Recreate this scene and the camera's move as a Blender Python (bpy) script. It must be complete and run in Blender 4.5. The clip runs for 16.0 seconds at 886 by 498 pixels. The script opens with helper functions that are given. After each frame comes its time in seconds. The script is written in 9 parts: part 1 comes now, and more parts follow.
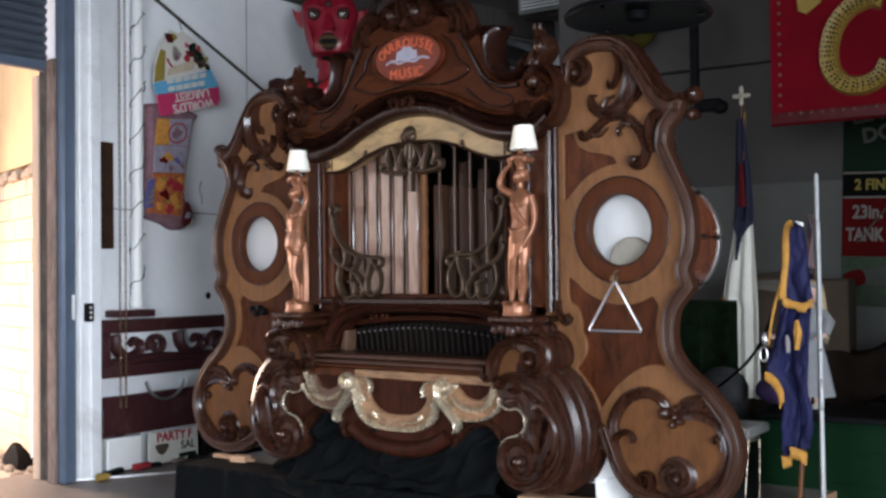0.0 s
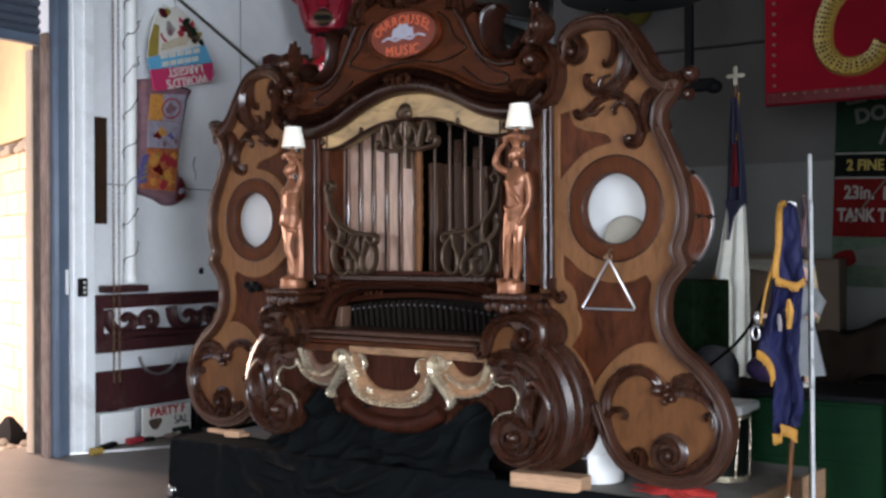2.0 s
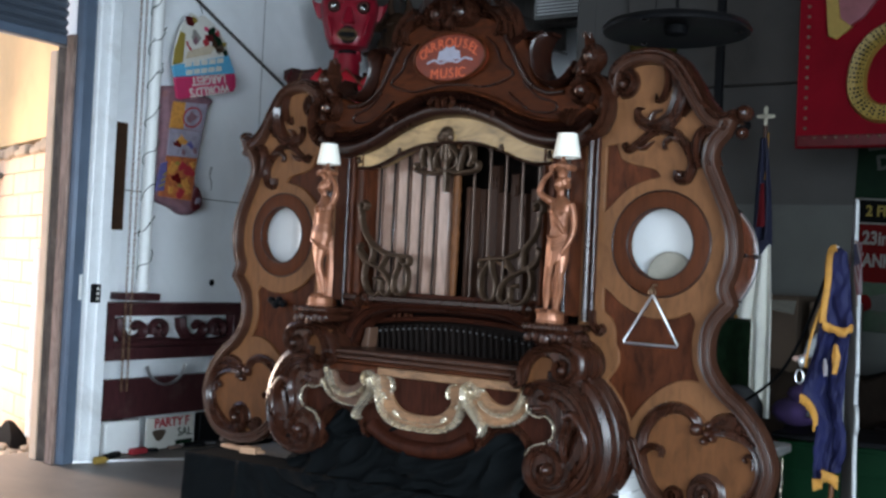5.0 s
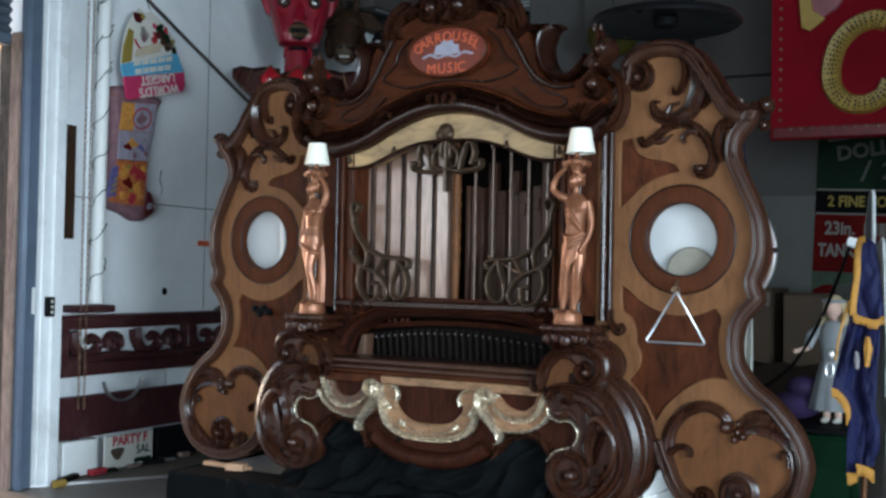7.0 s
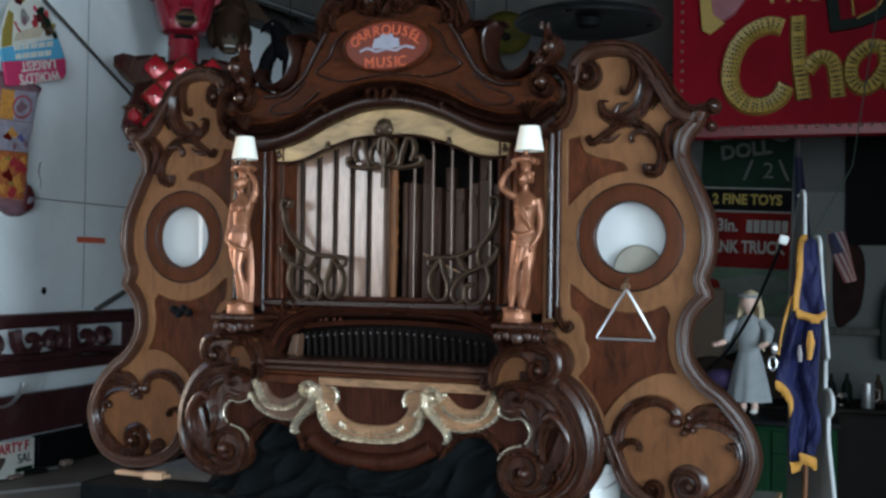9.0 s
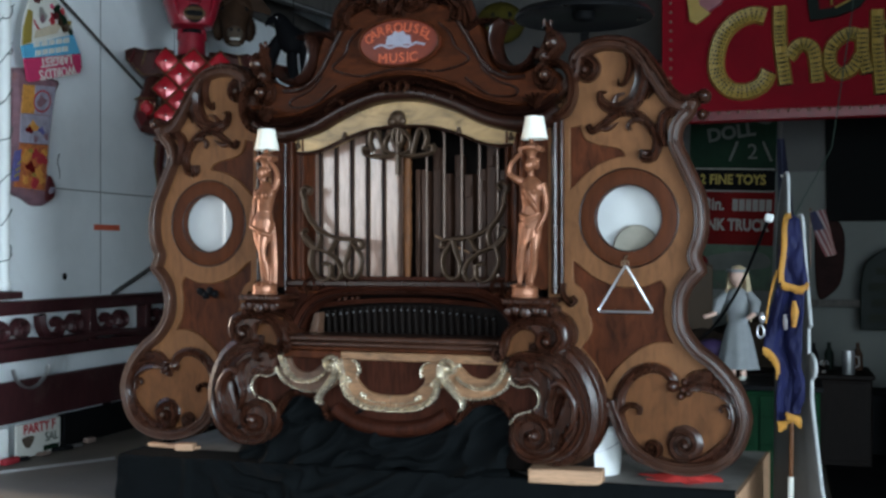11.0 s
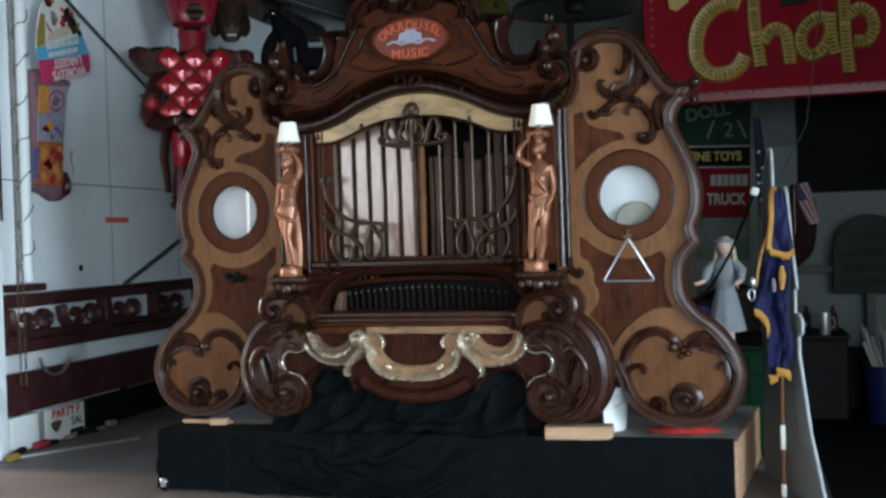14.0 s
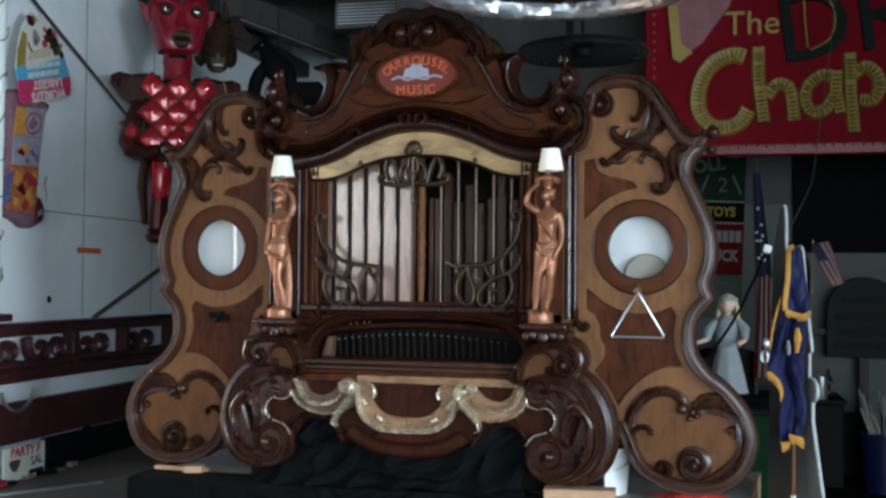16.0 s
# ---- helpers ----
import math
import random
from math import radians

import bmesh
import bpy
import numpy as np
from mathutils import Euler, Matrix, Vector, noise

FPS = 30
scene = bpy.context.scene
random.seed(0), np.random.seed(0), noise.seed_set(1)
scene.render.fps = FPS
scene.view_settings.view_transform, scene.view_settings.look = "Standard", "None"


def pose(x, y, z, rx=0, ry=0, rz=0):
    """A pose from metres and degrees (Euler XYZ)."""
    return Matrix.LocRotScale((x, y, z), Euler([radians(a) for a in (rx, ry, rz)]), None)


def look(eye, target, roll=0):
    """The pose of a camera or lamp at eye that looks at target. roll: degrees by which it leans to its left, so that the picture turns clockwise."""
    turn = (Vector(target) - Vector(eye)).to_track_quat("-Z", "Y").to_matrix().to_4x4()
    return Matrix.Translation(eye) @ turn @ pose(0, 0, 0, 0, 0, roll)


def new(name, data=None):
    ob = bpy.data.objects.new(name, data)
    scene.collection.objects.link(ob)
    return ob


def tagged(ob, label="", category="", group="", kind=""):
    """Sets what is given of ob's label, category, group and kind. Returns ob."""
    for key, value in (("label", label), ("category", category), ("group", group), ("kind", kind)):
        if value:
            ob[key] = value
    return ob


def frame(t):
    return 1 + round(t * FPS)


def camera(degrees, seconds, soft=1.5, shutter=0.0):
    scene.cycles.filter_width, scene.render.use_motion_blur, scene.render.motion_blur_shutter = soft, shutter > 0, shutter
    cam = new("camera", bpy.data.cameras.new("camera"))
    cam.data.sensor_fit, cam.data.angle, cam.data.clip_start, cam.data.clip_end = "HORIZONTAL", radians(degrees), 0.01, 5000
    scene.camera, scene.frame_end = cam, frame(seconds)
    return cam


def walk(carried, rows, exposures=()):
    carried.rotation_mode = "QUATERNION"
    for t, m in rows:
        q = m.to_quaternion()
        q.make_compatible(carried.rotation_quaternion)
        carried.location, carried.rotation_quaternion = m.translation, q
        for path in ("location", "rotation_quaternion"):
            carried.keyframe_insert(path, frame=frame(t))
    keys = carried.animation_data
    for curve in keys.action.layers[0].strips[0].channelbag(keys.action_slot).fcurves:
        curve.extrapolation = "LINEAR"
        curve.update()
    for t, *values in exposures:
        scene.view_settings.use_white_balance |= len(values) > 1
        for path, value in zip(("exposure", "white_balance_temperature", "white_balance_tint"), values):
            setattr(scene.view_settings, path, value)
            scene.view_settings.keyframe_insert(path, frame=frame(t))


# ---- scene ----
cam = camera(43.9, 16.0, soft=2.75)
METRES, EYE, TILT, LEAN, TURN = 3.75, 1.63, 0.57, 0.82, 34.5
ROWS = [
    (0.0, 0.0, 0.0, 0.0, -0.0, 0.76, -0.17),
    (0.5, -0.0103, -0.0025, 0.0007, -0.53, 0.72, -0.37),
    (1.0, -0.0165, -0.0074, -0.0004, -1.13, 0.63, -1.0),
    (1.5, -0.0128, -0.0113, -0.0006, -1.5, 0.12, -0.98),
    (2.0, -0.0067, -0.0072, -0.0006, -0.5, -0.4, -0.56),
    (2.5, 0.0046, 0.0024, 0.0005, 0.34, -0.88, -1.39),
    (3.0, 0.0142, 0.0134, 0.0006, 1.43, -1.24, -2.09),
    (3.5, 0.0041, 0.0116, 0.0021, 2.48, -1.57, -1.4),
    (4.0, -0.0336, 0.0029, 0.0008, 0.43, 0.3, -0.68),
    (4.5, -0.0727, -0.0067, 0.0035, -1.31, 0.45, -1.71),
    (5.0, -0.0982, 0.0084, 0.0021, -1.7, 0.74, -3.55),
    (7.5, -0.2997, 0.107, -0.0011, -8.76, 0.95, -2.39),
    (8.0, -0.3338, 0.1345, -0.0003, -10.53, 1.2, -3.1),
    (8.5, -0.3783, 0.1446, -0.0013, -13.59, 1.35, -1.54),
    (9.0, -0.4253, 0.1424, -0.0, -16.43, 0.9, -1.74),
    (11.5, -0.5246, 0.0075, -0.0026, -17.84, -0.1, -0.36),
    (12.0, -0.5481, -0.0164, -0.0035, -18.8, -0.15, -0.04),
    (12.5, -0.5514, -0.043, -0.0044, -18.26, -0.82, -0.45),
    (13.0, -0.5606, -0.0706, -0.0053, -16.63, -2.38, -0.35),
    (13.5, -0.5902, -0.08, -0.0053, -17.59, -1.7, -0.38),
    (14.0, -0.63, -0.0746, -0.0069, -19.23, -0.91, 0.94),
    (14.5, -0.6479, -0.0571, -0.0038, -19.69, -0.58, -0.44),
    (15.0, -0.6437, -0.0202, -0.0026, -19.07, 0.6, -1.12),
    (15.5, -0.6418, 0.0132, -0.0029, -18.96, 1.82, -1.5),
    (16.0, -0.6603, 0.0332, -0.0059, -21.32, 1.44, -1.43),
]
walk(cam, [(t, pose(0, 0, EYE, TILT, LEAN, TURN) @ pose(METRES * x, METRES * y, METRES * z, 90 + pitch, roll, yaw)) for t, x, y, z, yaw, pitch, roll in ROWS], exposures=[(0.0, 1.05, 7150, 23), (2.5, 1.08, 7150, 23), (3.5, 1.03, 6650, 18), (5.0, 1.0, 6580, 15), (8.0, 1.0, 6500, 10), (16.0, 1.0, 6500, 10)])

# ---- world, sun, daylight ----
world = bpy.data.worlds.new("world")
scene.world = world
world.use_nodes = True
wn = world.node_tree.nodes
sky = wn.new("ShaderNodeTexSky")
sky.sky_type = "NISHITA"
sky.sun_disc = False
sky.sun_elevation = radians(52)
sky.sun_rotation = radians(180)
wn["Background"].inputs[1].default_value = 0.15
world.node_tree.links.new(sky.outputs[0], wn["Background"].inputs[0])


def lamp(name, kind, energy, colour, m, size=1.0, size_y=None, spread=180):
    data = bpy.data.lights.new(name, kind)
    data.energy, data.color = energy, colour
    if kind == "AREA":
        data.shape, data.size, data.size_y = "RECTANGLE", size, size_y or size
        data.spread = radians(spread)
    elif kind == "SUN":
        data.angle = radians(0.5)
    ob = new(name, data)
    ob.matrix_world = m
    return ob


lamp("sun", "SUN", 0.6, (1.0, 0.88, 0.72), look((-9, -20, 22), (-9, 6, -3)))
# daylight standing in wide street doors, unseen, behind and beside the camera
lamp("street_door_daylight", "AREA", 305, (0.66, 0.855, 1.0), look((0.3, -5.8, 1.9), (-6.8, 7.0, -4.0)), 5.0, 3.2, 150)
lamp("east_door_daylight", "AREA", 110, (0.68, 0.86, 1.0), look((4.45, -0.8, 1.8), (-7.6, 6.4, 0.9)), 3.8, 3.2, 75)
# added lamp in an assumed west opening, placed where the left pipes mirror it
lamp("pipe_sheen_lamp", "AREA", 36, (0.84, 0.93, 1.0), look((-7.5, -1.0, 2.6), (-3.8, 5.3, 1.2)), 2.0, 1.8)
# added lamp out in the yard for light bouncing off the sunlit wall
lamp("yard_wall_bounce", "AREA", 330, (1.0, 0.80, 0.62), look((-11.2, 5.5, 1.7), (-11.2 + 0.55, 5.5 - 0.83, 1.5)), 1.6, 2.8)

# ---- mesh helpers ----
from mathutils.geometry import tessellate_polygon


def spline(pts, n=6, closed=False):
    """Catmull-Rom curve through a few control points."""
    pts = [Vector(p) for p in pts]
    out, k = [], len(pts)
    for i in range(k if closed else k - 1):
        if closed:
            a, b, c, d = pts[i - 1], pts[i], pts[(i + 1) % k], pts[(i + 2) % k]
        else:
            b, c = pts[i], pts[i + 1]
            a = pts[i - 1] if i else b * 2 - c
            d = pts[i + 2] if i + 2 < k else c * 2 - b
        for j in range(n):
            t = j / n
            out.append(0.5 * (2 * b + (c - a) * t + (2 * a - 5 * b + 4 * c - d) * t * t + (3 * b - a - 3 * c + d) * t ** 3))
    if not closed:
        out.append(pts[-1])
    return out


def chain_of(*runs, n=5):
    """Several curves joined at sharp points."""
    out = []
    for r in runs:
        c = spline(r, n)
        out += c if not out else c[1:]
    return out


def spiral(cx, cz, r0, r1, a0, turns, n=36):
    out = []
    for i in range(n + 1):
        t = i / n
        r = r1 + (r0 - r1) * (1 - t) ** 1.15
        a = radians(a0) + turns * math.tau * t
        out.append(Vector((cx + r * math.cos(a), cz + r * math.sin(a))))
    return out


def flip(pts):
    return [Vector((-p[0], p[1])) for p in pts]


class Shape:
    """A mesh being put together out of simple solids."""

    def __init__(self):
        self.v, self.f, self.m = [], [], []

    def add(self, vs, fs, mi=0):
        n = len(self.v)
        self.v += [tuple(p) for p in vs]
        self.f += [tuple(i + n for i in f) for f in fs]
        self.m += [mi] * len(fs)
        return self

    def join(self, other, m=None, mi=None):
        vs = [m @ Vector(p) for p in other.v] if m else other.v
        n = len(self.v)
        self.v += [tuple(p) for p in vs]
        self.f += [tuple(i + n for i in f) for f in other.f]
        self.m += other.m if mi is None else [mi] * len(other.f)
        return self

    def mirror(self):
        o = Shape()
        o.v = [(-x, y, z) for x, y, z in self.v]
        o.f = [tuple(reversed(f)) for f in self.f]
        o.m = list(self.m)
        return o

    def both(self):
        return self.join(self.mirror())

    def box(self, x0, x1, y0, y1, z0, z1, b=0.004, mi=0):
        lo, hi = (x0, y0, z0), (x1, y1, z1)
        b = min(b, (x1 - x0) / 3, (y1 - y0) / 3, (z1 - z0) / 3)
        vs, ix = [], {}
        for c in [(i, j, k) for i in (0, 1) for j in (0, 1) for k in (0, 1)]:
            for a in range(3):
                p = []
                for q in range(3):
                    e = (hi if c[q] else lo)[q]
                    p.append(e if q == a else e + (-b if c[q] else b))
                ix[c, a] = len(vs)
                vs.append(p)
        fs = []
        for a in range(3):
            o1, o2 = [q for q in range(3) if q != a]
            for s in (0, 1):
                quad = []
                for i, j in ((0, 0), (1, 0), (1, 1), (0, 1)):
                    c = [0, 0, 0]
                    c[a], c[o1], c[o2] = s, i, j
                    quad.append(ix[tuple(c), a])
                fs.append(quad)
        for third in range(3):
            a, d = [q for q in range(3) if q != third]
            for s in (0, 1):
                for t in (0, 1):
                    c1, c2 = [0, 0, 0], [0, 0, 0]
                    c1[a] = c2[a] = s
                    c1[d] = c2[d] = t
                    c2[third] = 1
                    c1, c2 = tuple(c1), tuple(c2)
                    fs.append([ix[c1, a], ix[c2, a], ix[c2, d], ix[c1, d]])
        for c in [(i, j, k) for i in (0, 1) for j in (0, 1) for k in (0, 1)]:
            fs.append([ix[c, 0], ix[c, 1], ix[c, 2]])
        return self.add(vs, fs, mi)

    def loft(self, rings, caps=True, mi=0, loop=False):
        n = len(rings[0])
        vs = [p for r in rings for p in r]
        fs = []
        k = len(rings)
        for i in range(k if loop else k - 1):
            a, b = i * n, (i + 1) % k * n
            for j in range(n):
                q = (j + 1) % n
                fs.append((a + j, a + q, b + q, b + j))
        if caps and not loop:
            fs.append(tuple(reversed(range(n))))
            fs.append(tuple(range((k - 1) * n, k * n)))
        return self.add(vs, fs, mi)

    def tube(self, path, radius, n=8, caps=True, mi=0, flat=1.0, up=None):
        """A round bar along 3D points; radius is one number or one per point."""
        path = [Vector(p) for p in path]
        k = len(path)
        rad = radius if isinstance(radius, (list, tuple)) else [radius] * k
        rings, last = [], None
        for i, p in enumerate(path):
            t = (path[min(i + 1, k - 1)] - path[max(i - 1, 0)]).normalized()
            if last is None:
                ref = Vector(up) if up else (Vector((0, 0, 1)) if abs(t.z) < 0.9 else Vector((1, 0, 0)))
                s = t.cross(ref).normalized()
            else:
                s = (last - t * last.dot(t)).normalized()
            last = s
            w = t.cross(s)
            rings.append([p + rad[i] * (s * math.cos(a) + w * flat * math.sin(a)) for a in [math.tau * j / n for j in range(n)]])
        return self.loft(rings, caps, mi)

    def lathe(self, prof, n=20, centre=(0, 0, 0), mi=0, axis="z", caps=True):
        """A turned solid out of (radius, height) pairs."""
        cx, cy, cz = centre
        rings = []
        for r, h in prof:
            ring = []
            for j in range(n):
                a = math.tau * j / n
                c, s = r * math.cos(a), r * math.sin(a)
                if axis == "z":
                    ring.append((cx + c, cy + s, cz + h))
                elif axis == "y":
                    ring.append((cx + c, cy + h, cz + s))
                else:
                    ring.append((cx + h, cy + c, cz + s))
            rings.append(ring)
        return self.loft(rings, caps, mi)

    def blob(self, centre, rx, ry, rz, n=12, mi=0, m=None):
        rings = []
        k = max(4, n // 2)
        for i in range(k + 1):
            a = math.pi * i / k
            r, h = max(math.sin(a), 0.02), -math.cos(a)
            rings.append([Vector((rx * r * math.cos(q), ry * r * math.sin(q), rz * h)) for q in [math.tau * j / n for j in range(n)]])
        m = Matrix.Translation(centre) @ m if m else Matrix.Translation(centre)
        return self.loft([[m @ p for p in r] for r in rings], True, mi)

    def plate(self, outline, front, back, b=0.006, holes=(), mi=0):
        """A flat board cut to an outline in the x-z plane, with rounded front edges and holes through it."""
        def inset(loop, d):
            k, out = len(loop), []
            for i in range(k):
                p, q, r = loop[i - 1], loop[i], loop[(i + 1) % k]
                e1, e2 = (q - p), (r - q)
                n1, n2 = Vector((-e1.y, e1.x)).normalized(), Vector((-e2.y, e2.x)).normalized()
                nn = n1 + n2
                nn = nn.normalized() if nn.length > 0.3 else n1
                out.append(q + nn * d)
            return out
        loops = [[Vector(p[:2]) for p in outline]] + [[Vector(p[:2]) for p in h] for h in holes]
        fronts, rims = [], []
        for i, lp in enumerate(loops):
            area = sum(lp[j - 1].x * lp[j].y - lp[j].x * lp[j - 1].y for j in range(len(lp)))
            if (area < 0) == (i == 0):
                lp.reverse()
            loops[i] = lp
            fronts.append(inset(lp, b))
            rims.append(inset(lp, b * 0.3))
        s = 1 if back > front else -1
        for i, lp in enumerate(loops):
            self.loft([[(p.x, front, p.y) for p in fronts[i]], [(p.x, front + s * b * 0.35, p.y) for p in rims[i]],
                       [(p.x, front + s * b, p.y) for p in lp], [(p.x, back, p.y) for p in lp]], False, mi)
        for y, lps in ((front, fronts), (back, loops)):
            flat = [p for lp in lps for p in lp]
            tris = tessellate_polygon([[Vector((p.x, p.y, 0)) for p in lp] for lp in lps])
            self.add([(p.x, y, p.y) for p in flat], tris, mi)
        return self

    def ribbon(self, path, w0, w1, h, base, kind="round", mi=0, back=0.0, taper=None):
        """A carved strip lying on a board: path in x-z, width from w0 to w1, height h in front of base."""
        path = [Vector(p) for p in path]
        k = len(path)
        cross = 17 if kind == "flute" else 9
        rings = []
        for i, p in enumerate(path):
            t = (path[min(i + 1, k - 1)] - path[max(i - 1, 0)])
            t = t.normalized() if t.length > 1e-9 else Vector((1, 0))
            nrm = Vector((-t.y, t.x))
            f = i / (k - 1)
            w = w0 + (w1 - w0) * f
            if taper == "both":
                w *= max(0.12, math.sin(math.pi * min(1, max(0, f))) ** 0.6)
            elif taper == "leaf":
                w *= max(0.1, (math.sin(math.pi * (0.18 + 0.82 * f)) ** 0.8))
            hh = h * (0.45 + 0.55 * min(1, w / max(w0, w1)))
            ring = []
            for j in range(cross):
                s = -1 + 2 * j / (cross - 1)
                e = math.sqrt(max(0, 1 - s * s))
                if kind == "groove":
                    e *= 0.72 + 0.28 * math.cos(s * 6.6)
                elif kind == "flute":
                    e *= 0.62 + 0.38 * abs(math.cos(s * 4.71))
                elif kind == "cove":
                    e = min(1, (1 - abs(s)) * 4) * (0.55 + 0.45 * abs(s))
                elif kind == "flat":
                    e = min(1, (1 - abs(s)) * 6) * (0.92 + 0.08 * math.cos(s * 9))
                elif kind == "step":
                    e = min(1, (1 - abs(s)) * 5) * (0.86 + 0.10 * s + 0.04 * math.cos(s * 9))
                ring.append((p.x + nrm.x * w / 2 * s, base - hh * e, p.y + nrm.y * w / 2 * s))
            ring.append((p.x + nrm.x * w / 2, base + max(back, 0.001), p.y + nrm.y * w / 2))
            ring.append((p.x - nrm.x * w / 2, base + max(back, 0.001), p.y - nrm.y * w / 2))
            rings.append(ring)
        return self.loft(rings, True, mi)

    def band(self, a, b, h, base, reeds=1.5, back=0.0, n=40, mi=0):
        """A carved strip of changing width between two curves on a board, reeded along its length."""
        def even(pts):
            pts = spline(pts, 6)
            run = [0.0]
            for p, q in zip(pts, pts[1:]):
                run.append(run[-1] + (q - p).length)
            out, k = [], 0
            for i in range(n + 1):
                s = run[-1] * i / n
                while k < len(pts) - 2 and run[k + 1] < s:
                    k += 1
                f = (s - run[k]) / max(1e-9, run[k + 1] - run[k])
                out.append(pts[k].lerp(pts[k + 1], min(1, f)))
            return out
        rings = []
        for i, (p, q) in enumerate(zip(even(a), even(b))):
            end = min(1.0, 0.35 + 6 * min(i, n - i) / n)
            ring = []
            for j in range(11):
                s = j / 10
                e = math.sqrt(max(0, 1 - (2 * s - 1) ** 2)) ** 0.7 * (0.74 + 0.26 * math.cos(math.tau * reeds * (s - 0.5)))
                c = p.lerp(q, s)
                ring.append((c.x, base - h * end * e, c.y))
            ring += [(q.x, base + max(back, 0.001), q.y), (p.x, base + max(back, 0.001), p.y)]
            rings.append(ring)
        return self.loft(rings, True, mi)

    def knob(self, x, z, r, base, h=None, mi=0):
        """A half ball on a board."""
        h = h or r
        rings = []
        for i in range(5):
            a = math.pi / 2 * i / 4
            rings.append([(x + r * math.cos(a) * math.cos(q), base - h * math.sin(a), z + r * math.cos(a) * math.sin(q)) if i < 4 else
                          (x + r * 0.05 * math.cos(q), base - h, z + r * 0.05 * math.sin(q)) for q in [math.tau * j / 12 for j in range(12)]])
        return self.loft(rings, True, mi)

    def mesh(self, name, smooth=40):
        me = bpy.data.meshes.new(name)
        me.from_pydata(self.v, [], self.f)
        bm = bmesh.new()
        bm.from_mesh(me)
        for f, i in zip(bm.faces, self.m):
            f.material_index = i
        bmesh.ops.recalc_face_normals(bm, faces=bm.faces)
        bm.to_mesh(me)
        bm.free()
        if smooth:
            me.polygons.foreach_set("use_smooth", [True] * len(me.polygons))
            me.set_sharp_from_angle(angle=radians(smooth))
        me.update()
        return me


def dress(me, mats):
    for m in mats if isinstance(mats, (list, tuple)) else [mats]:
        me.materials.append(m)
    return me


def thing(name, label, category, m=None, group="", kind=""):
    """The Empty at the base of a thing that has parts."""
    ob = new(name)
    ob.empty_display_size = 0.1
    if m:
        ob.matrix_world = m
    return tagged(ob, label, category, group, kind)


def solid(name, shape, mats, label, category="", m=None, group="", kind="", smooth=40):
    """A thing that is one mesh."""
    ob = new(name, dress(shape.mesh(name, smooth), mats))
    if m:
        ob.matrix_world = m
    return tagged(ob, label, category, group, kind)


def part(name, shape, mats, parent, label="", m=None, smooth=40):
    """A mesh under a thing, or under a part of one."""
    data = shape if isinstance(shape, bpy.types.Mesh) else dress(shape.mesh(name, smooth), mats)
    ob = new(name, data)
    ob.parent = parent
    if m:
        ob.matrix_basis = m
    return tagged(ob, label)


def letters(text, size, depth, m, bold=0.0):
    """Raised lettering as a mesh, centred on the origin of m, reading along x and standing along z."""
    cu = bpy.data.curves.new("lettering", "FONT")
    cu.body, cu.size, cu.extrude, cu.align_x, cu.align_y = text, size, depth, "CENTER", "CENTER"
    cu.resolution_u = 3
    cu.offset = bold * size
    ob = bpy.data.objects.new("lettering", cu)
    me = bpy.data.meshes.new_from_object(ob)
    bpy.data.objects.remove(ob)
    s = Shape()
    t = m @ pose(0, 0, 0, 90, 0, 0)
    s.add([t @ v.co for v in me.vertices], [tuple(p.vertices) for p in me.polygons])
    bpy.data.meshes.remove(me)
    return s


def spell(name, text, size, depth, m, mat, parent, label="", bold=0.0):
    """Raised lettering, each word a part of its own, the line centred on m."""
    def span(s):
        xs = [v[0] for v in letters(s, size, depth, Matrix.Identity(4), bold).v]
        return max(xs) - min(xs)
    full, run = span(text), 0.0
    for i, w in enumerate(text.split(" ")):
        if i:
            run = full - span(" ".join(text.split(" ")[i:]))
        part(name, letters(w, size, depth, m @ Matrix.Translation((run + span(w) / 2 - full / 2, 0, 0)), bold), mat, parent, label, smooth=0)

# ---- materials ----
def base_material(name, rough=0.5, metal=0.0):
    m = bpy.data.materials.new(name)
    m.use_nodes = True
    b = m.node_tree.nodes["Principled BSDF"]
    b.inputs["Roughness"].default_value = rough
    b.inputs["Metallic"].default_value = metal
    return m, m.node_tree.nodes, m.node_tree.links, b


def node(nodes, kind, **values):
    n = nodes.new(kind)
    for k, v in values.items():
        n.inputs[k.replace("_", " ")].default_value = v
    return n


def ramp(nodes, stops):
    r = nodes.new("ShaderNodeValToRGB")
    e = r.color_ramp.elements
    while len(e) < len(stops):
        e.new(0.5)
    for i, (p, c) in enumerate(stops):
        e[i].position = p
        e[i].color = (*c, 1)
    return r


def shade(c, k):
    return tuple(min(1, x * k) for x in c)


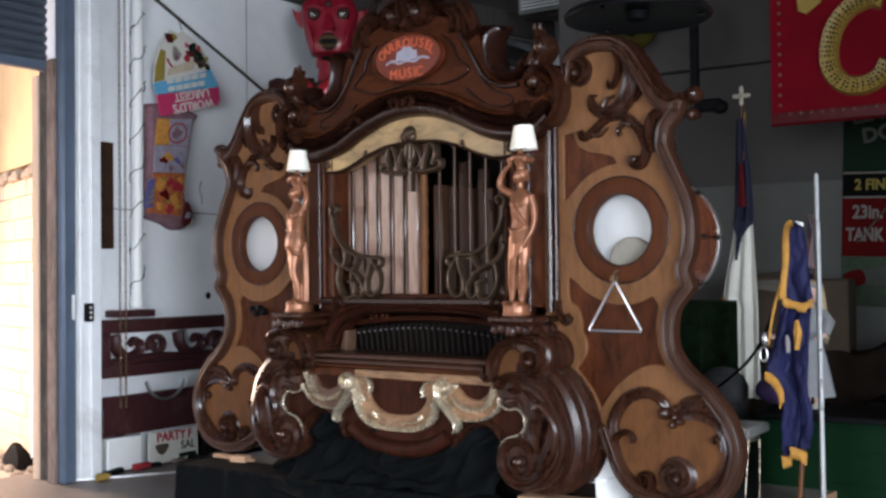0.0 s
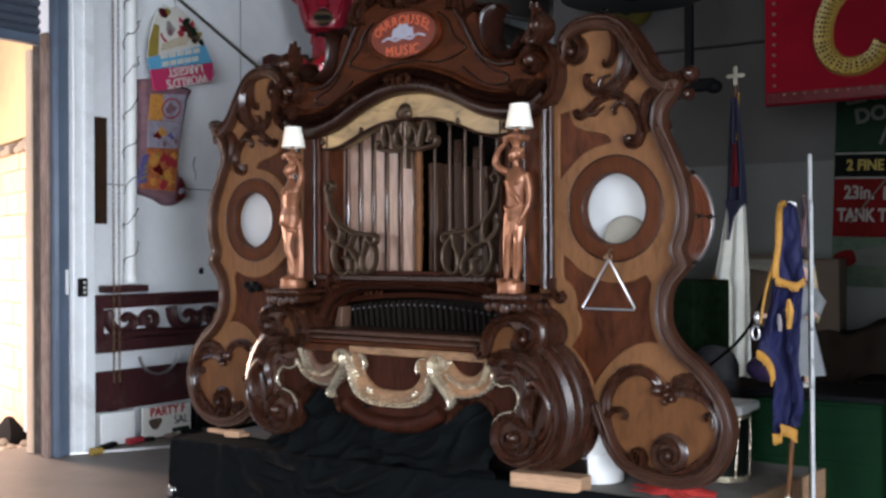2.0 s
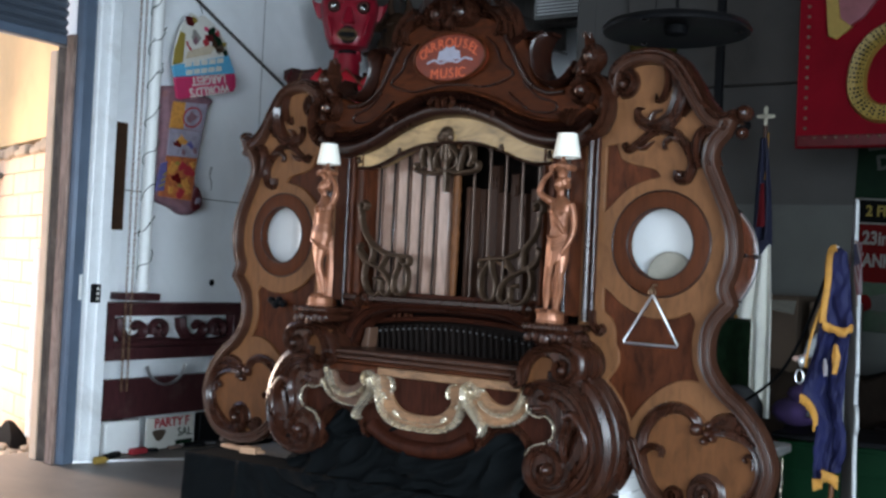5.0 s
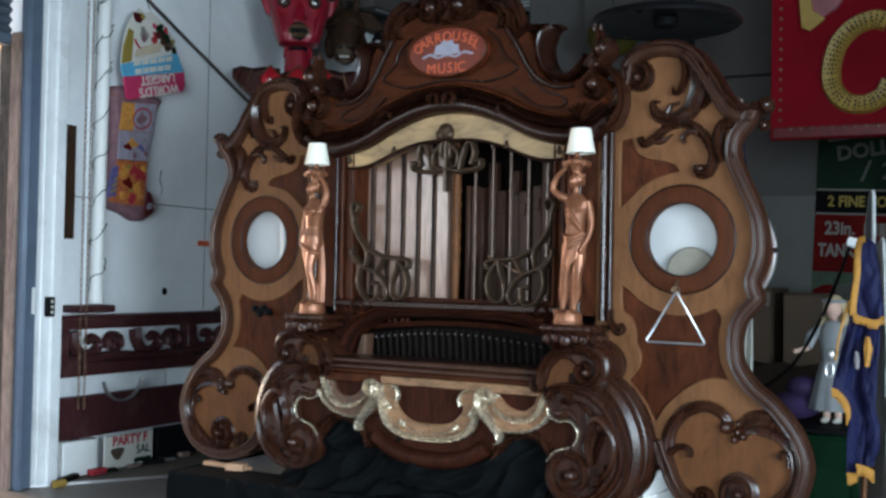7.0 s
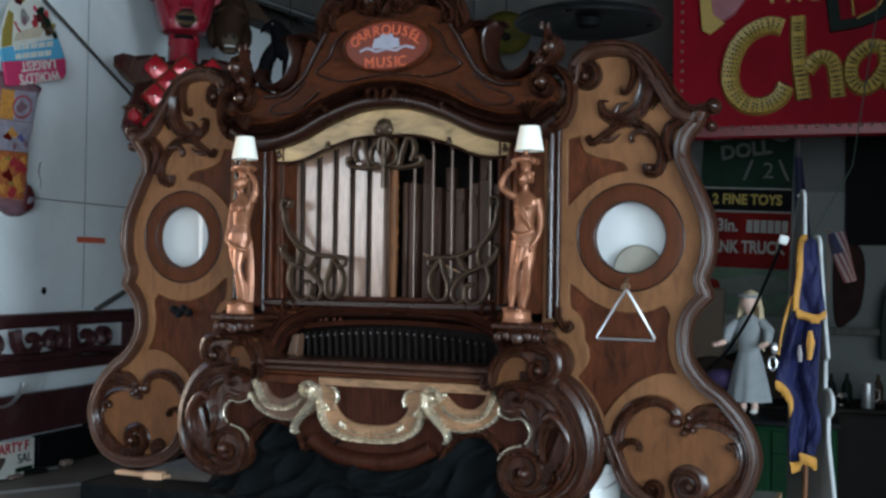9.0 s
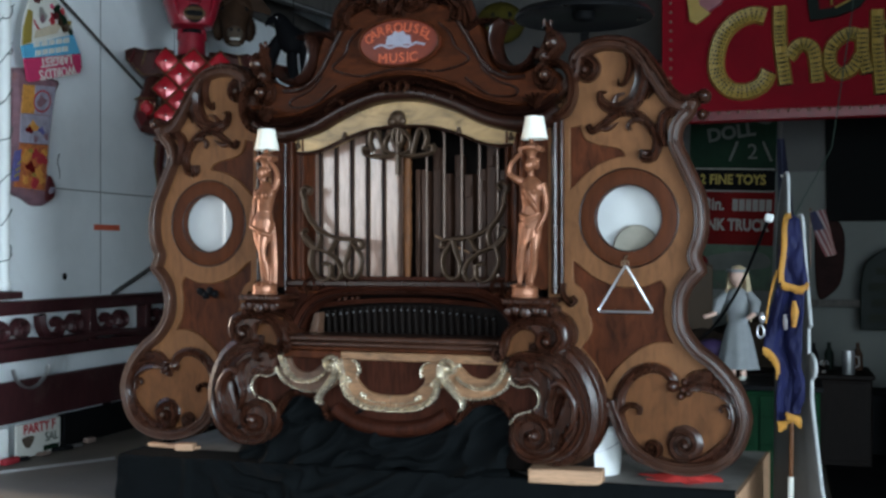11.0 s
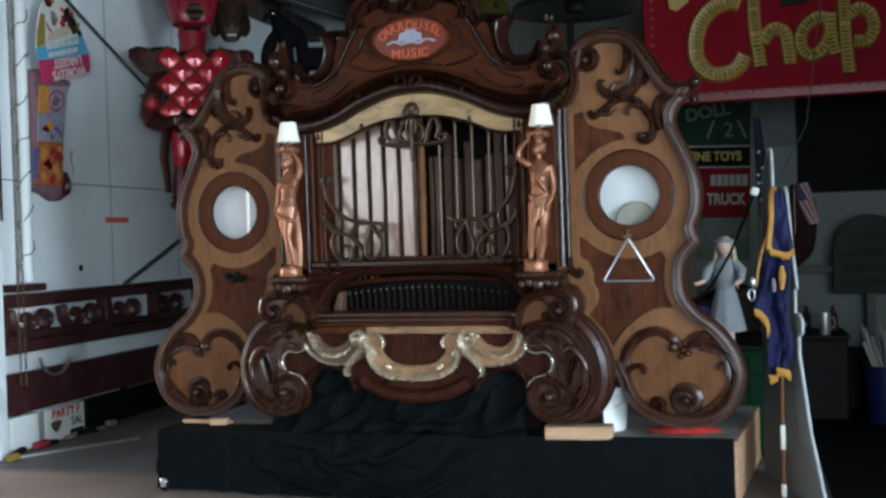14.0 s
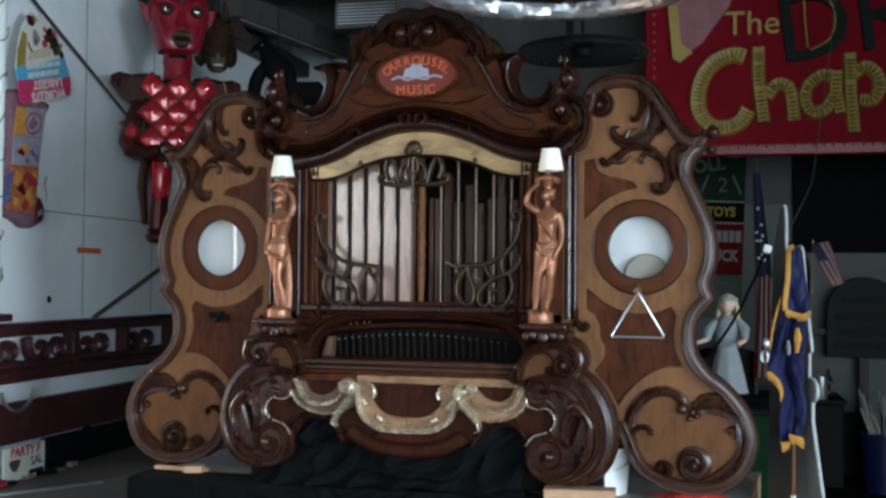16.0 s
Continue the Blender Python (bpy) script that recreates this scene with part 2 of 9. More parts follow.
def wood(name, colour, rough=0.35, contrast=0.45, along=(1, 1, 0.12), scale=9.0, coat=0.12, bump=0.12, wear=0.0, gloss=0.35):
    """Varnished timber: long grain, broad figure and finger-worn gloss."""
    m, n, l, b = base_material(name, rough)
    tc = n.new("ShaderNodeTexCoord")
    mp = n.new("ShaderNodeMapping")
    mp.inputs["Scale"].default_value = along
    rnd = n.new("ShaderNodeObjectInfo")
    add = n.new("ShaderNodeVectorMath")
    add.operation = "ADD"
    l.new(tc.outputs["Object"], add.inputs[0])
    l.new(rnd.outputs["Random"], add.inputs[1])
    l.new(add.outputs[0], mp.inputs[0])
    grain = node(n, "ShaderNodeTexNoise", Scale=scale * 6, Detail=5.0, Roughness=0.6, Distortion=0.6)
    fig = node(n, "ShaderNodeTexNoise", Scale=scale * 0.8, Detail=3.0, Distortion=1.2)
    l.new(mp.outputs[0], grain.inputs[0])
    l.new(mp.outputs[0], fig.inputs[0])
    r1 = ramp(n, [(0.3, shade(colour, 1 - contrast)), (0.5, colour), (0.72, shade(colour, 1 + contrast * 0.75))])
    l.new(grain.outputs[0], r1.inputs[0])
    r2 = ramp(n, [(0.3, (1 - contrast * 0.7,) * 3), (0.65, (1.0, 1.0, 1.0))])
    l.new(fig.outputs[0], r2.inputs[0])
    mix = n.new("ShaderNodeMix")
    mix.data_type, mix.blend_type = "RGBA", "MULTIPLY"
    mix.inputs[0].default_value = 1.0
    l.new(r1.outputs[0], mix.inputs[6])
    l.new(r2.outputs[0], mix.inputs[7])
    last = mix.outputs[2]
    if wear:
        dust = node(n, "ShaderNodeTexNoise", Scale=5.0, Detail=6.0, Roughness=0.7)
        l.new(tc.outputs["Object"], dust.inputs[0])
        r3 = ramp(n, [(0.52, (0, 0, 0)), (0.75, (wear,) * 3)])
        l.new(dust.outputs[0], r3.inputs[0])
        mx = n.new("ShaderNodeMix")
        mx.data_type = "RGBA"
        l.new(r3.outputs[0], mx.inputs[0])
        l.new(last, mx.inputs[6])
        mx.inputs[7].default_value = (0.3, 0.26, 0.22, 1)
        last = mx.outputs[2]
    l.new(last, b.inputs["Base Color"])
    rr = n.new("ShaderNodeMapRange")
    rr.inputs[3].default_value, rr.inputs[4].default_value = rough * 0.75, min(1, rough * 1.35)
    l.new(fig.outputs[0], rr.inputs[0])
    l.new(rr.outputs[0], b.inputs["Roughness"])
    bp = n.new("ShaderNodeBump")
    bp.inputs["Strength"].default_value, bp.inputs["Distance"].default_value = bump, 0.004
    l.new(grain.outputs[0], bp.inputs["Height"])
    l.new(bp.outputs[0], b.inputs["Normal"])
    b.inputs["Coat Weight"].default_value = coat
    b.inputs["Coat Roughness"].default_value = 0.18
    b.inputs["Specular IOR Level"].default_value = gloss
    return m


def plain(name, colour, rough=0.5, metal=0.0, vary=0.18, scale=8.0, bump=0.08, dirt=None, dirt_at=0.55, fine=90.0, coat=0.0, gloss=0.4):
    """Paint, cloth, metal or plaster with broad variation, stains and fine relief."""
    m, n, l, b = base_material(name, rough, metal)
    tc = n.new("ShaderNodeTexCoord")
    a = node(n, "ShaderNodeTexNoise", Scale=scale, Detail=6.0, Roughness=0.62, Distortion=0.3)
    l.new(tc.outputs["Object"], a.inputs[0])
    r = ramp(n, [(0.28, shade(colour, 1 - vary)), (0.55, colour), (0.8, shade(colour, 1 + vary * 0.5))])
    l.new(a.outputs[0], r.inputs[0])
    last = r.outputs[0]
    if dirt:
        d = node(n, "ShaderNodeTexNoise", Scale=scale * 0.4, Detail=8.0, Roughness=0.72, Distortion=0.8)
        l.new(tc.outputs["Object"], d.inputs[0])
        rd = ramp(n, [(dirt_at, (0, 0, 0)), (min(1, dirt_at + 0.22), (0.8, 0.8, 0.8))])
        l.new(d.outputs[0], rd.inputs[0])
        mx = n.new("ShaderNodeMix")
        mx.data_type = "RGBA"
        l.new(rd.outputs[0], mx.inputs[0])
        l.new(last, mx.inputs[6])
        mx.inputs[7].default_value = (*dirt, 1)
        last = mx.outputs[2]
    l.new(last, b.inputs["Base Color"])
    rr = n.new("ShaderNodeMapRange")
    rr.inputs[3].default_value, rr.inputs[4].default_value = rough * 0.8, min(1, rough * 1.25)
    l.new(a.outputs[0], rr.inputs[0])
    l.new(rr.outputs[0], b.inputs["Roughness"])
    f = node(n, "ShaderNodeTexNoise", Scale=fine, Detail=3.0)
    l.new(tc.outputs["Object"], f.inputs[0])
    bp = n.new("ShaderNodeBump")
    bp.inputs["Strength"].default_value, bp.inputs["Distance"].default_value = bump, 0.004
    l.new(f.outputs[0], bp.inputs["Height"])
    l.new(bp.outputs[0], b.inputs["Normal"])
    b.inputs["Coat Weight"].default_value = coat
    b.inputs["Specular IOR Level"].default_value = gloss
    return m


W_LIGHT = wood("honey_walnut", (0.158, 0.067, 0.0272), 0.5, 0.26, scale=4.0, along=(1, 1, 0.3), coat=0.02, gloss=0.14)
W_HEART = wood("amber_walnut", (0.122, 0.046, 0.0165), 0.5, 0.3, scale=3.6, along=(1, 1, 0.35), coat=0.02, gloss=0.14)
W_MID = wood("red_walnut", (0.066, 0.0172, 0.0062), 0.48, 0.6, scale=4.5, along=(1, 1, 0.3), coat=0.02, gloss=0.1)
W_RED = wood("dark_red_mahogany", (0.036, 0.0098, 0.0052), 0.5, 0.5, coat=0.02, gloss=0.06)
W_PED = wood("pediment_mahogany", (0.05848, 0.01419, 0.004472), 0.5, 0.55, along=(0.25, 1, 1), coat=0.02, gloss=0.08)
W_RING = wood("ring_walnut", (0.072, 0.0207, 0.00795), 0.55, 0.3, coat=0.0, gloss=0.1)
W_EDGE = wood("edge_walnut", (0.048, 0.0185, 0.0105), 0.32, 0.4, coat=0.1, gloss=0.34)
W_DARK = wood("dark_walnut", (0.019, 0.00598, 0.003604), 0.28, 0.45, coat=0.18, gloss=0.3)
W_CARVE = wood("carved_dark_walnut", (0.037, 0.0118, 0.0062), 0.26, 0.6, coat=0.16, wear=0.06, gloss=0.36, bump=0.25)
W_PALE = wood("garland_board_wood", (0.25, 0.128, 0.063), 0.4, 0.5, along=(0.25, 1, 1))
W_TAN = wood("rose_brown_pipe_wood", (0.10, 0.05, 0.03), 0.45, 0.4)
W_CREAM = wood("pale_maple", (0.36, 0.225, 0.10), 0.4, 0.6, along=(0.35, 1, 1), scale=2.6)
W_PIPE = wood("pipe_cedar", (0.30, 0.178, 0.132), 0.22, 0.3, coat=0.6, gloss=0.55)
# pipe wood with the shade inside the case put into its colour
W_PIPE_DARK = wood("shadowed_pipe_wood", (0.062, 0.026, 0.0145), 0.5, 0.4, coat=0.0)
W_BLACK = wood("ebonised_wood", (0.008, 0.005, 0.004), 0.55, 0.4, coat=0.0, gloss=0.08)
W_PINE = wood("rough_pine", (0.46, 0.265, 0.155), 0.65, 0.3, along=(0.15, 1, 1), coat=0.0)
W_MAROON = wood("maroon_painted_wood", (0.05148, 0.01482, 0.01638), 0.42, 0.4, coat=0.1, wear=0.12)
# the brown patches also stand in for shadow among the carved strands
GILT = plain("silvered_gilt", (0.68, 0.585, 0.44), 0.26, 0.75, 0.35, 16, 0.25, (0.17, 0.10, 0.05), 0.52)
BRONZE = plain("dull_bronze_gilt", (0.062, 0.037, 0.0225), 0.36, 0.5, 0.45, 18, 0.15)
COPPER = plain("copper_bronze", (0.26, 0.102, 0.052), 0.32, 0.35, 0.4, 16, 0.1, (0.10, 0.036, 0.018), 0.52)
PALE_BRASS = plain("pale_brass", (0.5, 0.46, 0.36), 0.4, 0.5, 0.2, 20, 0.05)
CHROME = plain("chrome", (0.75, 0.75, 0.76), 0.14, 1.0, 0.08, 10, 0.02)
STEEL = plain("brushed_steel", (0.55, 0.55, 0.55), 0.35, 0.9, 0.15, 20, 0.05)
ROD_DARK = plain("dark_rod_metal", (0.07, 0.042, 0.03), 0.3, 0.5, 0.3, 30, 0.05)
BRASS_ROD = plain("worn_brass", (0.2, 0.125, 0.075), 0.35, 0.6, 0.25, 30, 0.05)
SHADE = plain("cream_shade_card", (0.83, 0.8, 0.7), 0.75, 0, 0.05, 30, 0.08)
WHITE_PAINT = plain("white_painted_board", (0.86, 0.88, 0.89), 0.6, 0, 0.10, 1.6, 0.2, (0.70, 0.715, 0.72), 0.62, 60)
WHITE_TRIM = plain("scuffed_white_trim", (0.76, 0.78, 0.79), 0.5, 0, 0.14, 3.0, 0.2, (0.44, 0.43, 0.41), 0.52)
WHITE_PLASTIC = plain("white_plastic", (0.78, 0.78, 0.76), 0.4, 0, 0.06, 6, 0.04)
PALE_GREY = plain("lightened_wall_grey", (0.115, 0.118, 0.11), 0.8, 0, 0.2, 1.4, 0.2, (0.15, 0.15, 0.145), 0.58)
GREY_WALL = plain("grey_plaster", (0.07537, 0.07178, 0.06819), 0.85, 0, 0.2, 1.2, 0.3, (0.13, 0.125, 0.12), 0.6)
BLUE_STEEL = plain("blue_grey_painted_steel", (0.102, 0.136, 0.187), 0.45, 0.1, 0.2, 4, 0.1, (0.2, 0.17, 0.15), 0.68)
SHUTTER = plain("grey_shutter_paint", (0.085, 0.104, 0.132), 0.5, 0.2, 0.15, 5, 0.08)
RUSTY_WOOD = wood("weathered_jamb_timber", (0.24, 0.165, 0.135), 0.8, 0.5, coat=0.0, wear=0.3)
FLOOR_M = plain("worn_concrete", (0.165, 0.142, 0.12), 0.55, 0, 0.4, 1.1, 0.3, (0.085, 0.079, 0.074), 0.5, 45)
OUT_GROUND = plain("sunlit_concrete", (0.42, 0.35, 0.28), 0.85, 0, 0.25, 1.5, 0.4, (0.25, 0.2, 0.15), 0.55, 30)
BLOCK = plain("cream_painted_block", (0.62, 0.445, 0.32), 0.85, 0, 0.12, 3, 0.35, (0.58, 0.41, 0.29), 0.62, 40)
BLOCK_OCHRE = plain("ochre_painted_wall", (0.62, 0.43, 0.23), 0.85, 0, 0.15, 2, 0.35, (0.5, 0.33, 0.17), 0.6, 40)
MORTAR = plain("block_mortar", (0.5, 0.355, 0.255), 0.95, 0, 0.2, 6, 0.3)
CEILING_M = plain("dark_ceiling_boards", (0.07, 0.065, 0.06), 0.9, 0, 0.35, 2, 0.2)
BEAM = wood("old_beam", (0.075, 0.065, 0.058), 0.8, 0.4, coat=0.0)
BLACK_CLOTH = plain("black_cloth", (0.003212, 0.004067, 0.004496), 0.9, 0, 0.35, 6, 0.3, None, 0.5, 220, gloss=0.06)
JAMB_DARK = wood("dark_weathered_timber", (0.06, 0.047, 0.038), 0.8, 0.6, coat=0.0, wear=0.2)
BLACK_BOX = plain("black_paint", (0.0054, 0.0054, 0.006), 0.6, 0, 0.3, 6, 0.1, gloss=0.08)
CARPET = plain("grey_platform_cover", (0.272, 0.2465, 0.221), 0.9, 0, 0.25, 8, 0.3, (0.09, 0.08, 0.07), 0.55, 160)
RED_CLOTH = plain("red_rag", (0.42, 0.025, 0.02), 0.85, 0, 0.25, 12, 0.25)
RED_SIGN = plain("crimson_sign_paint", (0.15, 0.0035, 0.0085), 0.6, 0, 0.25, 2.5, 0.06, (0.11, 0.005, 0.01), 0.6, gloss=0.04)
DULL_STUD = plain("dull_stud_brass", (0.16, 0.10, 0.07), 0.5, 0.4, 0.3, 20, 0.1)
YELLOW = plain("yellow_letter_paint", (0.28, 0.178, 0.036), 0.5, 0, 0.2, 20, 0.2)
BLACK_GREEN = plain("black_green_paint", (0.006, 0.0095, 0.007), 0.45, 0, 0.3, 8, 0.1, gloss=0.06)
SIGN_ORANGE = plain("orange_red_enamel", (0.14, 0.019, 0.007), 0.35, 0, 0.25, 9, 0.05, (0.2, 0.03, 0.01), 0.6)
SIGN_LETTER = plain("pale_orange_enamel", (0.5148, 0.0936, 0.0351), 0.4, 0, 0.1, 20, 0.05)
SIGN_GREY = plain("lilac_grey_enamel", (0.27, 0.27, 0.33), 0.4, 0, 0.15, 20, 0.05)
NAVY = plain("navy_satin", (0.010, 0.0115, 0.046), 0.6, 0, 0.4, 9, 0.2, None, 0.5, 200, gloss=0.15)
NAVY_DARK = plain("dark_navy_cloth", (0.01, 0.011, 0.03), 0.75, 0, 0.3, 9, 0.2, None, 0.5, 200)
GOLD_FRINGE = plain("gold_fringe", (0.43, 0.20, 0.03), 0.6, 0, 0.3, 30, 0.5, None, 0.5, 150)
WHITE_CLOTH = plain("white_cloth", (0.78, 0.76, 0.68), 0.85, 0, 0.12, 6, 0.2, None, 0.5, 200)
FLAG_RED = plain("red_flag_cloth", (0.33, 0.02, 0.03), 0.8, 0, 0.2, 9, 0.2, None, 0.5, 200)
# flag red and white, dimmed in colour for the far flag's shaded place
DULL_RED = plain("dim_red_stripe", (0.10, 0.009, 0.012), 0.85, 0, 0.25, 9, 0.2, gloss=0.06)
DULL_WHITE = plain("dim_white_stripe", (0.24, 0.22, 0.2), 0.85, 0, 0.2, 9, 0.2, gloss=0.06)
FLAG_BLUE = plain("blue_flag_cloth", (0.012, 0.014, 0.045), 0.8, 0, 0.2, 9, 0.2)
FADED_RED = plain("faded_flag_red", (0.10, 0.024, 0.032), 0.8, 0, 0.2, 12, 0.1)
FADED_WHITE = plain("greyed_flag_white", (0.2, 0.18, 0.19), 0.8, 0, 0.2, 12, 0.1)
SKIN = plain("doll_bisque", (0.62, 0.4, 0.32), 0.5, 0, 0.1, 20, 0.02)
DOLL_HAIR = plain("blonde_doll_hair", (0.46, 0.36, 0.22), 0.7, 0, 0.3, 60, 0.4)
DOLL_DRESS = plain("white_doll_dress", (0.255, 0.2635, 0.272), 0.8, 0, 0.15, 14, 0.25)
GREEN_PAINT = plain("green_paint", (0.0025, 0.02, 0.0075), 0.6, 0, 0.3, 5, 0.1, (0.006, 0.02, 0.01), 0.6, gloss=0.06)
BLUE_PLASTIC = plain("dark_blue_plastic", (0.0035, 0.006, 0.038), 0.45, 0, 0.15, 5, 0.05)
RED_GLOSS = plain("glossy_red_lacquer", (0.26, 0.009, 0.022), 0.3, 0.1, 0.3, 9, 0.05, (0.1, 0.004, 0.01), 0.62, coat=0.2)
RED_FOIL = plain("red_foil", (0.46, 0.013, 0.025), 0.22, 0.2, 0.3, 9, 0.1, coat=0.4)
RED_BRONZE = plain("dark_bronze_red_trim", (0.045, 0.011, 0.008), 0.45, 0.2, 0.45, 18, 0.2, gloss=0.2)
RED_DARK = plain("dark_red_trim", (0.09, 0.01, 0.012), 0.35, 0.3, 0.35, 15, 0.15)
BRONZE_TRIM = plain("pale_bronze_trim", (0.17, 0.105, 0.055), 0.3, 0.7, 0.3, 20, 0.1)
BROWN_MASK = plain("brown_papier_mache", (0.042, 0.021, 0.012), 0.6, 0, 0.4, 8, 0.2, gloss=0.1)
RAVEN_M = plain("black_feathers", (0.005, 0.005, 0.006), 0.7, 0, 0.3, 20, 0.3, gloss=0.05)
PAPER_WHITE = plain("printed_paper_white", (0.6, 0.58, 0.52), 0.7, 0, 0.1, 8, 0.05)
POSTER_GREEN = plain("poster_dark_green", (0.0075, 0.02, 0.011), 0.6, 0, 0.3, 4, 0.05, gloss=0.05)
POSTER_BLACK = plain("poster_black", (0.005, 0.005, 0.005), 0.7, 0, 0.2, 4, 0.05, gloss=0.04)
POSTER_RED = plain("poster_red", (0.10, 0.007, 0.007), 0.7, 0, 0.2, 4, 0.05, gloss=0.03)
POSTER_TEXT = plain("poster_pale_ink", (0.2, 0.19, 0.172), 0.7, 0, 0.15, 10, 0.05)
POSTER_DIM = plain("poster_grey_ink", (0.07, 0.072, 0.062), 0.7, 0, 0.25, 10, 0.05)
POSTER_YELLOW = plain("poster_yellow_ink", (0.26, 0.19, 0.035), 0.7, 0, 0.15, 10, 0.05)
CYAN_CARD = plain("cyan_card", (0.09, 0.36, 0.55), 0.5, 0, 0.12, 10, 0.03)
PINK_CARD = plain("magenta_card", (0.5, 0.035, 0.11), 0.5, 0, 0.12, 10, 0.03)
ORANGE_PRINT = plain("orange_red_print", (0.42, 0.12, 0.035), 0.6, 0, 0.6, 26, 0.1, (0.2, 0.03, 0.05), 0.5)
STOCKING_M = plain("printed_mauve_net", (0.2, 0.1, 0.12), 0.75, 0, 0.35, 14, 0.3, (0.28, 0.09, 0.04), 0.55, 130)
TAPE = plain("orange_tape", (0.75, 0.14, 0.07), 0.5, 0, 0.1, 10, 0.05)
WIRE = plain("dark_green_wire", (0.025, 0.04, 0.03), 0.6, 0, 0.2, 10, 0.05)
WHITE_BOARD = plain("white_gloss_board", (0.4786, 0.4842, 0.4842), 0.35, 0, 0.05, 6, 0.04)
DRUM_HEAD = plain("drum_skin", (0.5418, 0.5481, 0.5418), 0.6, 0, 0.06, 6, 0.04)
DRUM_SHELL = wood("mahogany_drum_shell", (0.2, 0.06, 0.03), 0.22, 0.4, coat=0.6)
BEATER = plain("grey_felt", (0.24, 0.22, 0.18), 0.9, 0, 0.2, 20, 0.3)
PALE_EDGE = plain("bare_plywood_edge", (0.42, 0.43, 0.43), 0.6, 0, 0.25, 14, 0.2)
CAST_GREY = plain("grey_painted_board", (0.19, 0.19, 0.185), 0.6, 0, 0.2, 5, 0.1, (0.15, 0.15, 0.15), 0.6)
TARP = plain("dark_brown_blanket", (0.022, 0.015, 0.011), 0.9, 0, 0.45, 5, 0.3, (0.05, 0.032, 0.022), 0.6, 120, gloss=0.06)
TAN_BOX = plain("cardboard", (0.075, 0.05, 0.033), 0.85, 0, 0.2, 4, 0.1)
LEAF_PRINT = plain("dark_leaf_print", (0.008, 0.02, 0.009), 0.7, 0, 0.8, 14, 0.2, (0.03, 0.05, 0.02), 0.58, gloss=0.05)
RUBBLE = plain("rubble", (0.3, 0.24, 0.18), 0.95, 0, 0.4, 9, 0.4)

# ---- the building ----
def slab(name, label, mat, *boxes, b=0.006):
    s = Shape()
    for q in boxes:
        s.box(*q, b=b)
    return solid(name, s, mat, label, kind="structure", smooth=30)


solid("ground", Shape().box(-150, 150, -150, 150, -0.6, -0.04, 0.01), OUT_GROUND, "sunlit pale concrete yard reaching into the distance", kind="structure")
slab("floor", "worn grey-brown concrete workshop floor with stains", FLOOR_M, (-8.15, 5.0, -6.3, 13.3, -0.3, 0.0))
slab("wall_west", "white painted boarded wall with a wide roller door opening", WHITE_PAINT,
     (-7.86, -7.6, 5.60, 13.0, 0, 5.2), (-7.86, -7.6, 1.4, 5.60, 4.06, 5.2), (-7.86, -7.6, 0.6, 1.4, 0, 5.2), (-7.86, -7.6, -6.0, -2.6, 0, 5.2), (-7.86, -7.6, -2.6, 0.6, 3.5, 5.2))
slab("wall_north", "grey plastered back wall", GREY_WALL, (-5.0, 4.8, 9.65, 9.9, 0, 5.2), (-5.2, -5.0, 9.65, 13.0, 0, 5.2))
slab("wall_far", "white painted far wall", WHITE_PAINT, (-7.6, -5.2, 12.9, 13.1, 0, 5.2))
slab("wall_east", "grey plastered side wall with a wide open door", GREY_WALL, (4.6, 4.85, 1.3, 9.65, 0, 5.2), (4.6, 4.85, -6.0, -2.9, 0, 5.2), (4.6, 4.85, -2.9, 1.3, 3.8, 5.2))
slab("wall_south", "grey plastered wall with a wide open street door", GREY_WALL,
     (-7.6, -2.3, -6.2, -5.95, 0, 5.2), (2.9, 4.6, -6.2, -5.95, 0, 5.2), (-2.3, 2.9, -6.2, -5.95, 3.8, 5.2))
# unseen wall, added to block the east lamp from the right back area
slab("partition", "grey plastered wall added out of view to keep side light off the back bay", GREY_WALL, (0.55, 0.75, 5.0, 9.65, 0, 5.2))
ceil = Shape().box(-8.0, 5.0, -6.3, 13.2, 5.0, 5.2)
for i in range(24):
    ceil.box(-8.0, 5.0, -6.2 + i * 0.8, -5.42 + i * 0.8, 4.985, 5.01, 0.008)
solid("ceiling", ceil, CEILING_M, "dark boarded ceiling", kind="structure")
for i, y in enumerate((-2.5, 1.2, 4.6, 7.4, 9.3, 11.2)):
    solid("ceiling_beam", Shape().box(-7.6, 4.6, y, y + 0.18, 4.62, 4.99, 0.012), BEAM, "old grey timber ceiling beam", kind="structure")
solid("wall_plate_beam", Shape().box(-7.58, -7.34, 6.9, 12.9, 4.42, 4.62, 0.012), BEAM, "old grey timber beam along the white wall", kind="structure")

solid("corner_beam", Shape().loft([[(-7.06, 9.4, z), (-6.84, 9.4, z), (-6.38, 11.75, z), (-6.6, 11.75, z)] for z in (4.42, 4.68)]), BEAM, "dark grey timber beam crossing the corner under the ceiling", kind="structure")
solid("conduit", Shape().tube([(-6.82, 9.4, 4.38), (-6.36, 11.75, 4.38)], 0.011, 10), CAST_GREY, "thin grey conduit pipe under the beam", "pipe")
vent = thing("ceiling_grille", "whitish slatted grille panel under the dark ceiling", "vent", pose(-5.65, 10.5, 4.66))
part("frame", Shape().box(-0.5, 0.5, -0.02, 0.02, 0.13, 0.16, 0.006).box(-0.5, 0.5, -0.02, 0.02, -0.16, -0.13, 0.006).box(-0.5, -0.47, -0.02, 0.02, -0.13, 0.13, 0.006).box(0.47, 0.5, -0.02, 0.02, -0.13, 0.13, 0.006), CAST_GREY, vent)
part("backing", Shape().box(-0.47, 0.47, 0.0, 0.012, -0.13, 0.13, 0.002), GREY_WALL, vent)
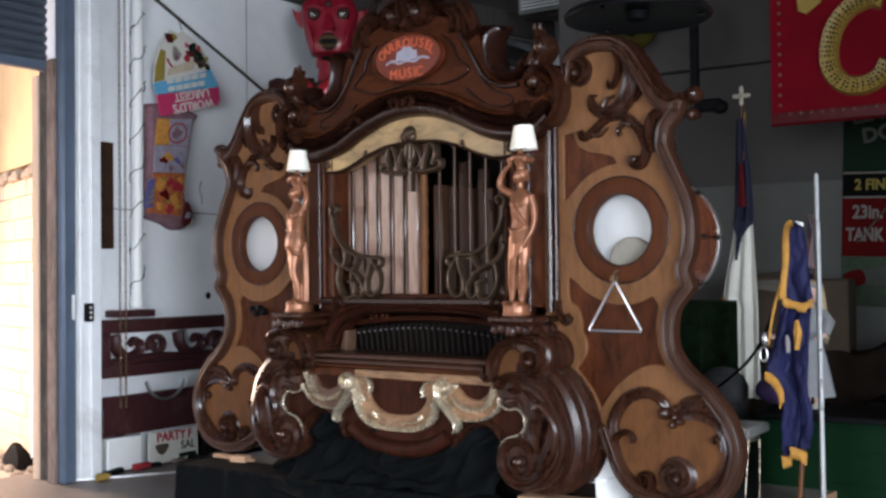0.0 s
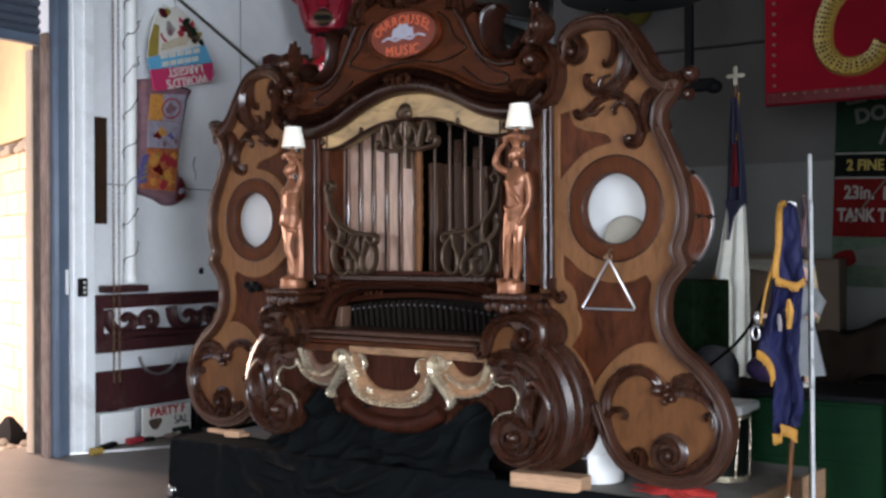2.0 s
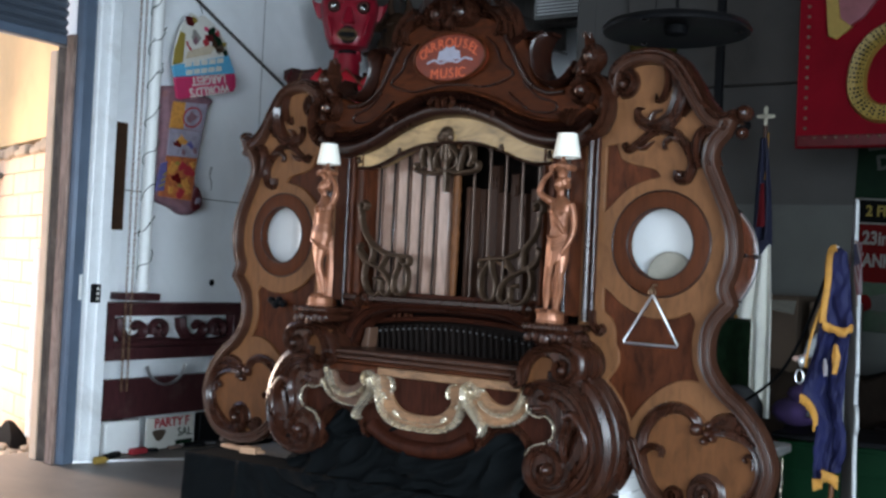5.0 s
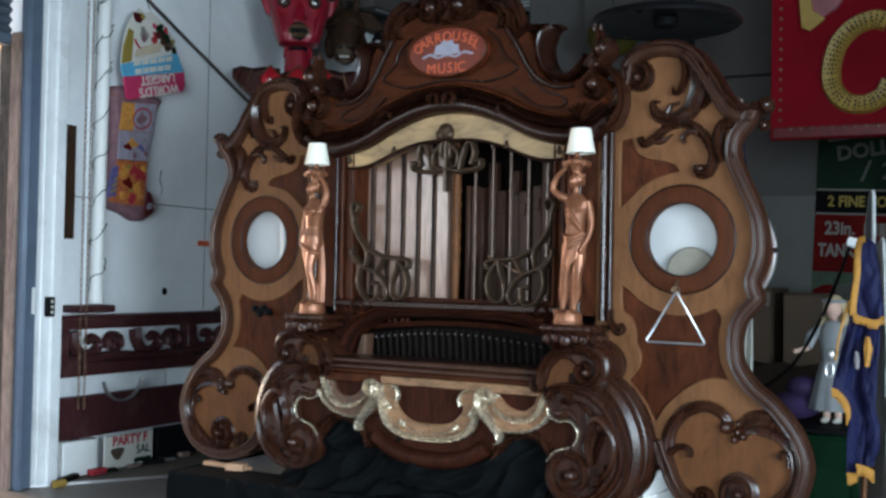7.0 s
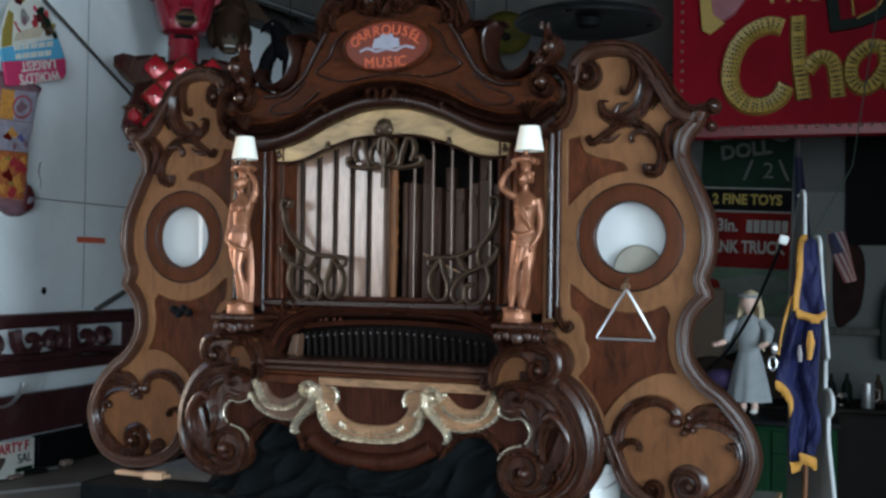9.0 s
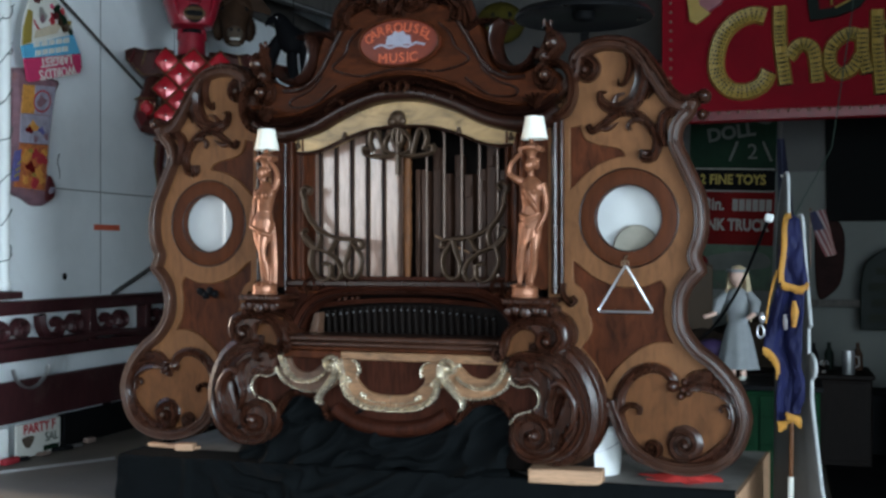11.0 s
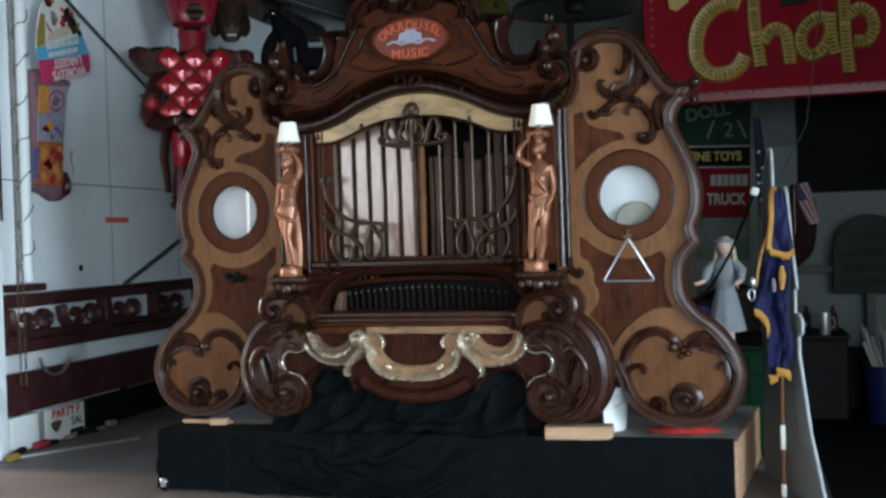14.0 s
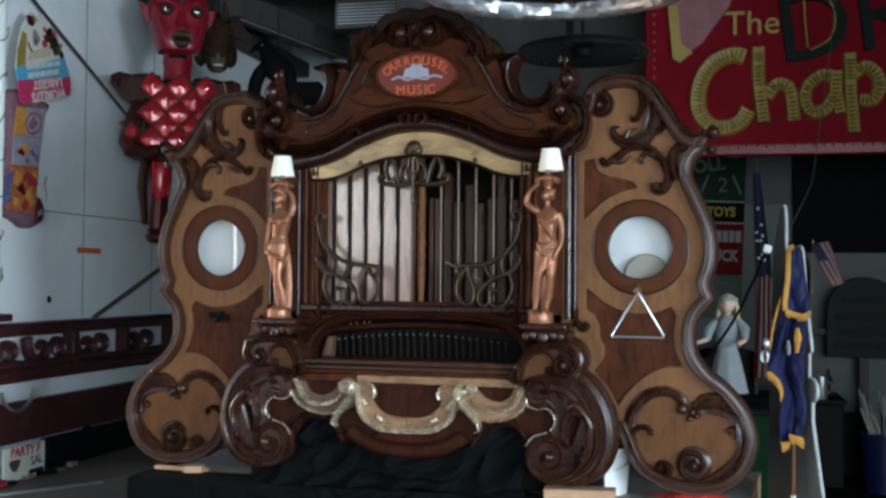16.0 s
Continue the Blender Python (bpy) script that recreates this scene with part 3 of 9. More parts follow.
for i in range(7):
    part("slat", Shape().box(-0.47, 0.47, -0.018, -0.004, -0.115 + i * 0.036, -0.097 + i * 0.036, 0.003), WHITE_TRIM, vent)
for i in range(2):
    part("hanger", Shape().tube([(-0.4 + 0.8 * i, 0, 0.14), (-0.4 + 0.8 * i, 0, 0.34)], 0.008, 6), STEEL, vent)

# lighter lower wall under the sign's shade, put into the colour of a sheet
slab("dado", "lower part of the back wall, its grey lightened below the sign's shade", PALE_GREY, (-5.0, 4.7, 9.645, 9.649, 0, 2.40), b=0.001)

# roller door, its frame and the post beside it
rd = thing("roller_door", "blue-grey slatted steel roller door rolled most of the way up", "roller door", kind="structure")
for i in range(9):
    z = 3.40 + i * 0.075
    sl = Shape()
    ring = [(-7.70, 0.0), (-7.685, 0.012), (-7.665, 0.034), (-7.685, 0.058), (-7.702, 0.0765), (-7.72, 0.0765), (-7.72, 0.0)]
    sl.loft([[(x, y, z + dz) for x, dz in ring] for y in (1.45, 5.52)])
    part("slat", sl, SHUTTER, rd, smooth=60)
part("bottom_bar", Shape().box(-7.73, -7.64, 1.45, 5.52, 3.315, 3.40, 0.01), BLUE_STEEL, rd)
part("shutter_box", Shape().box(-7.9, -7.59, 1.4, 5.62, 4.06, 4.5, 0.03), SHUTTER, rd)
dj = thing("door_frame", "weathered timber and blue-grey steel frame of the roller door", "door frame", kind="structure")
part("timber_jamb", Shape().box(-7.62, -7.52, 5.47, 5.503, 0, 3.4, 0.008), RUSTY_WOOD, dj, "weathered splintered timber")
part("timber_lining", Shape().box(-7.80, -7.622, 5.53, 5.598, 0, 3.4, 0.01), JAMB_DARK, dj)
part("pale_edge", Shape().box(-7.88, -7.802, 5.52, 5.598, 0, 3.3, 0.008), BLOCK, dj, "pale painted edge of the opening")
part("steel_guide", Shape().box(-7.56, -7.46, 5.506, 5.635, 0, 4.1, 0.012).box(-7.4605, -7.447, 5.515, 5.535, 0, 4.1, 0.004), BLUE_STEEL, dj, "blue-grey steel guide rail")
part("label", Shape().box(-7.461, -7.455, 5.59, 5.62, 1.30, 1.50, 0.002), WHITE_PLASTIC, dj, "small white sticker")
post = thing("white_post", "tall scuffed white post with peeling paint", "post", kind="structure")
part("board", Shape().box(-7.6, -7.42, 5.64, 5.83, 0.02, 5.0, 0.01), WHITE_TRIM, post)
part("edge_strip", Shape().box(-7.42, -7.395, 5.73, 5.83, 0.02, 5.0, 0.006), WHITE_TRIM, post)
sw = thing("door_control", "small black push-button door control box on the post", "switch")
part("case", Shape().box(-7.42, -7.375, 5.67, 5.745, 1.28, 1.43, 0.008), BLACK_BOX, sw)
for k in range(3):
    part("button", Shape().lathe([(0.012, 0), (0.012, 0.008), (0.008, 0.011)], 10, (-7.377, 5.708, 1.315 + k * 0.04), axis="x"), PAPER_WHITE, sw)
sill = Shape()
sill.loft([[(-7.6, 5.66, z), (-7.505, 5.66, z), (-6.80, 6.74, z), (-6.55, 9.6, z), (-7.6, 9.6, z)] for z in (-0.01, 0.012)])
solid("floor_sill", sill, FLOOR_M, "low raised corner of the concrete floor along the wall", kind="structure")
strip = Shape()
strip.loft([[(-7.505, 5.65, z), (-7.487, 5.65, z), (-6.782, 6.735, z), (-6.80, 6.74, z)] for z in (-0.01, 0.018)])
solid("sill_strip", strip, STEEL, "bare aluminium edge strip on the floor", kind="structure")

# yard wall seen through the side door
yard = thing("yard_wall", "sunlit cream painted concrete block wall of the yard", "wall", kind="structure")
yard.matrix_world = pose(-8.6, 6.0, 0, 0, 0, -20) @ pose(8.6, -6.0, 0)
part("core", Shape().box(-22, -8.0, 6.012, 6.3, -0.1, 2.56, 0.01), MORTAR, yard)
part("upper_wall", Shape().box(-22, -8.0, 6.0, 6.3, 2.66, 6.5, 0.01), BLOCK_OCHRE, yard, "yellower painted upper wall")
random.seed(4)
led = Shape()
for i in range(70):
    x = -22 + i * 0.2
    led.box(x, x + 0.205, 5.955 + random.uniform(-0.015, 0.02), 6.1, 2.53 + random.uniform(-0.012, 0.012), 2.63 + random.uniform(-0.03, 0.03), 0.02)
part("broken_ledge", led, RUBBLE, yard, "crumbling dark mortar ledge")
part("bracket", Shape().box(-10.48, -9.64, 5.93, 6.0, 2.355, 2.41, 0.015).box(-10.4, -10.28, 5.90, 6.0, 2.33, 2.43, 0.015).box(-9.86, -9.76, 5.90, 6.0, 2.34, 2.42, 0.015), GREY_WALL, yard, "small dark iron bracket")
part("plank", Shape().box(-11.6, -11.05, 5.92, 5.98, 0.46, 1.66, 0.01), W_PINE, yard, "weathered brown upright plank")
part("white_panel", Shape().box(-12.6, -11.66, 5.93, 5.99, 1.2, 1.9, 0.01), WHITE_TRIM, yard)
part("white_downpipe", Shape().tube([(-8.25, 5.94, 0.1), (-8.25, 5.94, 1.7)], 0.03, 10), WHITE_TRIM, yard)
rub = Shape()
for i in range(120):
    x, r = random.uniform(-12.5, -8.1), random.uniform(0.015, 0.05)
    rub.blob((x, 5.98 - abs(random.gauss(0, 0.14)), r * 0.4 - 0.03), r * 1.4, r, r * 0.8, 6)
solid("rubble", rub, RUBBLE, "loose rubble and dust at the foot of the yard wall", m=yard.matrix_world.copy(), kind="stuff")
solid("dark_stone", Shape().loft([[(-8.62, 5.72, -0.04), (-8.38, 5.72, -0.04), (-8.38, 5.92, -0.04), (-8.62, 5.92, -0.04)], [(-8.60, 5.75, 0.1), (-8.4, 5.75, 0.06), (-8.4, 5.9, 0.06), (-8.58, 5.9, 0.1)], [(-8.56, 5.8, 0.19), (-8.51, 5.8, 0.18), (-8.51, 5.85, 0.18), (-8.56, 5.85, 0.19)]]), BLACK_BOX, "dark angular lump of stone on the yard floor", "stone", pose(-0.1, 0.06, 0))

# ---- the carousel organ ----
AT = pose(-3.812, 5.277, 0.365, 0, 0, -3.7)
organ = thing("band_organ", "large carved walnut band organ with scrolled wings", "band organ", AT)


def ring(cx, cz, r, n=48):
    return [Vector((cx + r * math.cos(math.tau * i / n), cz + r * math.sin(math.tau * i / n))) for i in range(n)]


# wings: half outline on the positive side
WING = chain_of([(0.90, 0.40), (1.15, 0.46), (1.25, 0.46)],
                [(1.25, 0.46), (1.29, 0.36), (1.36, 0.22), (1.50, 0.13), (1.68, 0.10), (1.84, 0.135), (1.945, 0.225), (1.995, 0.36), (1.992, 0.45), (1.955, 0.55), (1.90, 0.63), (1.825, 0.707),
                 (1.757, 0.757), (1.705, 0.815), (1.668, 0.88), (1.655, 0.955), (1.662, 1.04), (1.69, 1.11), (1.765, 1.195)],
                [(1.765, 1.195), (1.735, 1.275), (1.76, 1.35), (1.775, 1.44), (1.772, 1.53), (1.752, 1.62), (1.718, 1.70), (1.672, 1.80)],
                [(1.672, 1.80), (1.635, 1.89), (1.645, 1.98), (1.70, 2.05), (1.725, 2.10)],
                [(1.725, 2.10), (1.66, 2.10), (1.59, 2.15), (1.505, 2.29), (1.41, 2.42), (1.29, 2.47), (1.16, 2.46), (1.07, 2.40), (1.05, 2.31), (0.98, 2.22), (0.90, 2.20)])
PANEL_A = chain_of([(1.03, 2.0), (1.03, 1.65)], [(1.03, 1.65), (1.072, 1.69), (1.12, 1.738), (1.18, 1.782), (1.25, 1.812), (1.345, 1.832)],
                   [(1.345, 1.832), (1.317, 1.866), (1.267, 1.882), (1.183, 1.899), (1.123, 1.928), (1.10, 1.97), (1.088, 2.01)], n=5)
PANEL_B = chain_of([(1.048, 1.245), (1.046, 1.18), (1.052, 1.118)], [(1.052, 1.118), (1.10, 1.08), (1.126, 1.017), (1.128, 0.955)], [(1.128, 0.955), (1.152, 0.90), (1.147, 0.834), (1.092, 0.757)],
                   [(1.092, 0.757), (1.138, 0.707), (1.185, 0.648), (1.234, 0.56)], [(1.234, 0.56), (1.27, 0.615), (1.32, 0.675), (1.385, 0.733), (1.466, 0.781), (1.54, 0.80), (1.605, 0.795)],
                   [(1.605, 0.795), (1.57, 0.87), (1.556, 0.95), (1.557, 1.02), (1.568, 1.09), (1.54, 1.14)], [(1.54, 1.14), (1.455, 1.106), (1.389, 1.098), (1.322, 1.098), (1.239, 1.12), (1.155, 1.16), (1.09, 1.215)], n=4)
HX, HZ = 1.361, 1.485
for side in (1, -1):
    mir = (lambda s: s) if side == 1 else (lambda s: s.mirror())
    # dark ground board, then the pale fretted board on it
    part("wing_back_board", mir(Shape().plate(WING, 0.014, 0.045, 0.004, [ring(HX, HZ, 0.185)])), W_MID, organ, "dark red walnut backing of a wing")
    part("wing_fret_board", mir(Shape().plate(WING, -0.004, 0.013, 0.006, [ring(HX, HZ, 0.258), PANEL_A, PANEL_B])), W_LIGHT, organ, "honey-coloured walnut wing board with a round opening")
    e = Shape()
    run_ = WING[10:]
    inner = []
    for i, p in enumerate(run_):
        t = (run_[min(i + 1, len(run_) - 1)] - run_[max(i - 1, 0)]).normalized()
        inner.append(p + Vector((-t.y, t.x)) * 0.0125)
    e.ribbon(inner, 0.084, 0.080, 0.048, -0.004, "step", back=0.012)
    e.ribbon([p + (p - q) * 1.35 for p, q in zip(inner, run_)], 0.016, 0.016, 0.016, -0.044, "round", back=0.004)
    e.ribbon([p - (p - q) * 1.35 for p, q in zip(inner, run_)], 0.014, 0.014, 0.014, -0.034, "round", back=0.004)
    part("wing_edge_moulding", mir(e), W_EDGE, organ, "thick dark walnut edge moulding")
    e = Shape()
    for rr, w in ((0.276, 0.010), (0.186, 0.008)):
        lp = ring(HX, HZ, rr)
        e.ribbon(lp + lp[:1], w, w, 0.005, -0.004 if rr > 0.26 else -0.011)
    part("bead", mir(e), W_DARK, organ)
    # porthole ring
    rp = Shape()
    prof = [(0.185, 0.03), (0.182, -0.006), (0.186, -0.011), (0.20, -0.0125), (0.262, -0.011), (0.270, -0.007), (0.275, 0.02)]
    rp.loft([[(HX + r * math.cos(a), v, HZ + r * math.sin(a)) for a in [math.tau * j / 56 for j in range(56)]] for r, v in prof], False)
    part("porthole_ring", mir(rp), W_RING, organ, "smooth brown walnut ring round the opening")
    # heart-shaped lower field and its carved frame
    heart = chain_of([(1.69, 0.55), (1.64, 0.62), (1.56, 0.68), (1.44, 0.68), (1.34, 0.58), (1.31, 0.44), (1.35, 0.28), (1.47, 0.18)],
                     [(1.47, 0.18), (1.68, 0.17), (1.86, 0.18), (1.97, 0.29), (2.0, 0.45), (1.93, 0.62), (1.80, 0.67), (1.72, 0.62), (1.69, 0.55)], n=4)[:-1]
    part("heart_panel", mir(Shape().plate(heart, -0.008, 0.0, 0.004)), W_HEART, organ, "amber walnut heart-shaped field")
    c = Shape()
    c.band([(1.265, 0.33), (1.262, 0.418), (1.278, 0.516), (1.326, 0.604), (1.401, 0.667), (1.497, 0.686), (1.581, 0.662), (1.633, 0.611), (1.642, 0.57)],
           [(1.335, 0.33), (1.345, 0.433), (1.353, 0.508), (1.401, 0.58), (1.475, 0.621), (1.539, 0.618), (1.572, 0.59), (1.583, 0.57), (1.59, 0.555)], 0.045, -0.004, 1.5)
    c.knob(1.607, 0.562, 0.036, -0.012, 0.045)
    c.band([(1.262, 0.40), (1.284, 0.311), (1.338, 0.195), (1.423, 0.125), (1.508, 0.118), (1.57, 0.145)],
           [(1.335, 0.42), (1.362, 0.315), (1.386, 0.252), (1.445, 0.205), (1.50, 0.185), (1.55, 0.18)], 0.045, -0.005, 2.0)
    c.ribbon(spline([(1.31, 0.29), (1.305, 0.36), (1.33, 0.42), (1.38, 0.448), (1.425, 0.43), (1.42, 0.40)], 6), 0.045, 0.03, 0.05, -0.008, "groove")
    c.ribbon(spiral(1.492, 0.215, 0.045, 0.01, -60, 1.3), 0.045, 0.022, 0.05, -0.012, "groove")
    c.band([(1.662, 0.56), (1.686, 0.629), (1.758, 0.66), (1.861, 0.648), (1.943, 0.586), (1.993, 0.483), (2.009, 0.38), (1.983, 0.253), (1.912, 0.155), (1.779, 0.108), (1.634, 0.108)],
           [(1.688, 0.54), (1.715, 0.533), (1.779, 0.532), (1.861, 0.504), (1.910, 0.448), (1.912, 0.354), (1.872, 0.289), (1.81, 0.235), (1.75, 0.19), (1.69, 0.165), (1.63, 0.15)], 0.05, -0.004, 2.5, n=56)
    c.knob(1.67, 0.25, 0.108, -0.002, 0.03)
    c.ribbon(spiral(1.67, 0.25, 0.088, 0.012, -75, -1.7, 44), 0.052, 0.03, 0.055, -0.016, "groove")
    c.knob(1.675, 0.245, 0.024, -0.02, 0.05)
    c.ribbon(spline([(1.91, 0.40), (1.905, 0.45), (1.875, 0.465), (1.858, 0.445), (1.875, 0.43)], 5), 0.026, 0.018, 0.035, -0.008)
    for x, z in ((1.672, 0.586), (1.663, 0.545), (1.650, 0.508), (1.690, 0.525)):
        c.knob(x, z, 0.022, -0.008, 0.042)
    part("heart_scroll", mir(c), W_CARVE, organ, "dark carved scrollwork round the heart field")
    c = Shape()
    c.ribbon(spline([(1.16, 0.42), (1.20, 0.455), (1.25, 0.44), (1.27, 0.39), (1.24, 0.36)], 6), 0.081, 0.041, 0.057, 0.0, "groove", back=0.05)
    c.ribbon(spline([(1.24, 0.45), (1.28, 0.40), (1.30, 0.34), (1.35, 0.25)], 6), 0.068, 0.054, 0.052, 0.0, "groove", back=0.05)
    part("foot_scroll", mir(c), W_CARVE, organ)
    # acanthus on the wing's top
    c = Shape()
    c.ribbon(spline([(1.07, 2.31), (1.06, 2.40), (1.15, 2.465), (1.29, 2.475), (1.41, 2.425), (1.50, 2.31), (1.575, 2.19), (1.66, 2.12), (1.745, 2.13)], 8), 0.068, 0.074, 0.057, -0.003, "groove", back=0.08)
    c.ribbon(spiral(1.125, 2.32, 0.075, 0.015, 150, -1.5), 0.074, 0.027, 0.057, -0.003, "groove")
    c.knob(1.125, 2.32, 0.028, -0.01, 0.06)
    c.ribbon(spline([(1.30, 2.46), (1.36, 2.40), (1.375, 2.32), (1.35, 2.245), (1.315, 2.225), (1.31, 2.265)], 6), 0.041, 0.041, 0.052, -0.003, "groove", taper="leaf")
    c.ribbon(spline([(1.36, 2.44), (1.43, 2.36), (1.445, 2.25), (1.40, 2.14), (1.31, 2.095), (1.225, 2.125), (1.205, 2.185), (1.245, 2.19)], 7), 0.121, 0.068, 0.063, -0.003, "groove", taper="leaf")
    c.ribbon(spline([(1.42, 2.41), (1.49, 2.30), (1.505, 2.21), (1.47, 2.135)], 6), 0.095, 0.041, 0.052, -0.003, "groove", taper="leaf")
    c.ribbon(spline([(1.40, 2.14), (1.43, 2.2), (1.46, 2.26), (1.47, 2.34)], 5), 0.054, 0.027, 0.046, -0.003, "groove", taper="both")
    c.ribbon(spline([(1.28, 2.13), (1.30, 2.165), (1.345, 2.18)], 5), 0.041, 0.016, 0.034, -0.003)
    part("top_acanthus", mir(c), W_CARVE, organ, "dark carved acanthus scrolls")
    c = Shape()
    c.ribbon(spline([(1.135, 2.01), (1.16, 1.975), (1.22, 2.01), (1.30, 2.065), (1.40, 2.065), (1.485, 1.99), (1.525, 1.90), (1.50, 1.825), (1.455, 1.82), (1.455, 1.86)], 7), 0.041, 0.068, 0.052, -0.003, "groove")
    c.ribbon(spline([(1.45, 2.02), (1.40, 2.03), (1.365, 2.0), (1.375, 1.97)], 5), 0.041, 0.024, 0.040, -0.003)
    c.ribbon(spline([(1.20, 1.99), (1.25, 1.985), (1.31, 2.02)], 5), 0.041, 0.020, 0.034, -0.003, taper="both")
    c.knob(1.46, 1.84, 0.024, -0.005, 0.045)
    part("lower_acanthus", mir(c), W_CARVE, organ)
    c = Shape()
    c.ribbon(spline([(1.57, 1.87), (1.545, 1.95), (1.56, 2.04), (1.63, 2.075), (1.70, 2.06)], 6), 0.068, 0.068, 0.057, -0.003, "groove", back=0.08)
    c.ribbon(spline([(1.63, 1.88), (1.615, 1.95), (1.64, 2.01)], 6), 0.068, 0.027, 0.052, -0.003, "groove", back=0.06)
    for x, z, r in ((1.772, 2.145, 0.042), (1.762, 2.045, 0.031), (1.672, 2.05, 0.036)):
        c.blob((x, 0.03, z), r, r * 1.6, r, 12)
    part("shoulder_scroll", mir(c), W_CARVE, organ, "dark carved volutes on the wing's shoulder")
    # case side behind the wing
    part("wing_case", mir(Shape().box(0.92, 1.0, 0.086, 0.62, 0.05, 2.1, 0.01)), W_BLACK, organ)

# small bolted bracket on one wing
bk = Shape()
bk.tube([(-1.40, -0.03, 1.035), (-1.28, -0.03, 1.04)], 0.016, 8)
for x, z in ((-1.40, 1.05), (-1.36, 1.02), (-1.33, 1.055), (-1.29, 1.03)):
    bk.blob((x, -0.035, z), 0.024, 0.03, 0.024, 8)
part("bracket", bk, BLACK_BOX, organ, "small black iron fitting")

# drum behind one round opening, its shell standing out past the wing
SD = (1.413, 0.095, 1.435)
sh = Shape().lathe([(0.312, 0.02), (0.321, 0.03), (0.321, 0.285), (0.312, 0.295)], 44, SD, axis="y")
drum = part("drum_shell", sh, DRUM_SHELL, organ, "glossy mahogany drum shell with chrome hoops")
part("drum_skin", Shape().lathe([(0.318, 0.014), (0.318, 0.0), (0.30, -0.004), (0.01, -0.004)], 44, SD, axis="y"), DRUM_HEAD, drum, "white drum skin")
for y in (-0.008, 0.28):
    hp = Shape()
    hp.loft([[(SD[0] + r * math.cos(t), SD[1] + y + h, SD[2] + r * math.sin(t)) for t in [math.tau * j / 44 for j in range(44)]] for r, h in ((0.319, 0.0), (0.329, 0.0), (0.329, 0.018), (0.319, 0.018))], loop=True)
    part("hoop", hp, STEEL, drum, "chrome hoop")
for i in range(8):
    t = math.tau * i / 8 + 0.02
    cx, cz = SD[0] + 0.333 * math.cos(t), SD[2] + 0.333 * math.sin(t)
    lg = Shape().tube([(cx, SD[1], cz), (cx, SD[1] + 0.295, cz)], 0.005, 6)
    lg.blob((cx, SD[1] + 0.07, cz), 0.014, 0.03, 0.016, 8).blob((cx, SD[1] + 0.225, cz), 0.014, 0.03, 0.016, 8)
    part("lug", lg, CHROME, drum, "chrome lug")
bt = Shape().lathe([(0.005, 0.0), (0.12, 0.0), (0.13, 0.01), (0.13, 0.03), (0.005, 0.035)], 28, (HX + 0.03, 0.05, HZ - 0.165), axis="y")
part("beater", bt, BEATER, organ, "round grey felt beater")
part("white_shutter_board", Shape().plate(ring(-HX, HZ, 0.26), 0.10, 0.12, 0.003), WHITE_BOARD, organ, "white slatted board behind a round opening")
part("shutter_strip", Shape().box(-HX + 0.045, -HX + 0.075, 0.094, 0.1, HZ - 0.2, HZ + 0.2, 0.002), STEEL, organ, "grey upright strip")

# centre: pilasters, grille opening, light arch
PIL = [(0.64, 1.08), (0.98, 1.08), (0.98, 2.14), (0.64, 2.02)]
for side in (1, -1):
    mir = (lambda s: s) if side == 1 else (lambda s: s.mirror())
    part("pilaster", mir(Shape().plate([Vector(p) for p in PIL], 0.0, 0.10, 0.006)), W_MID, organ, "red walnut pilaster behind a statue")
    for x, w, h in ((0.945, 0.05, 0.04), (0.985, 0.026, 0.03), (0.80, 0.022, 0.012)):
        e = Shape().ribbon([Vector((x, 1.06)), Vector((x, 1.4)), Vector((x, 1.8)), Vector((x, 2.05))], w, w, h, 0.0)
        part("pilaster_bead", mir(e), W_CARVE, organ, "dark glossy upright moulding")
    e = Shape()
    e.ribbon(spline([(0.985, 1.12), (0.99, 1.06), (1.03, 1.0), (1.06, 1.02), (1.04, 1.045)], 6), 0.045, 0.03, 0.05, -0.002, "groove")
    part("pilaster_scroll", mir(e), W_CARVE, organ)
    for x, w, h in ((0.745, 0.03, 0.03), (0.70, 0.05, 0.022), (0.662, 0.028, 0.035)):
        e = Shape().ribbon(spline([(x, 2.0), (x, 1.6), (x, 1.2), (x - 0.01, 1.12), (x - 0.05, 1.06), (x - 0.10, 1.05)], 5), w, w * 0.8, h, 0.0)
        part("frame_moulding", mir(e), W_MID, organ, "brown moulded frame of the grille")
    e = Shape()
    e.ribbon(spiral(0.60, 1.09, 0.05, 0.012, -60, 1.3), 0.035, 0.02, 0.05, -0.02, "groove")
    part("frame_foot", mir(e), W_CARVE, organ)

low = [(0.70, 1.915), (0.60, 1.915), (0.50, 1.938), (0.39, 1.983), (0.28, 2.02), (0.17, 2.044), (0.0, 2.052)]
top = [(0.0, 2.205), (0.16, 2.19), (0.26, 2.176), (0.375, 2.145), (0.49, 2.085), (0.597, 2.035), (0.72, 2.0)]
lo_half, top_half = spline(low, 5), spline(top, 5)
arch = lo_half + flip(reversed(lo_half)) + flip(reversed(top_half)) + top_half
part("arch_board", Shape().plate([p for i, p in enumerate(arch) if (p - arch[i - 1]).length > 1e-4], -0.03, 0.06, 0.01), W_CREAM, organ, "pale maple arched board with strong figure")
c = Shape()
lip = flip(low) + [Vector(p) for p in reversed(low[:-1])]
c.ribbon(spline(lip, 6), 0.022, 0.022, 0.042, -0.01)
part("arch_lip", c, W_DARK, organ)
for x, z in ((0.69, 1.955), (-0.69, 1.955), (0.37, 2.0), (-0.37, 2.0)):
    part("rosette", Shape().knob(x, z, 0.018, -0.03, 0.026).knob(x, z + 0.022, 0.011, -0.03, 0.02), BRONZE, organ)
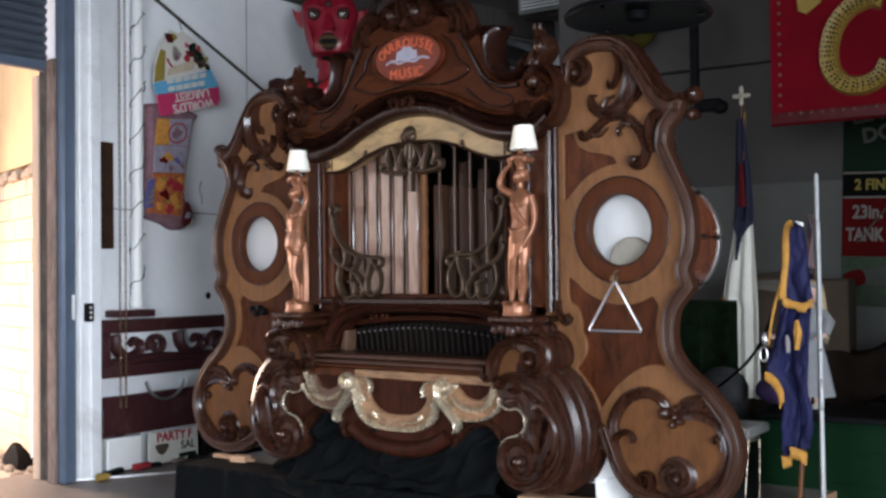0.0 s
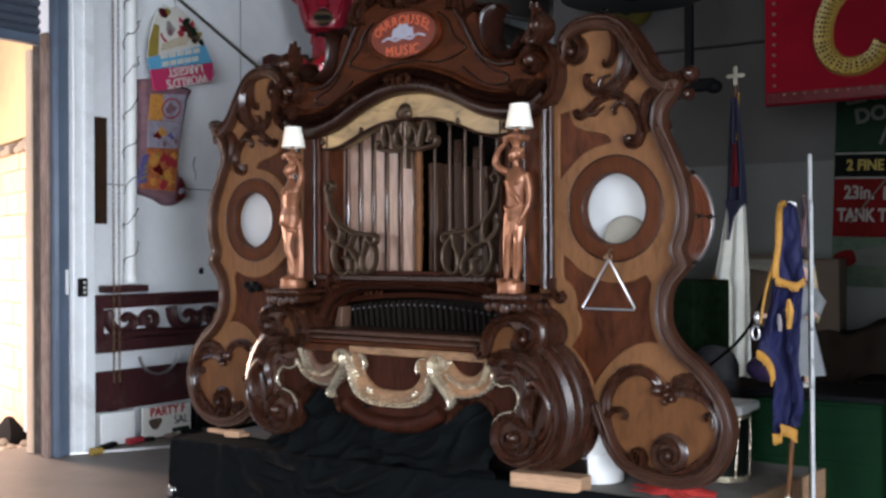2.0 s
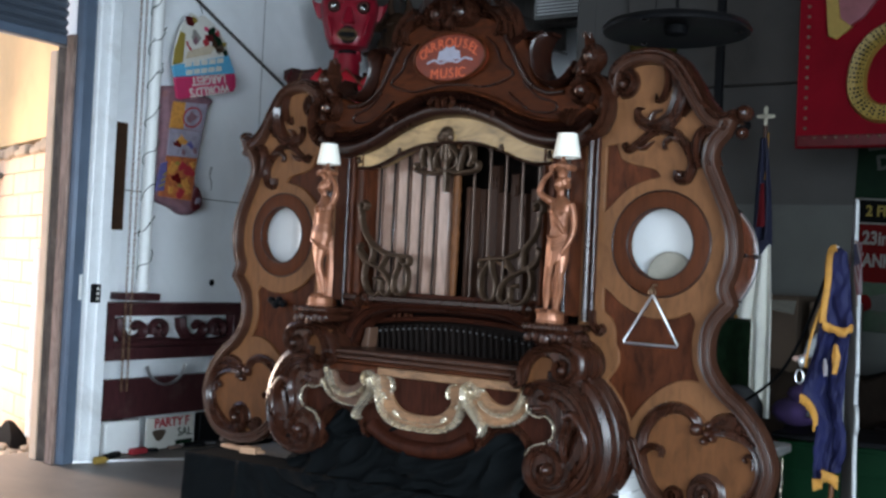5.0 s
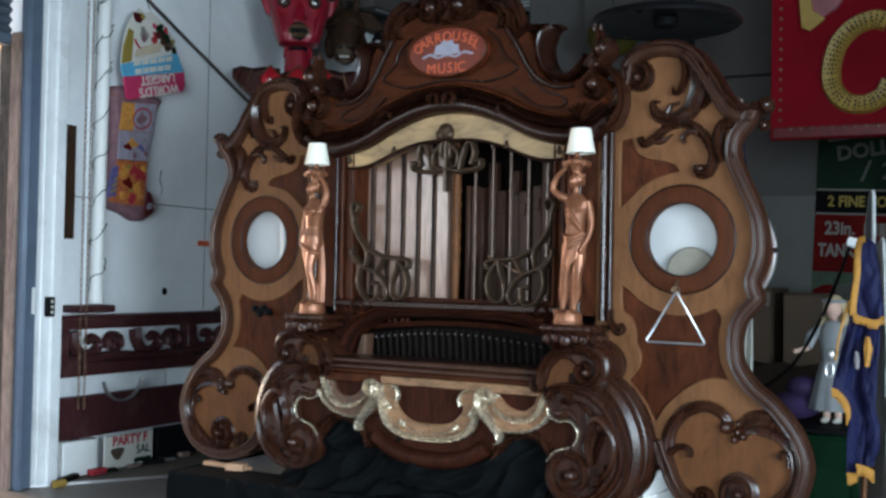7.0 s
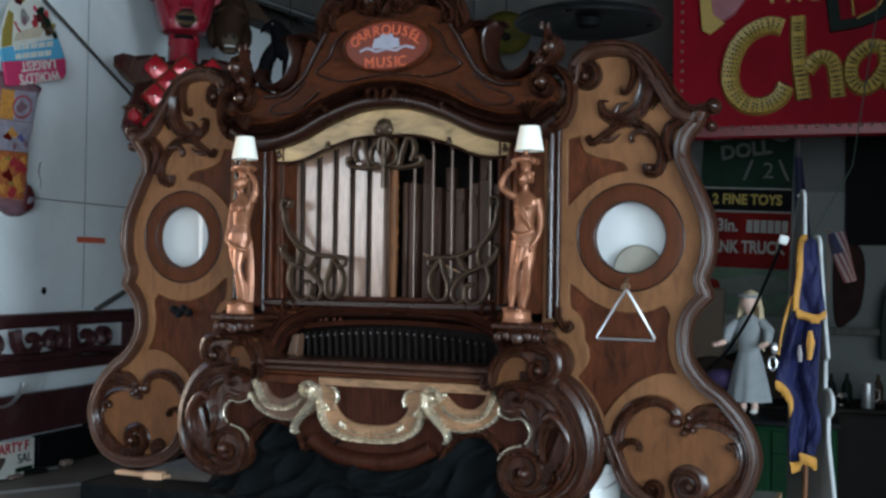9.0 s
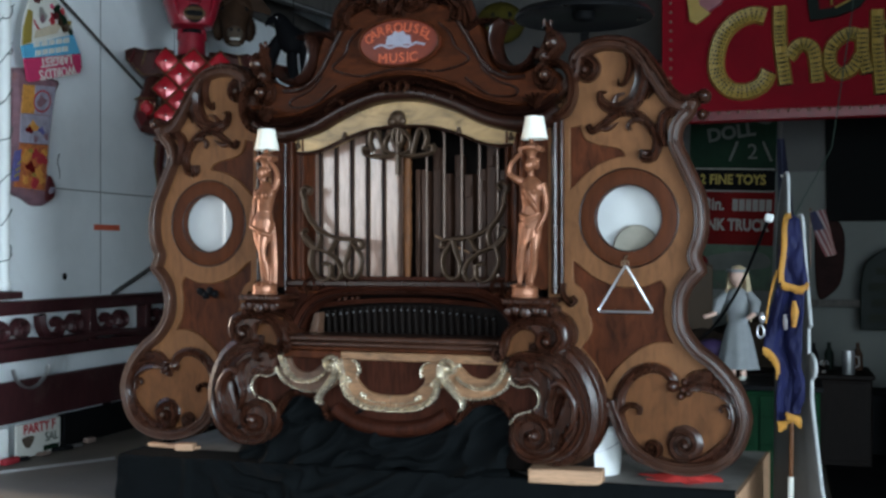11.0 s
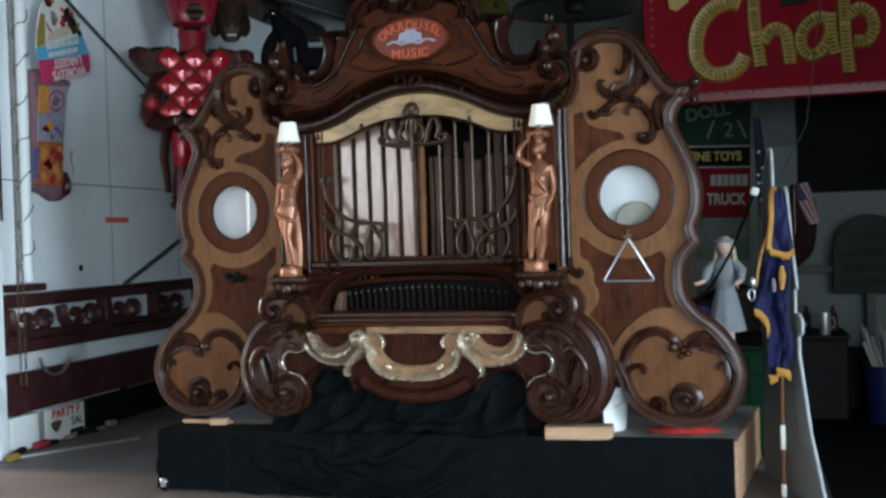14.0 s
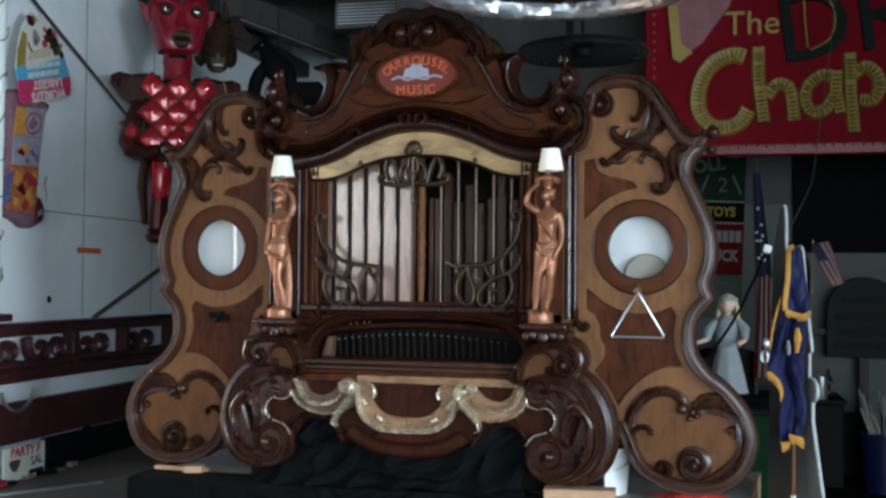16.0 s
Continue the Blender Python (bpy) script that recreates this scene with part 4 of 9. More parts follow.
# dark cornice over it
cor = spline([(-0.98, 2.16), (-0.88, 2.10), (-0.72, 2.09), (-0.55, 2.13), (-0.36, 2.22), (-0.16, 2.285), (0.0, 2.30), (0.16, 2.285), (0.36, 2.22), (0.55, 2.13), (0.72, 2.09), (0.88, 2.10), (0.98, 2.16)], 7)
c = Shape()
c.ribbon([p + Vector((0, -0.055)) for p in cor], 0.10, 0.10, 0.085, -0.02, "round")
c.ribbon([p + Vector((0, 0.012)) for p in cor], 0.05, 0.05, 0.13, -0.02, "cove")
part("cornice", c, W_DARK, organ, "dark glossy arched cornice moulding")
part("cornice_fillet", Shape().ribbon([p + Vector((0, 0.05)) for p in cor], 0.035, 0.035, 0.11, -0.02), W_MID, organ)
for sx in (1, -1):
    c = Shape()
    c.ribbon(spline([(sx * 0.02, 2.24), (sx * 0.025, 2.285), (sx * 0.06, 2.30), (sx * 0.085, 2.27), (sx * 0.06, 2.245)], 5), 0.03, 0.02, 0.04, -0.12, "groove")
    part("cornice_carving", c, W_CARVE, organ)
    c = Shape()
    c.ribbon(spline([(sx * 0.34, 2.17), (sx * 0.37, 2.215), (sx * 0.42, 2.20), (sx * 0.47, 2.15)], 5), 0.035, 0.03, 0.04, -0.10, "groove", taper="both")
    part("cornice_leaf", c, W_CARVE, organ)

# pediment
ped = spline([(0.0, 2.80), (0.18, 2.785), (0.34, 2.72), (0.43, 2.64), (0.50, 2.62), (0.545, 2.52), (0.565, 2.42), (0.63, 2.34), (0.76, 2.325), (0.86, 2.36), (0.95, 2.33), (1.0, 2.24), (0.98, 2.15), (0.90, 2.10)], 5)
under = spline([(0.72, 2.10), (0.55, 2.14), (0.36, 2.23), (0.16, 2.295), (0.0, 2.31)], 4)
half = ped + under
full = half + flip(reversed(half))
part("pediment_board", Shape().plate([p for i, p in enumerate(full) if (p - full[i - 1]).length > 1e-4], -0.05, 0.07, 0.012), W_PED, organ, "red walnut pediment board")
for side in (1, -1):
    mir = (lambda s: s) if side == 1 else (lambda s: s.mirror())
    c = Shape()
    c.band([(0.60, 2.66), (0.556, 2.60), (0.548, 2.53), (0.566, 2.44), (0.615, 2.363), (0.70, 2.33), (0.79, 2.352), (0.843, 2.42), (0.838, 2.47)],
           [(0.665, 2.63), (0.64, 2.595), (0.618, 2.52), (0.642, 2.428), (0.70, 2.38), (0.745, 2.377), (0.785, 2.392), (0.812, 2.43), (0.818, 2.47)], 0.085, -0.03, 1.0, back=0.09)
    c.ribbon(spline([(0.43, 2.60), (0.50, 2.635), (0.58, 2.64), (0.69, 2.628)], 6), 0.05, 0.02, 0.06, -0.03, "groove", back=0.07)
    c.ribbon(spline([(0.36, 2.67), (0.42, 2.58), (0.475, 2.48), (0.545, 2.375), (0.66, 2.305), (0.78, 2.30)], 6), 0.035, 0.03, 0.03, -0.045)
    part("pediment_scroll", mir(c), W_DARK, organ, "dark carved pediment scroll")
    c = Shape()
    c.ribbon(spline([(0.512, 2.375), (0.605, 2.29), (0.727, 2.24), (0.712, 2.195), (0.575, 2.205), (0.482, 2.265), (0.42, 2.315)], 5), 0.014, 0.014, 0.014, -0.05)
    c.ribbon(spline([(0.25, 2.65), (0.325, 2.58), (0.36, 2.50), (0.44, 2.43), (0.40, 2.395), (0.26, 2.362), (0.12, 2.38), (0.0, 2.39)], 5), 0.014, 0.014, 0.016, -0.05)
    part("pediment_bead", mir(c), W_DARK, organ)
    c = Shape()
    c.ribbon(spline([(0.95, 2.06), (1.015, 2.09), (1.055, 2.18), (1.045, 2.29), (0.985, 2.36), (0.91, 2.37), (0.855, 2.315), (0.87, 2.245), (0.93, 2.235), (0.955, 2.285)], 7), 0.055, 0.04, 0.09, -0.05, "groove", back=0.1)
    c.knob(0.912, 2.292, 0.04, -0.09, 0.06)
    part("end_volute", mir(c), W_CARVE, organ, "dark glossy scroll volute at the cornice end")
    c = Shape()
    for k in range(5):
        a = radians(60 + k * 20)
        c.ribbon(spline([(0.865, 2.10), (0.865 + 0.06 * math.cos(a), 2.13 + 0.03 * math.sin(a)), (0.865 + 0.11 * math.cos(a), 2.12 + 0.075 * math.sin(a))], 5), 0.03, 0.02, 0.07, -0.12, "groove", taper="both")
    part("leaf_cap", mir(c), W_CARVE, organ)
    c = Shape()
    c.ribbon(spline([(0.90, 2.38), (0.95, 2.42), (0.985, 2.47), (0.955, 2.53), (0.915, 2.50), (0.93, 2.47)], 6), 0.06, 0.03, 0.08, -0.06, "groove", back=0.06)
    c.ribbon(spline([(0.86, 2.39), (0.90, 2.45), (0.925, 2.53), (0.915, 2.59)], 6), 0.06, 0.02, 0.07, -0.06, "groove", back=0.05)
    c.knob(0.955, 2.475, 0.052, -0.06, 0.08)
    c.knob(0.905, 2.40, 0.045, -0.06, 0.07)
    c.blob((0.90, -0.07, 2.595), 0.015, 0.015, 0.024, 8)
    c.blob((0.935, -0.07, 2.59), 0.012, 0.015, 0.02, 8)
    part("finial_scroll", mir(c), W_CARVE, organ, "carved finial on the cornice end")
    c = Shape()
    c.ribbon(spline([(0.22, 2.82), (0.33, 2.77), (0.40, 2.68), (0.42, 2.60), (0.39, 2.55)], 6), 0.09, 0.03, 0.07, -0.03, "groove", back=0.06, taper="leaf")
    c.ribbon(spline([(0.27, 2.80), (0.34, 2.73), (0.33, 2.66), (0.30, 2.65)], 6), 0.05, 0.02, 0.06, -0.05, "groove", taper="leaf")
    part("crest_leaf", mir(c), W_CARVE, organ)
c = Shape()
for sx in (1, -1):
    c.ribbon(spline([(0.0, 2.72), (sx * 0.06, 2.80), (sx * 0.13, 2.82), (sx * 0.16, 2.76), (sx * 0.11, 2.74)], 6), 0.08, 0.05, 0.10, -0.04, "groove", back=0.06)
    c.ribbon(spline([(0.0, 2.80), (sx * 0.07, 2.88), (sx * 0.17, 2.87), (sx * 0.26, 2.80)], 6), 0.09, 0.04, 0.07, -0.03, "groove", back=0.06, taper="leaf")
    c.ribbon(spline([(sx * 0.12, 2.74), (sx * 0.2, 2.78), (sx * 0.27, 2.75)], 6), 0.05, 0.03, 0.08, -0.04, "groove", taper="both")
c.blob((0, -0.06, 2.84), 0.06, 0.06, 0.06, 12)
part("crest", c, W_CARVE, organ, "dark carved leafy crest")

# dark leafy back of the crest, and its two lobes
hump = [(0.50, 2.64), (0.42, 2.74), (0.353, 2.834), (0.31, 2.87), (0.242, 2.945), (0.17, 2.95), (0.10, 2.985), (0.0, 2.965)]
hb_ = chain_of(hump, n=4)
rim_ = hb_ + flip(reversed(hb_[:-1])) + [Vector((-0.36, 2.62)), Vector((-0.2, 2.72)), Vector((0.2, 2.72)), Vector((0.36, 2.62))]
part("crest_back", Shape().plate(rim_, -0.02, 0.05, 0.014), W_DARK, organ, "dark leafy back of the crest")
for sx in (1, -1):
    c = Shape()
    c.ribbon(spline([(sx * 0.02, 2.86), (sx * 0.03, 2.79), (sx * 0.09, 2.75), (sx * 0.15, 2.79), (sx * 0.13, 2.86)], 6), 0.09, 0.06, 0.11, -0.04, "groove", back=0.05)
    c.knob(sx * 0.085, 2.80, 0.055, -0.06, 0.08)
    part("crest_lobe", c, W_CARVE, organ)
    c = Shape()
    c.ribbon(spline([(sx * 0.30, 2.86), (sx * 0.38, 2.80), (sx * 0.44, 2.70), (sx * 0.46, 2.60)], 6), 0.08, 0.04, 0.06, -0.03, "groove", back=0.05, taper="leaf")
    c.ribbon(spline([(sx * 0.40, 2.72), (sx * 0.395, 2.66), (sx * 0.36, 2.66), (sx * 0.365, 2.70)], 5), 0.05, 0.03, 0.07, -0.05, "groove")
    part("crest_side_leaf", c, W_CARVE, organ)

# oval name plate
ov = [Vector((0.258 * math.cos(math.tau * i / 56), 2.53 + 0.142 * math.sin(math.tau * i / 56))) for i in range(56)]
plate_sign = part("name_plate", Shape().plate(ov, -0.085, -0.05, 0.012), SIGN_ORANGE, organ, "oval orange-red enamel plate lettered CARROUSEL MUSIC", Matrix.Translation((0.008, 0, 0.014)))
rim = Shape().ribbon(ov + ov[:1], 0.016, 0.016, 0.016, -0.08)
part("plate_rim", rim, W_MID, plate_sign)
word = "CARROUSEL"
for i, ch in enumerate(word):
    a = radians(158 - i * (136 / 8))
    x, z = 0.205 * math.cos(a), 2.53 + 0.092 * math.sin(a) - 0.008
    part("letter", letters(ch, 0.078, 0.003, Matrix.Translation((x, -0.087, z)) @ pose(0, 0, 0, 0, (math.degrees(math.pi / 2 - a)) * 0.42, 0)), SIGN_LETTER, plate_sign, smooth=0)
for i, ch in enumerate("MUSIC"):
    part("letter", letters(ch, 0.082, 0.003, Matrix.Translation(((-0.10, -0.032, 0.022, 0.06, 0.097)[i], -0.087, 2.435))), SIGN_LETTER, plate_sign, smooth=0)
em = Shape()
em.plate([Vector(p) for p in ((-0.085, 2.515), (0.085, 2.515), (0.075, 2.565), (0.045, 2.57), (0.035, 2.595), (0.0, 2.585), (-0.02, 2.6), (-0.04, 2.575), (-0.07, 2.57))], -0.090, -0.085, 0.001)
em.ribbon(spline([(-0.16, 2.505), (-0.11, 2.52), (-0.06, 2.50), (0.0, 2.512), (0.06, 2.50), (0.11, 2.52), (0.17, 2.505)], 5), 0.014, 0.014, 0.004, -0.085)
part("emblem", em, SIGN_GREY, plate_sign, "lilac-grey emblem")

# grille: slat pipes, rods, turned column and bronze scrolls
def arch_z(x):
    return 2.07 - 0.34 * abs(x) ** 1.9 - 0.01


for i in range(6):
    x = -0.655 + i * 0.108
    part("front_pipe", Shape().box(x - 0.047, x + 0.047, 0.10, 0.17, 1.08, arch_z(x) + 0.06, 0.012), W_PIPE, organ, "flat rose-brown wooden organ pipe" if i == 0 else "")
col = Shape()
prof = [(0.026, 0), (0.026, 0.03), (0.018, 0.05), (0.024, 0.2)]
for k in range(6):
    z = 0.26 + k * 0.085
    prof += [(0.024, z - 0.02), (0.03, z), (0.024, z + 0.02)]
prof += [(0.024, 0.74), (0.02, 1.0)]
col.lathe(prof, 14, (0.0, 0.07, 1.09))
part("turned_column", col, W_HEART, organ, "slim turned wooden column")
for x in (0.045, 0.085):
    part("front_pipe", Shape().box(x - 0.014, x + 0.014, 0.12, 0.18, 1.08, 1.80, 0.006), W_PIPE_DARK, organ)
for i in range(5):
    x = 0.13 + i * 0.112
    rod = Shape().tube([(x, 0.06, 1.10), (x, 0.06, arch_z(x) + 0.03)], 0.0085, 8)
    rod.blob((x, 0.045, arch_z(x) - 0.02), 0.014, 0.014, 0.018, 8)
    part("grille_rod", rod, ROD_DARK, organ, "thin brass rod" if i == 0 else "")
# black rods added as the dark, shaded gaps between the left pipes
for i in range(6):
    x = -0.708 + i * 0.108
    part("grille_rod", Shape().tube([(x, 0.085, 1.10), (x, 0.085, arch_z(x) + 0.03)], 0.007, 6), W_BLACK, organ)
# inner pipes, shaded through their darker wood colour
random.seed(8)
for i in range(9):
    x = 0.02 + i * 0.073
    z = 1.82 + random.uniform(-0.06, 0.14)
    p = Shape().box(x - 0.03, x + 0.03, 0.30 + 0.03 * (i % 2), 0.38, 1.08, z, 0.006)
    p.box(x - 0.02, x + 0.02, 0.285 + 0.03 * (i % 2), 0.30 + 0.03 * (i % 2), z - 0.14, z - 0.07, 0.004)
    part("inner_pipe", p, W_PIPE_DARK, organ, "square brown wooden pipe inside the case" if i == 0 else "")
part("pipe_stay", Shape().tube([(0.1, 0.27, 1.40), (0.33, 0.27, 1.29)], 0.007, 6), W_PINE, organ)
for q in ((-0.92, 0.92, 0.60, 0.63, 0.45, 2.25), (-0.92, -0.86, 0.1, 0.598, 0.45, 2.15), (0.86, 0.92, 0.1, 0.598, 0.45, 2.15), (-0.92, 0.92, 0.07, 0.598, 2.16, 2.25)):
    part("case_lining", Shape().box(*q, 0.004), W_BLACK, organ, "black inside of the organ case")


def bronze(curves, name, base=-0.022):
    s = Shape()
    for pts, w, cl in curves:
        s.ribbon(spline(pts, 7, False), w * 1.08, w * 1.08, 0.034, base, "round", back=0.014)
    part(name, s, BRONZE, organ, "dull bronze scrollwork bracket")


for sx in (1, -1):
    def q(*pts):
        return [(sx * (a + 0.03), b) for a, b in pts]
    bronze([(q((-0.655, 1.655), (-0.64, 1.685), (-0.675, 1.70), (-0.695, 1.67), (-0.68, 1.62), (-0.675, 1.58), (-0.64, 1.50), (-0.57, 1.43), (-0.47, 1.385), (-0.38, 1.375), (-0.30, 1.365), (-0.29, 1.33), (-0.325, 1.32)), 0.026, 0),
            (q((-0.36, 1.365), (-0.30, 1.28), (-0.30, 1.19), (-0.345, 1.14), (-0.395, 1.16), (-0.40, 1.23), (-0.375, 1.30), (-0.36, 1.365)), 0.024, 0),
            (q((-0.62, 1.48), (-0.575, 1.40), (-0.60, 1.32), (-0.665, 1.36), (-0.69, 1.42), (-0.665, 1.44)), 0.024, 0),
            (q((-0.68, 1.40), (-0.62, 1.34), (-0.52, 1.30), (-0.47, 1.36), (-0.45, 1.385)), 0.024, 0),
            (q((-0.62, 1.34), (-0.64, 1.24), (-0.60, 1.15), (-0.54, 1.125), (-0.50, 1.16), (-0.51, 1.22), (-0.55, 1.23)), 0.024, 0),
            (q((-0.53, 1.30), (-0.46, 1.25), (-0.425, 1.18), (-0.455, 1.13), (-0.50, 1.16), (-0.495, 1.22)), 0.024, 0)], "corner_scroll")
topc = []
for sx in (1, -1):
    def q(*pts):
        return [(sx * a - 0.03, b) for a, b in pts]
    topc += [(q((0.0, 1.89), (0.08, 1.875), (0.16, 1.88), (0.22, 1.895), (0.225, 1.93), (0.19, 1.925)), 0.026, 0),
             (q((0.03, 2.03), (0.08, 1.97), (0.075, 1.91), (0.03, 1.89)), 0.024, 0),
             (q((0.09, 1.885), (0.11, 1.96), (0.135, 2.025), (0.17, 2.03), (0.185, 1.97), (0.165, 1.91)), 0.026, 0),
             (q((0.0, 1.93), (0.03, 1.97), (0.025, 2.03), (0.0, 2.06)), 0.024, 0)]
topc += [([(-0.03, 2.08), (-0.03, 1.95), (-0.03, 1.76)], 0.03, 0)]
bronze(topc, "top_scroll", 0.0)
part("crest_shell", Shape().knob(-0.02, 2.10, 0.05, -0.03, 0.04).knob(-0.05, 2.08, 0.03, -0.04, 0.03).knob(0.01, 2.08, 0.03, -0.04, 0.03), BRONZE, organ)

# arched key opening
arc = [(-0.74, 0.78), (-0.715, 0.87), (-0.655, 0.965), (-0.545, 1.035), (-0.37, 1.07), (0.0, 1.082), (0.37, 1.07), (0.545, 1.035), (0.655, 0.965), (0.715, 0.87), (0.74, 0.78)]
c = Shape()
c.ribbon(spline(arc, 7), 0.082, 0.082, 0.05, -0.002, "groove", back=0.12)
part("key_arch", c, W_RED, organ, "brown arched moulding over the keys")
fill = spline(arc, 7) + [Vector((0.80, 0.78)), Vector((0.80, 1.15)), Vector((-0.80, 1.15)), Vector((-0.80, 0.78))]
part("key_arch_bead", Shape().ribbon([p * 0.955 + Vector((0, 0.025)) for p in spline(arc, 7)], 0.02, 0.02, 0.03, -0.002), W_DARK, organ)
part("key_surround", Shape().plate(fill, 0.0, 0.06, 0.004), W_RED, organ)
part("grille_sill", Shape().box(-0.78, 0.78, -0.04, 0.2, 1.085, 1.13, 0.012), W_DARK, organ)
for i in range(26):
    f = i / 25
    x = -0.60 + f * 1.14
    z = 0.925 + 0.045 * math.sin(f * math.pi)
    k = Shape().tube([(x, 0.12, 0.78), (x, 0.10, z)], 0.013, 8)
    kk = part("key_pipe", k, W_BLACK, organ, "black key pipe with a silver tip" if i == 0 else "")
    part("tip", Shape().blob((x, 0.088, z - 0.025), 0.006, 0.010, 0.006, 8), STEEL, kk)
part("key_rail", Shape().ribbon(spline([(-0.62, 0.965), (-0.3, 0.995), (0.0, 1.005), (0.3, 0.995), (0.62, 0.965)], 6), 0.035, 0.035, 0.03, 0.15, "flat", back=0.03), W_RED, organ)
for x in (-0.50, -0.46, -0.41, -0.37):
    part("key_peg", Shape().tube([(x, 0.15, 0.99), (x, 0.15, 1.02)], 0.012, 8), W_MID, organ)
part("cheek_block", Shape().plate([Vector(p) for p in ((-0.635, 0.80), (-0.575, 0.80), (-0.565, 0.925), (-0.60, 0.92))], 0.0, 0.08, 0.006), W_TAN, organ, "pale wooden cheek")
part("key_back", Shape().box(-0.8, 0.8, 0.25, 0.28, 0.7, 1.1, 0.004), W_BLACK, organ)

# desk ledge and bombe base
d = Shape()
d.box(-0.72, 0.72, -0.20, 0.10, 0.765, 0.80, 0.012)
d.box(-0.70, 0.70, -0.215, -0.02, 0.735, 0.765, 0.012)
part("desk_board", d, W_EDGE, organ, "dark glossy desk ledge")
part("desk_fascia", Shape().box(-0.70, 0.70, -0.20, -0.05, 0.712, 0.735, 0.006), W_MID, organ)
part("light_rail", Shape().box(-0.31, 0.69, -0.222, -0.06, 0.664, 0.712, 0.006), W_PALE, organ, "pale wooden rail under the ledge")
part("brown_rail", Shape().box(-0.70, -0.312, -0.220, -0.06, 0.664, 0.712, 0.006), W_MID, organ, "red-brown end of the rail")
bot = chain_of([(0.0, 0.216), (0.1, 0.221), (0.225, 0.246), (0.33, 0.30), (0.36, 0.322)], [(0.36, 0.322), (0.385, 0.30), (0.411, 0.281)],
               [(0.411, 0.281), (0.44, 0.34), (0.49, 0.395), (0.56, 0.425), (0.63, 0.43), (0.69, 0.40), (0.735, 0.345), (0.76, 0.27), (0.78, 0.17)], n=5)
fb = flip(reversed(bot[1:] + [Vector((1.0, 0.16)), Vector((1.05, 0.7))])) + bot + [Vector((1.0, 0.16)), Vector((1.05, 0.7))]
part("base_board", Shape().plate(fb, -0.17, 0.05, 0.01), W_RED, organ, "dark walnut base board with a scalloped lower edge")
for side in (1, -1):
    mir = (lambda s: s) if side == 1 else (lambda s: s.mirror())
    c = Shape()
    c.ribbon([p + Vector((0, 0.03)) for p in bot[28:]], 0.05, 0.05, 0.05, -0.165, "groove", back=0.04)
    part("base_scroll_edge", mir(c), W_CARVE, organ)
c = Shape()
mid = list(reversed(flip(bot[1:21]))) + bot[:21]
c.ribbon([p + Vector((0, 0.045)) for p in mid], 0.10, 0.10, 0.06, -0.165, "round", back=0.05)
part("base_swag", c, W_RED, organ, "rounded red walnut swag along the base")
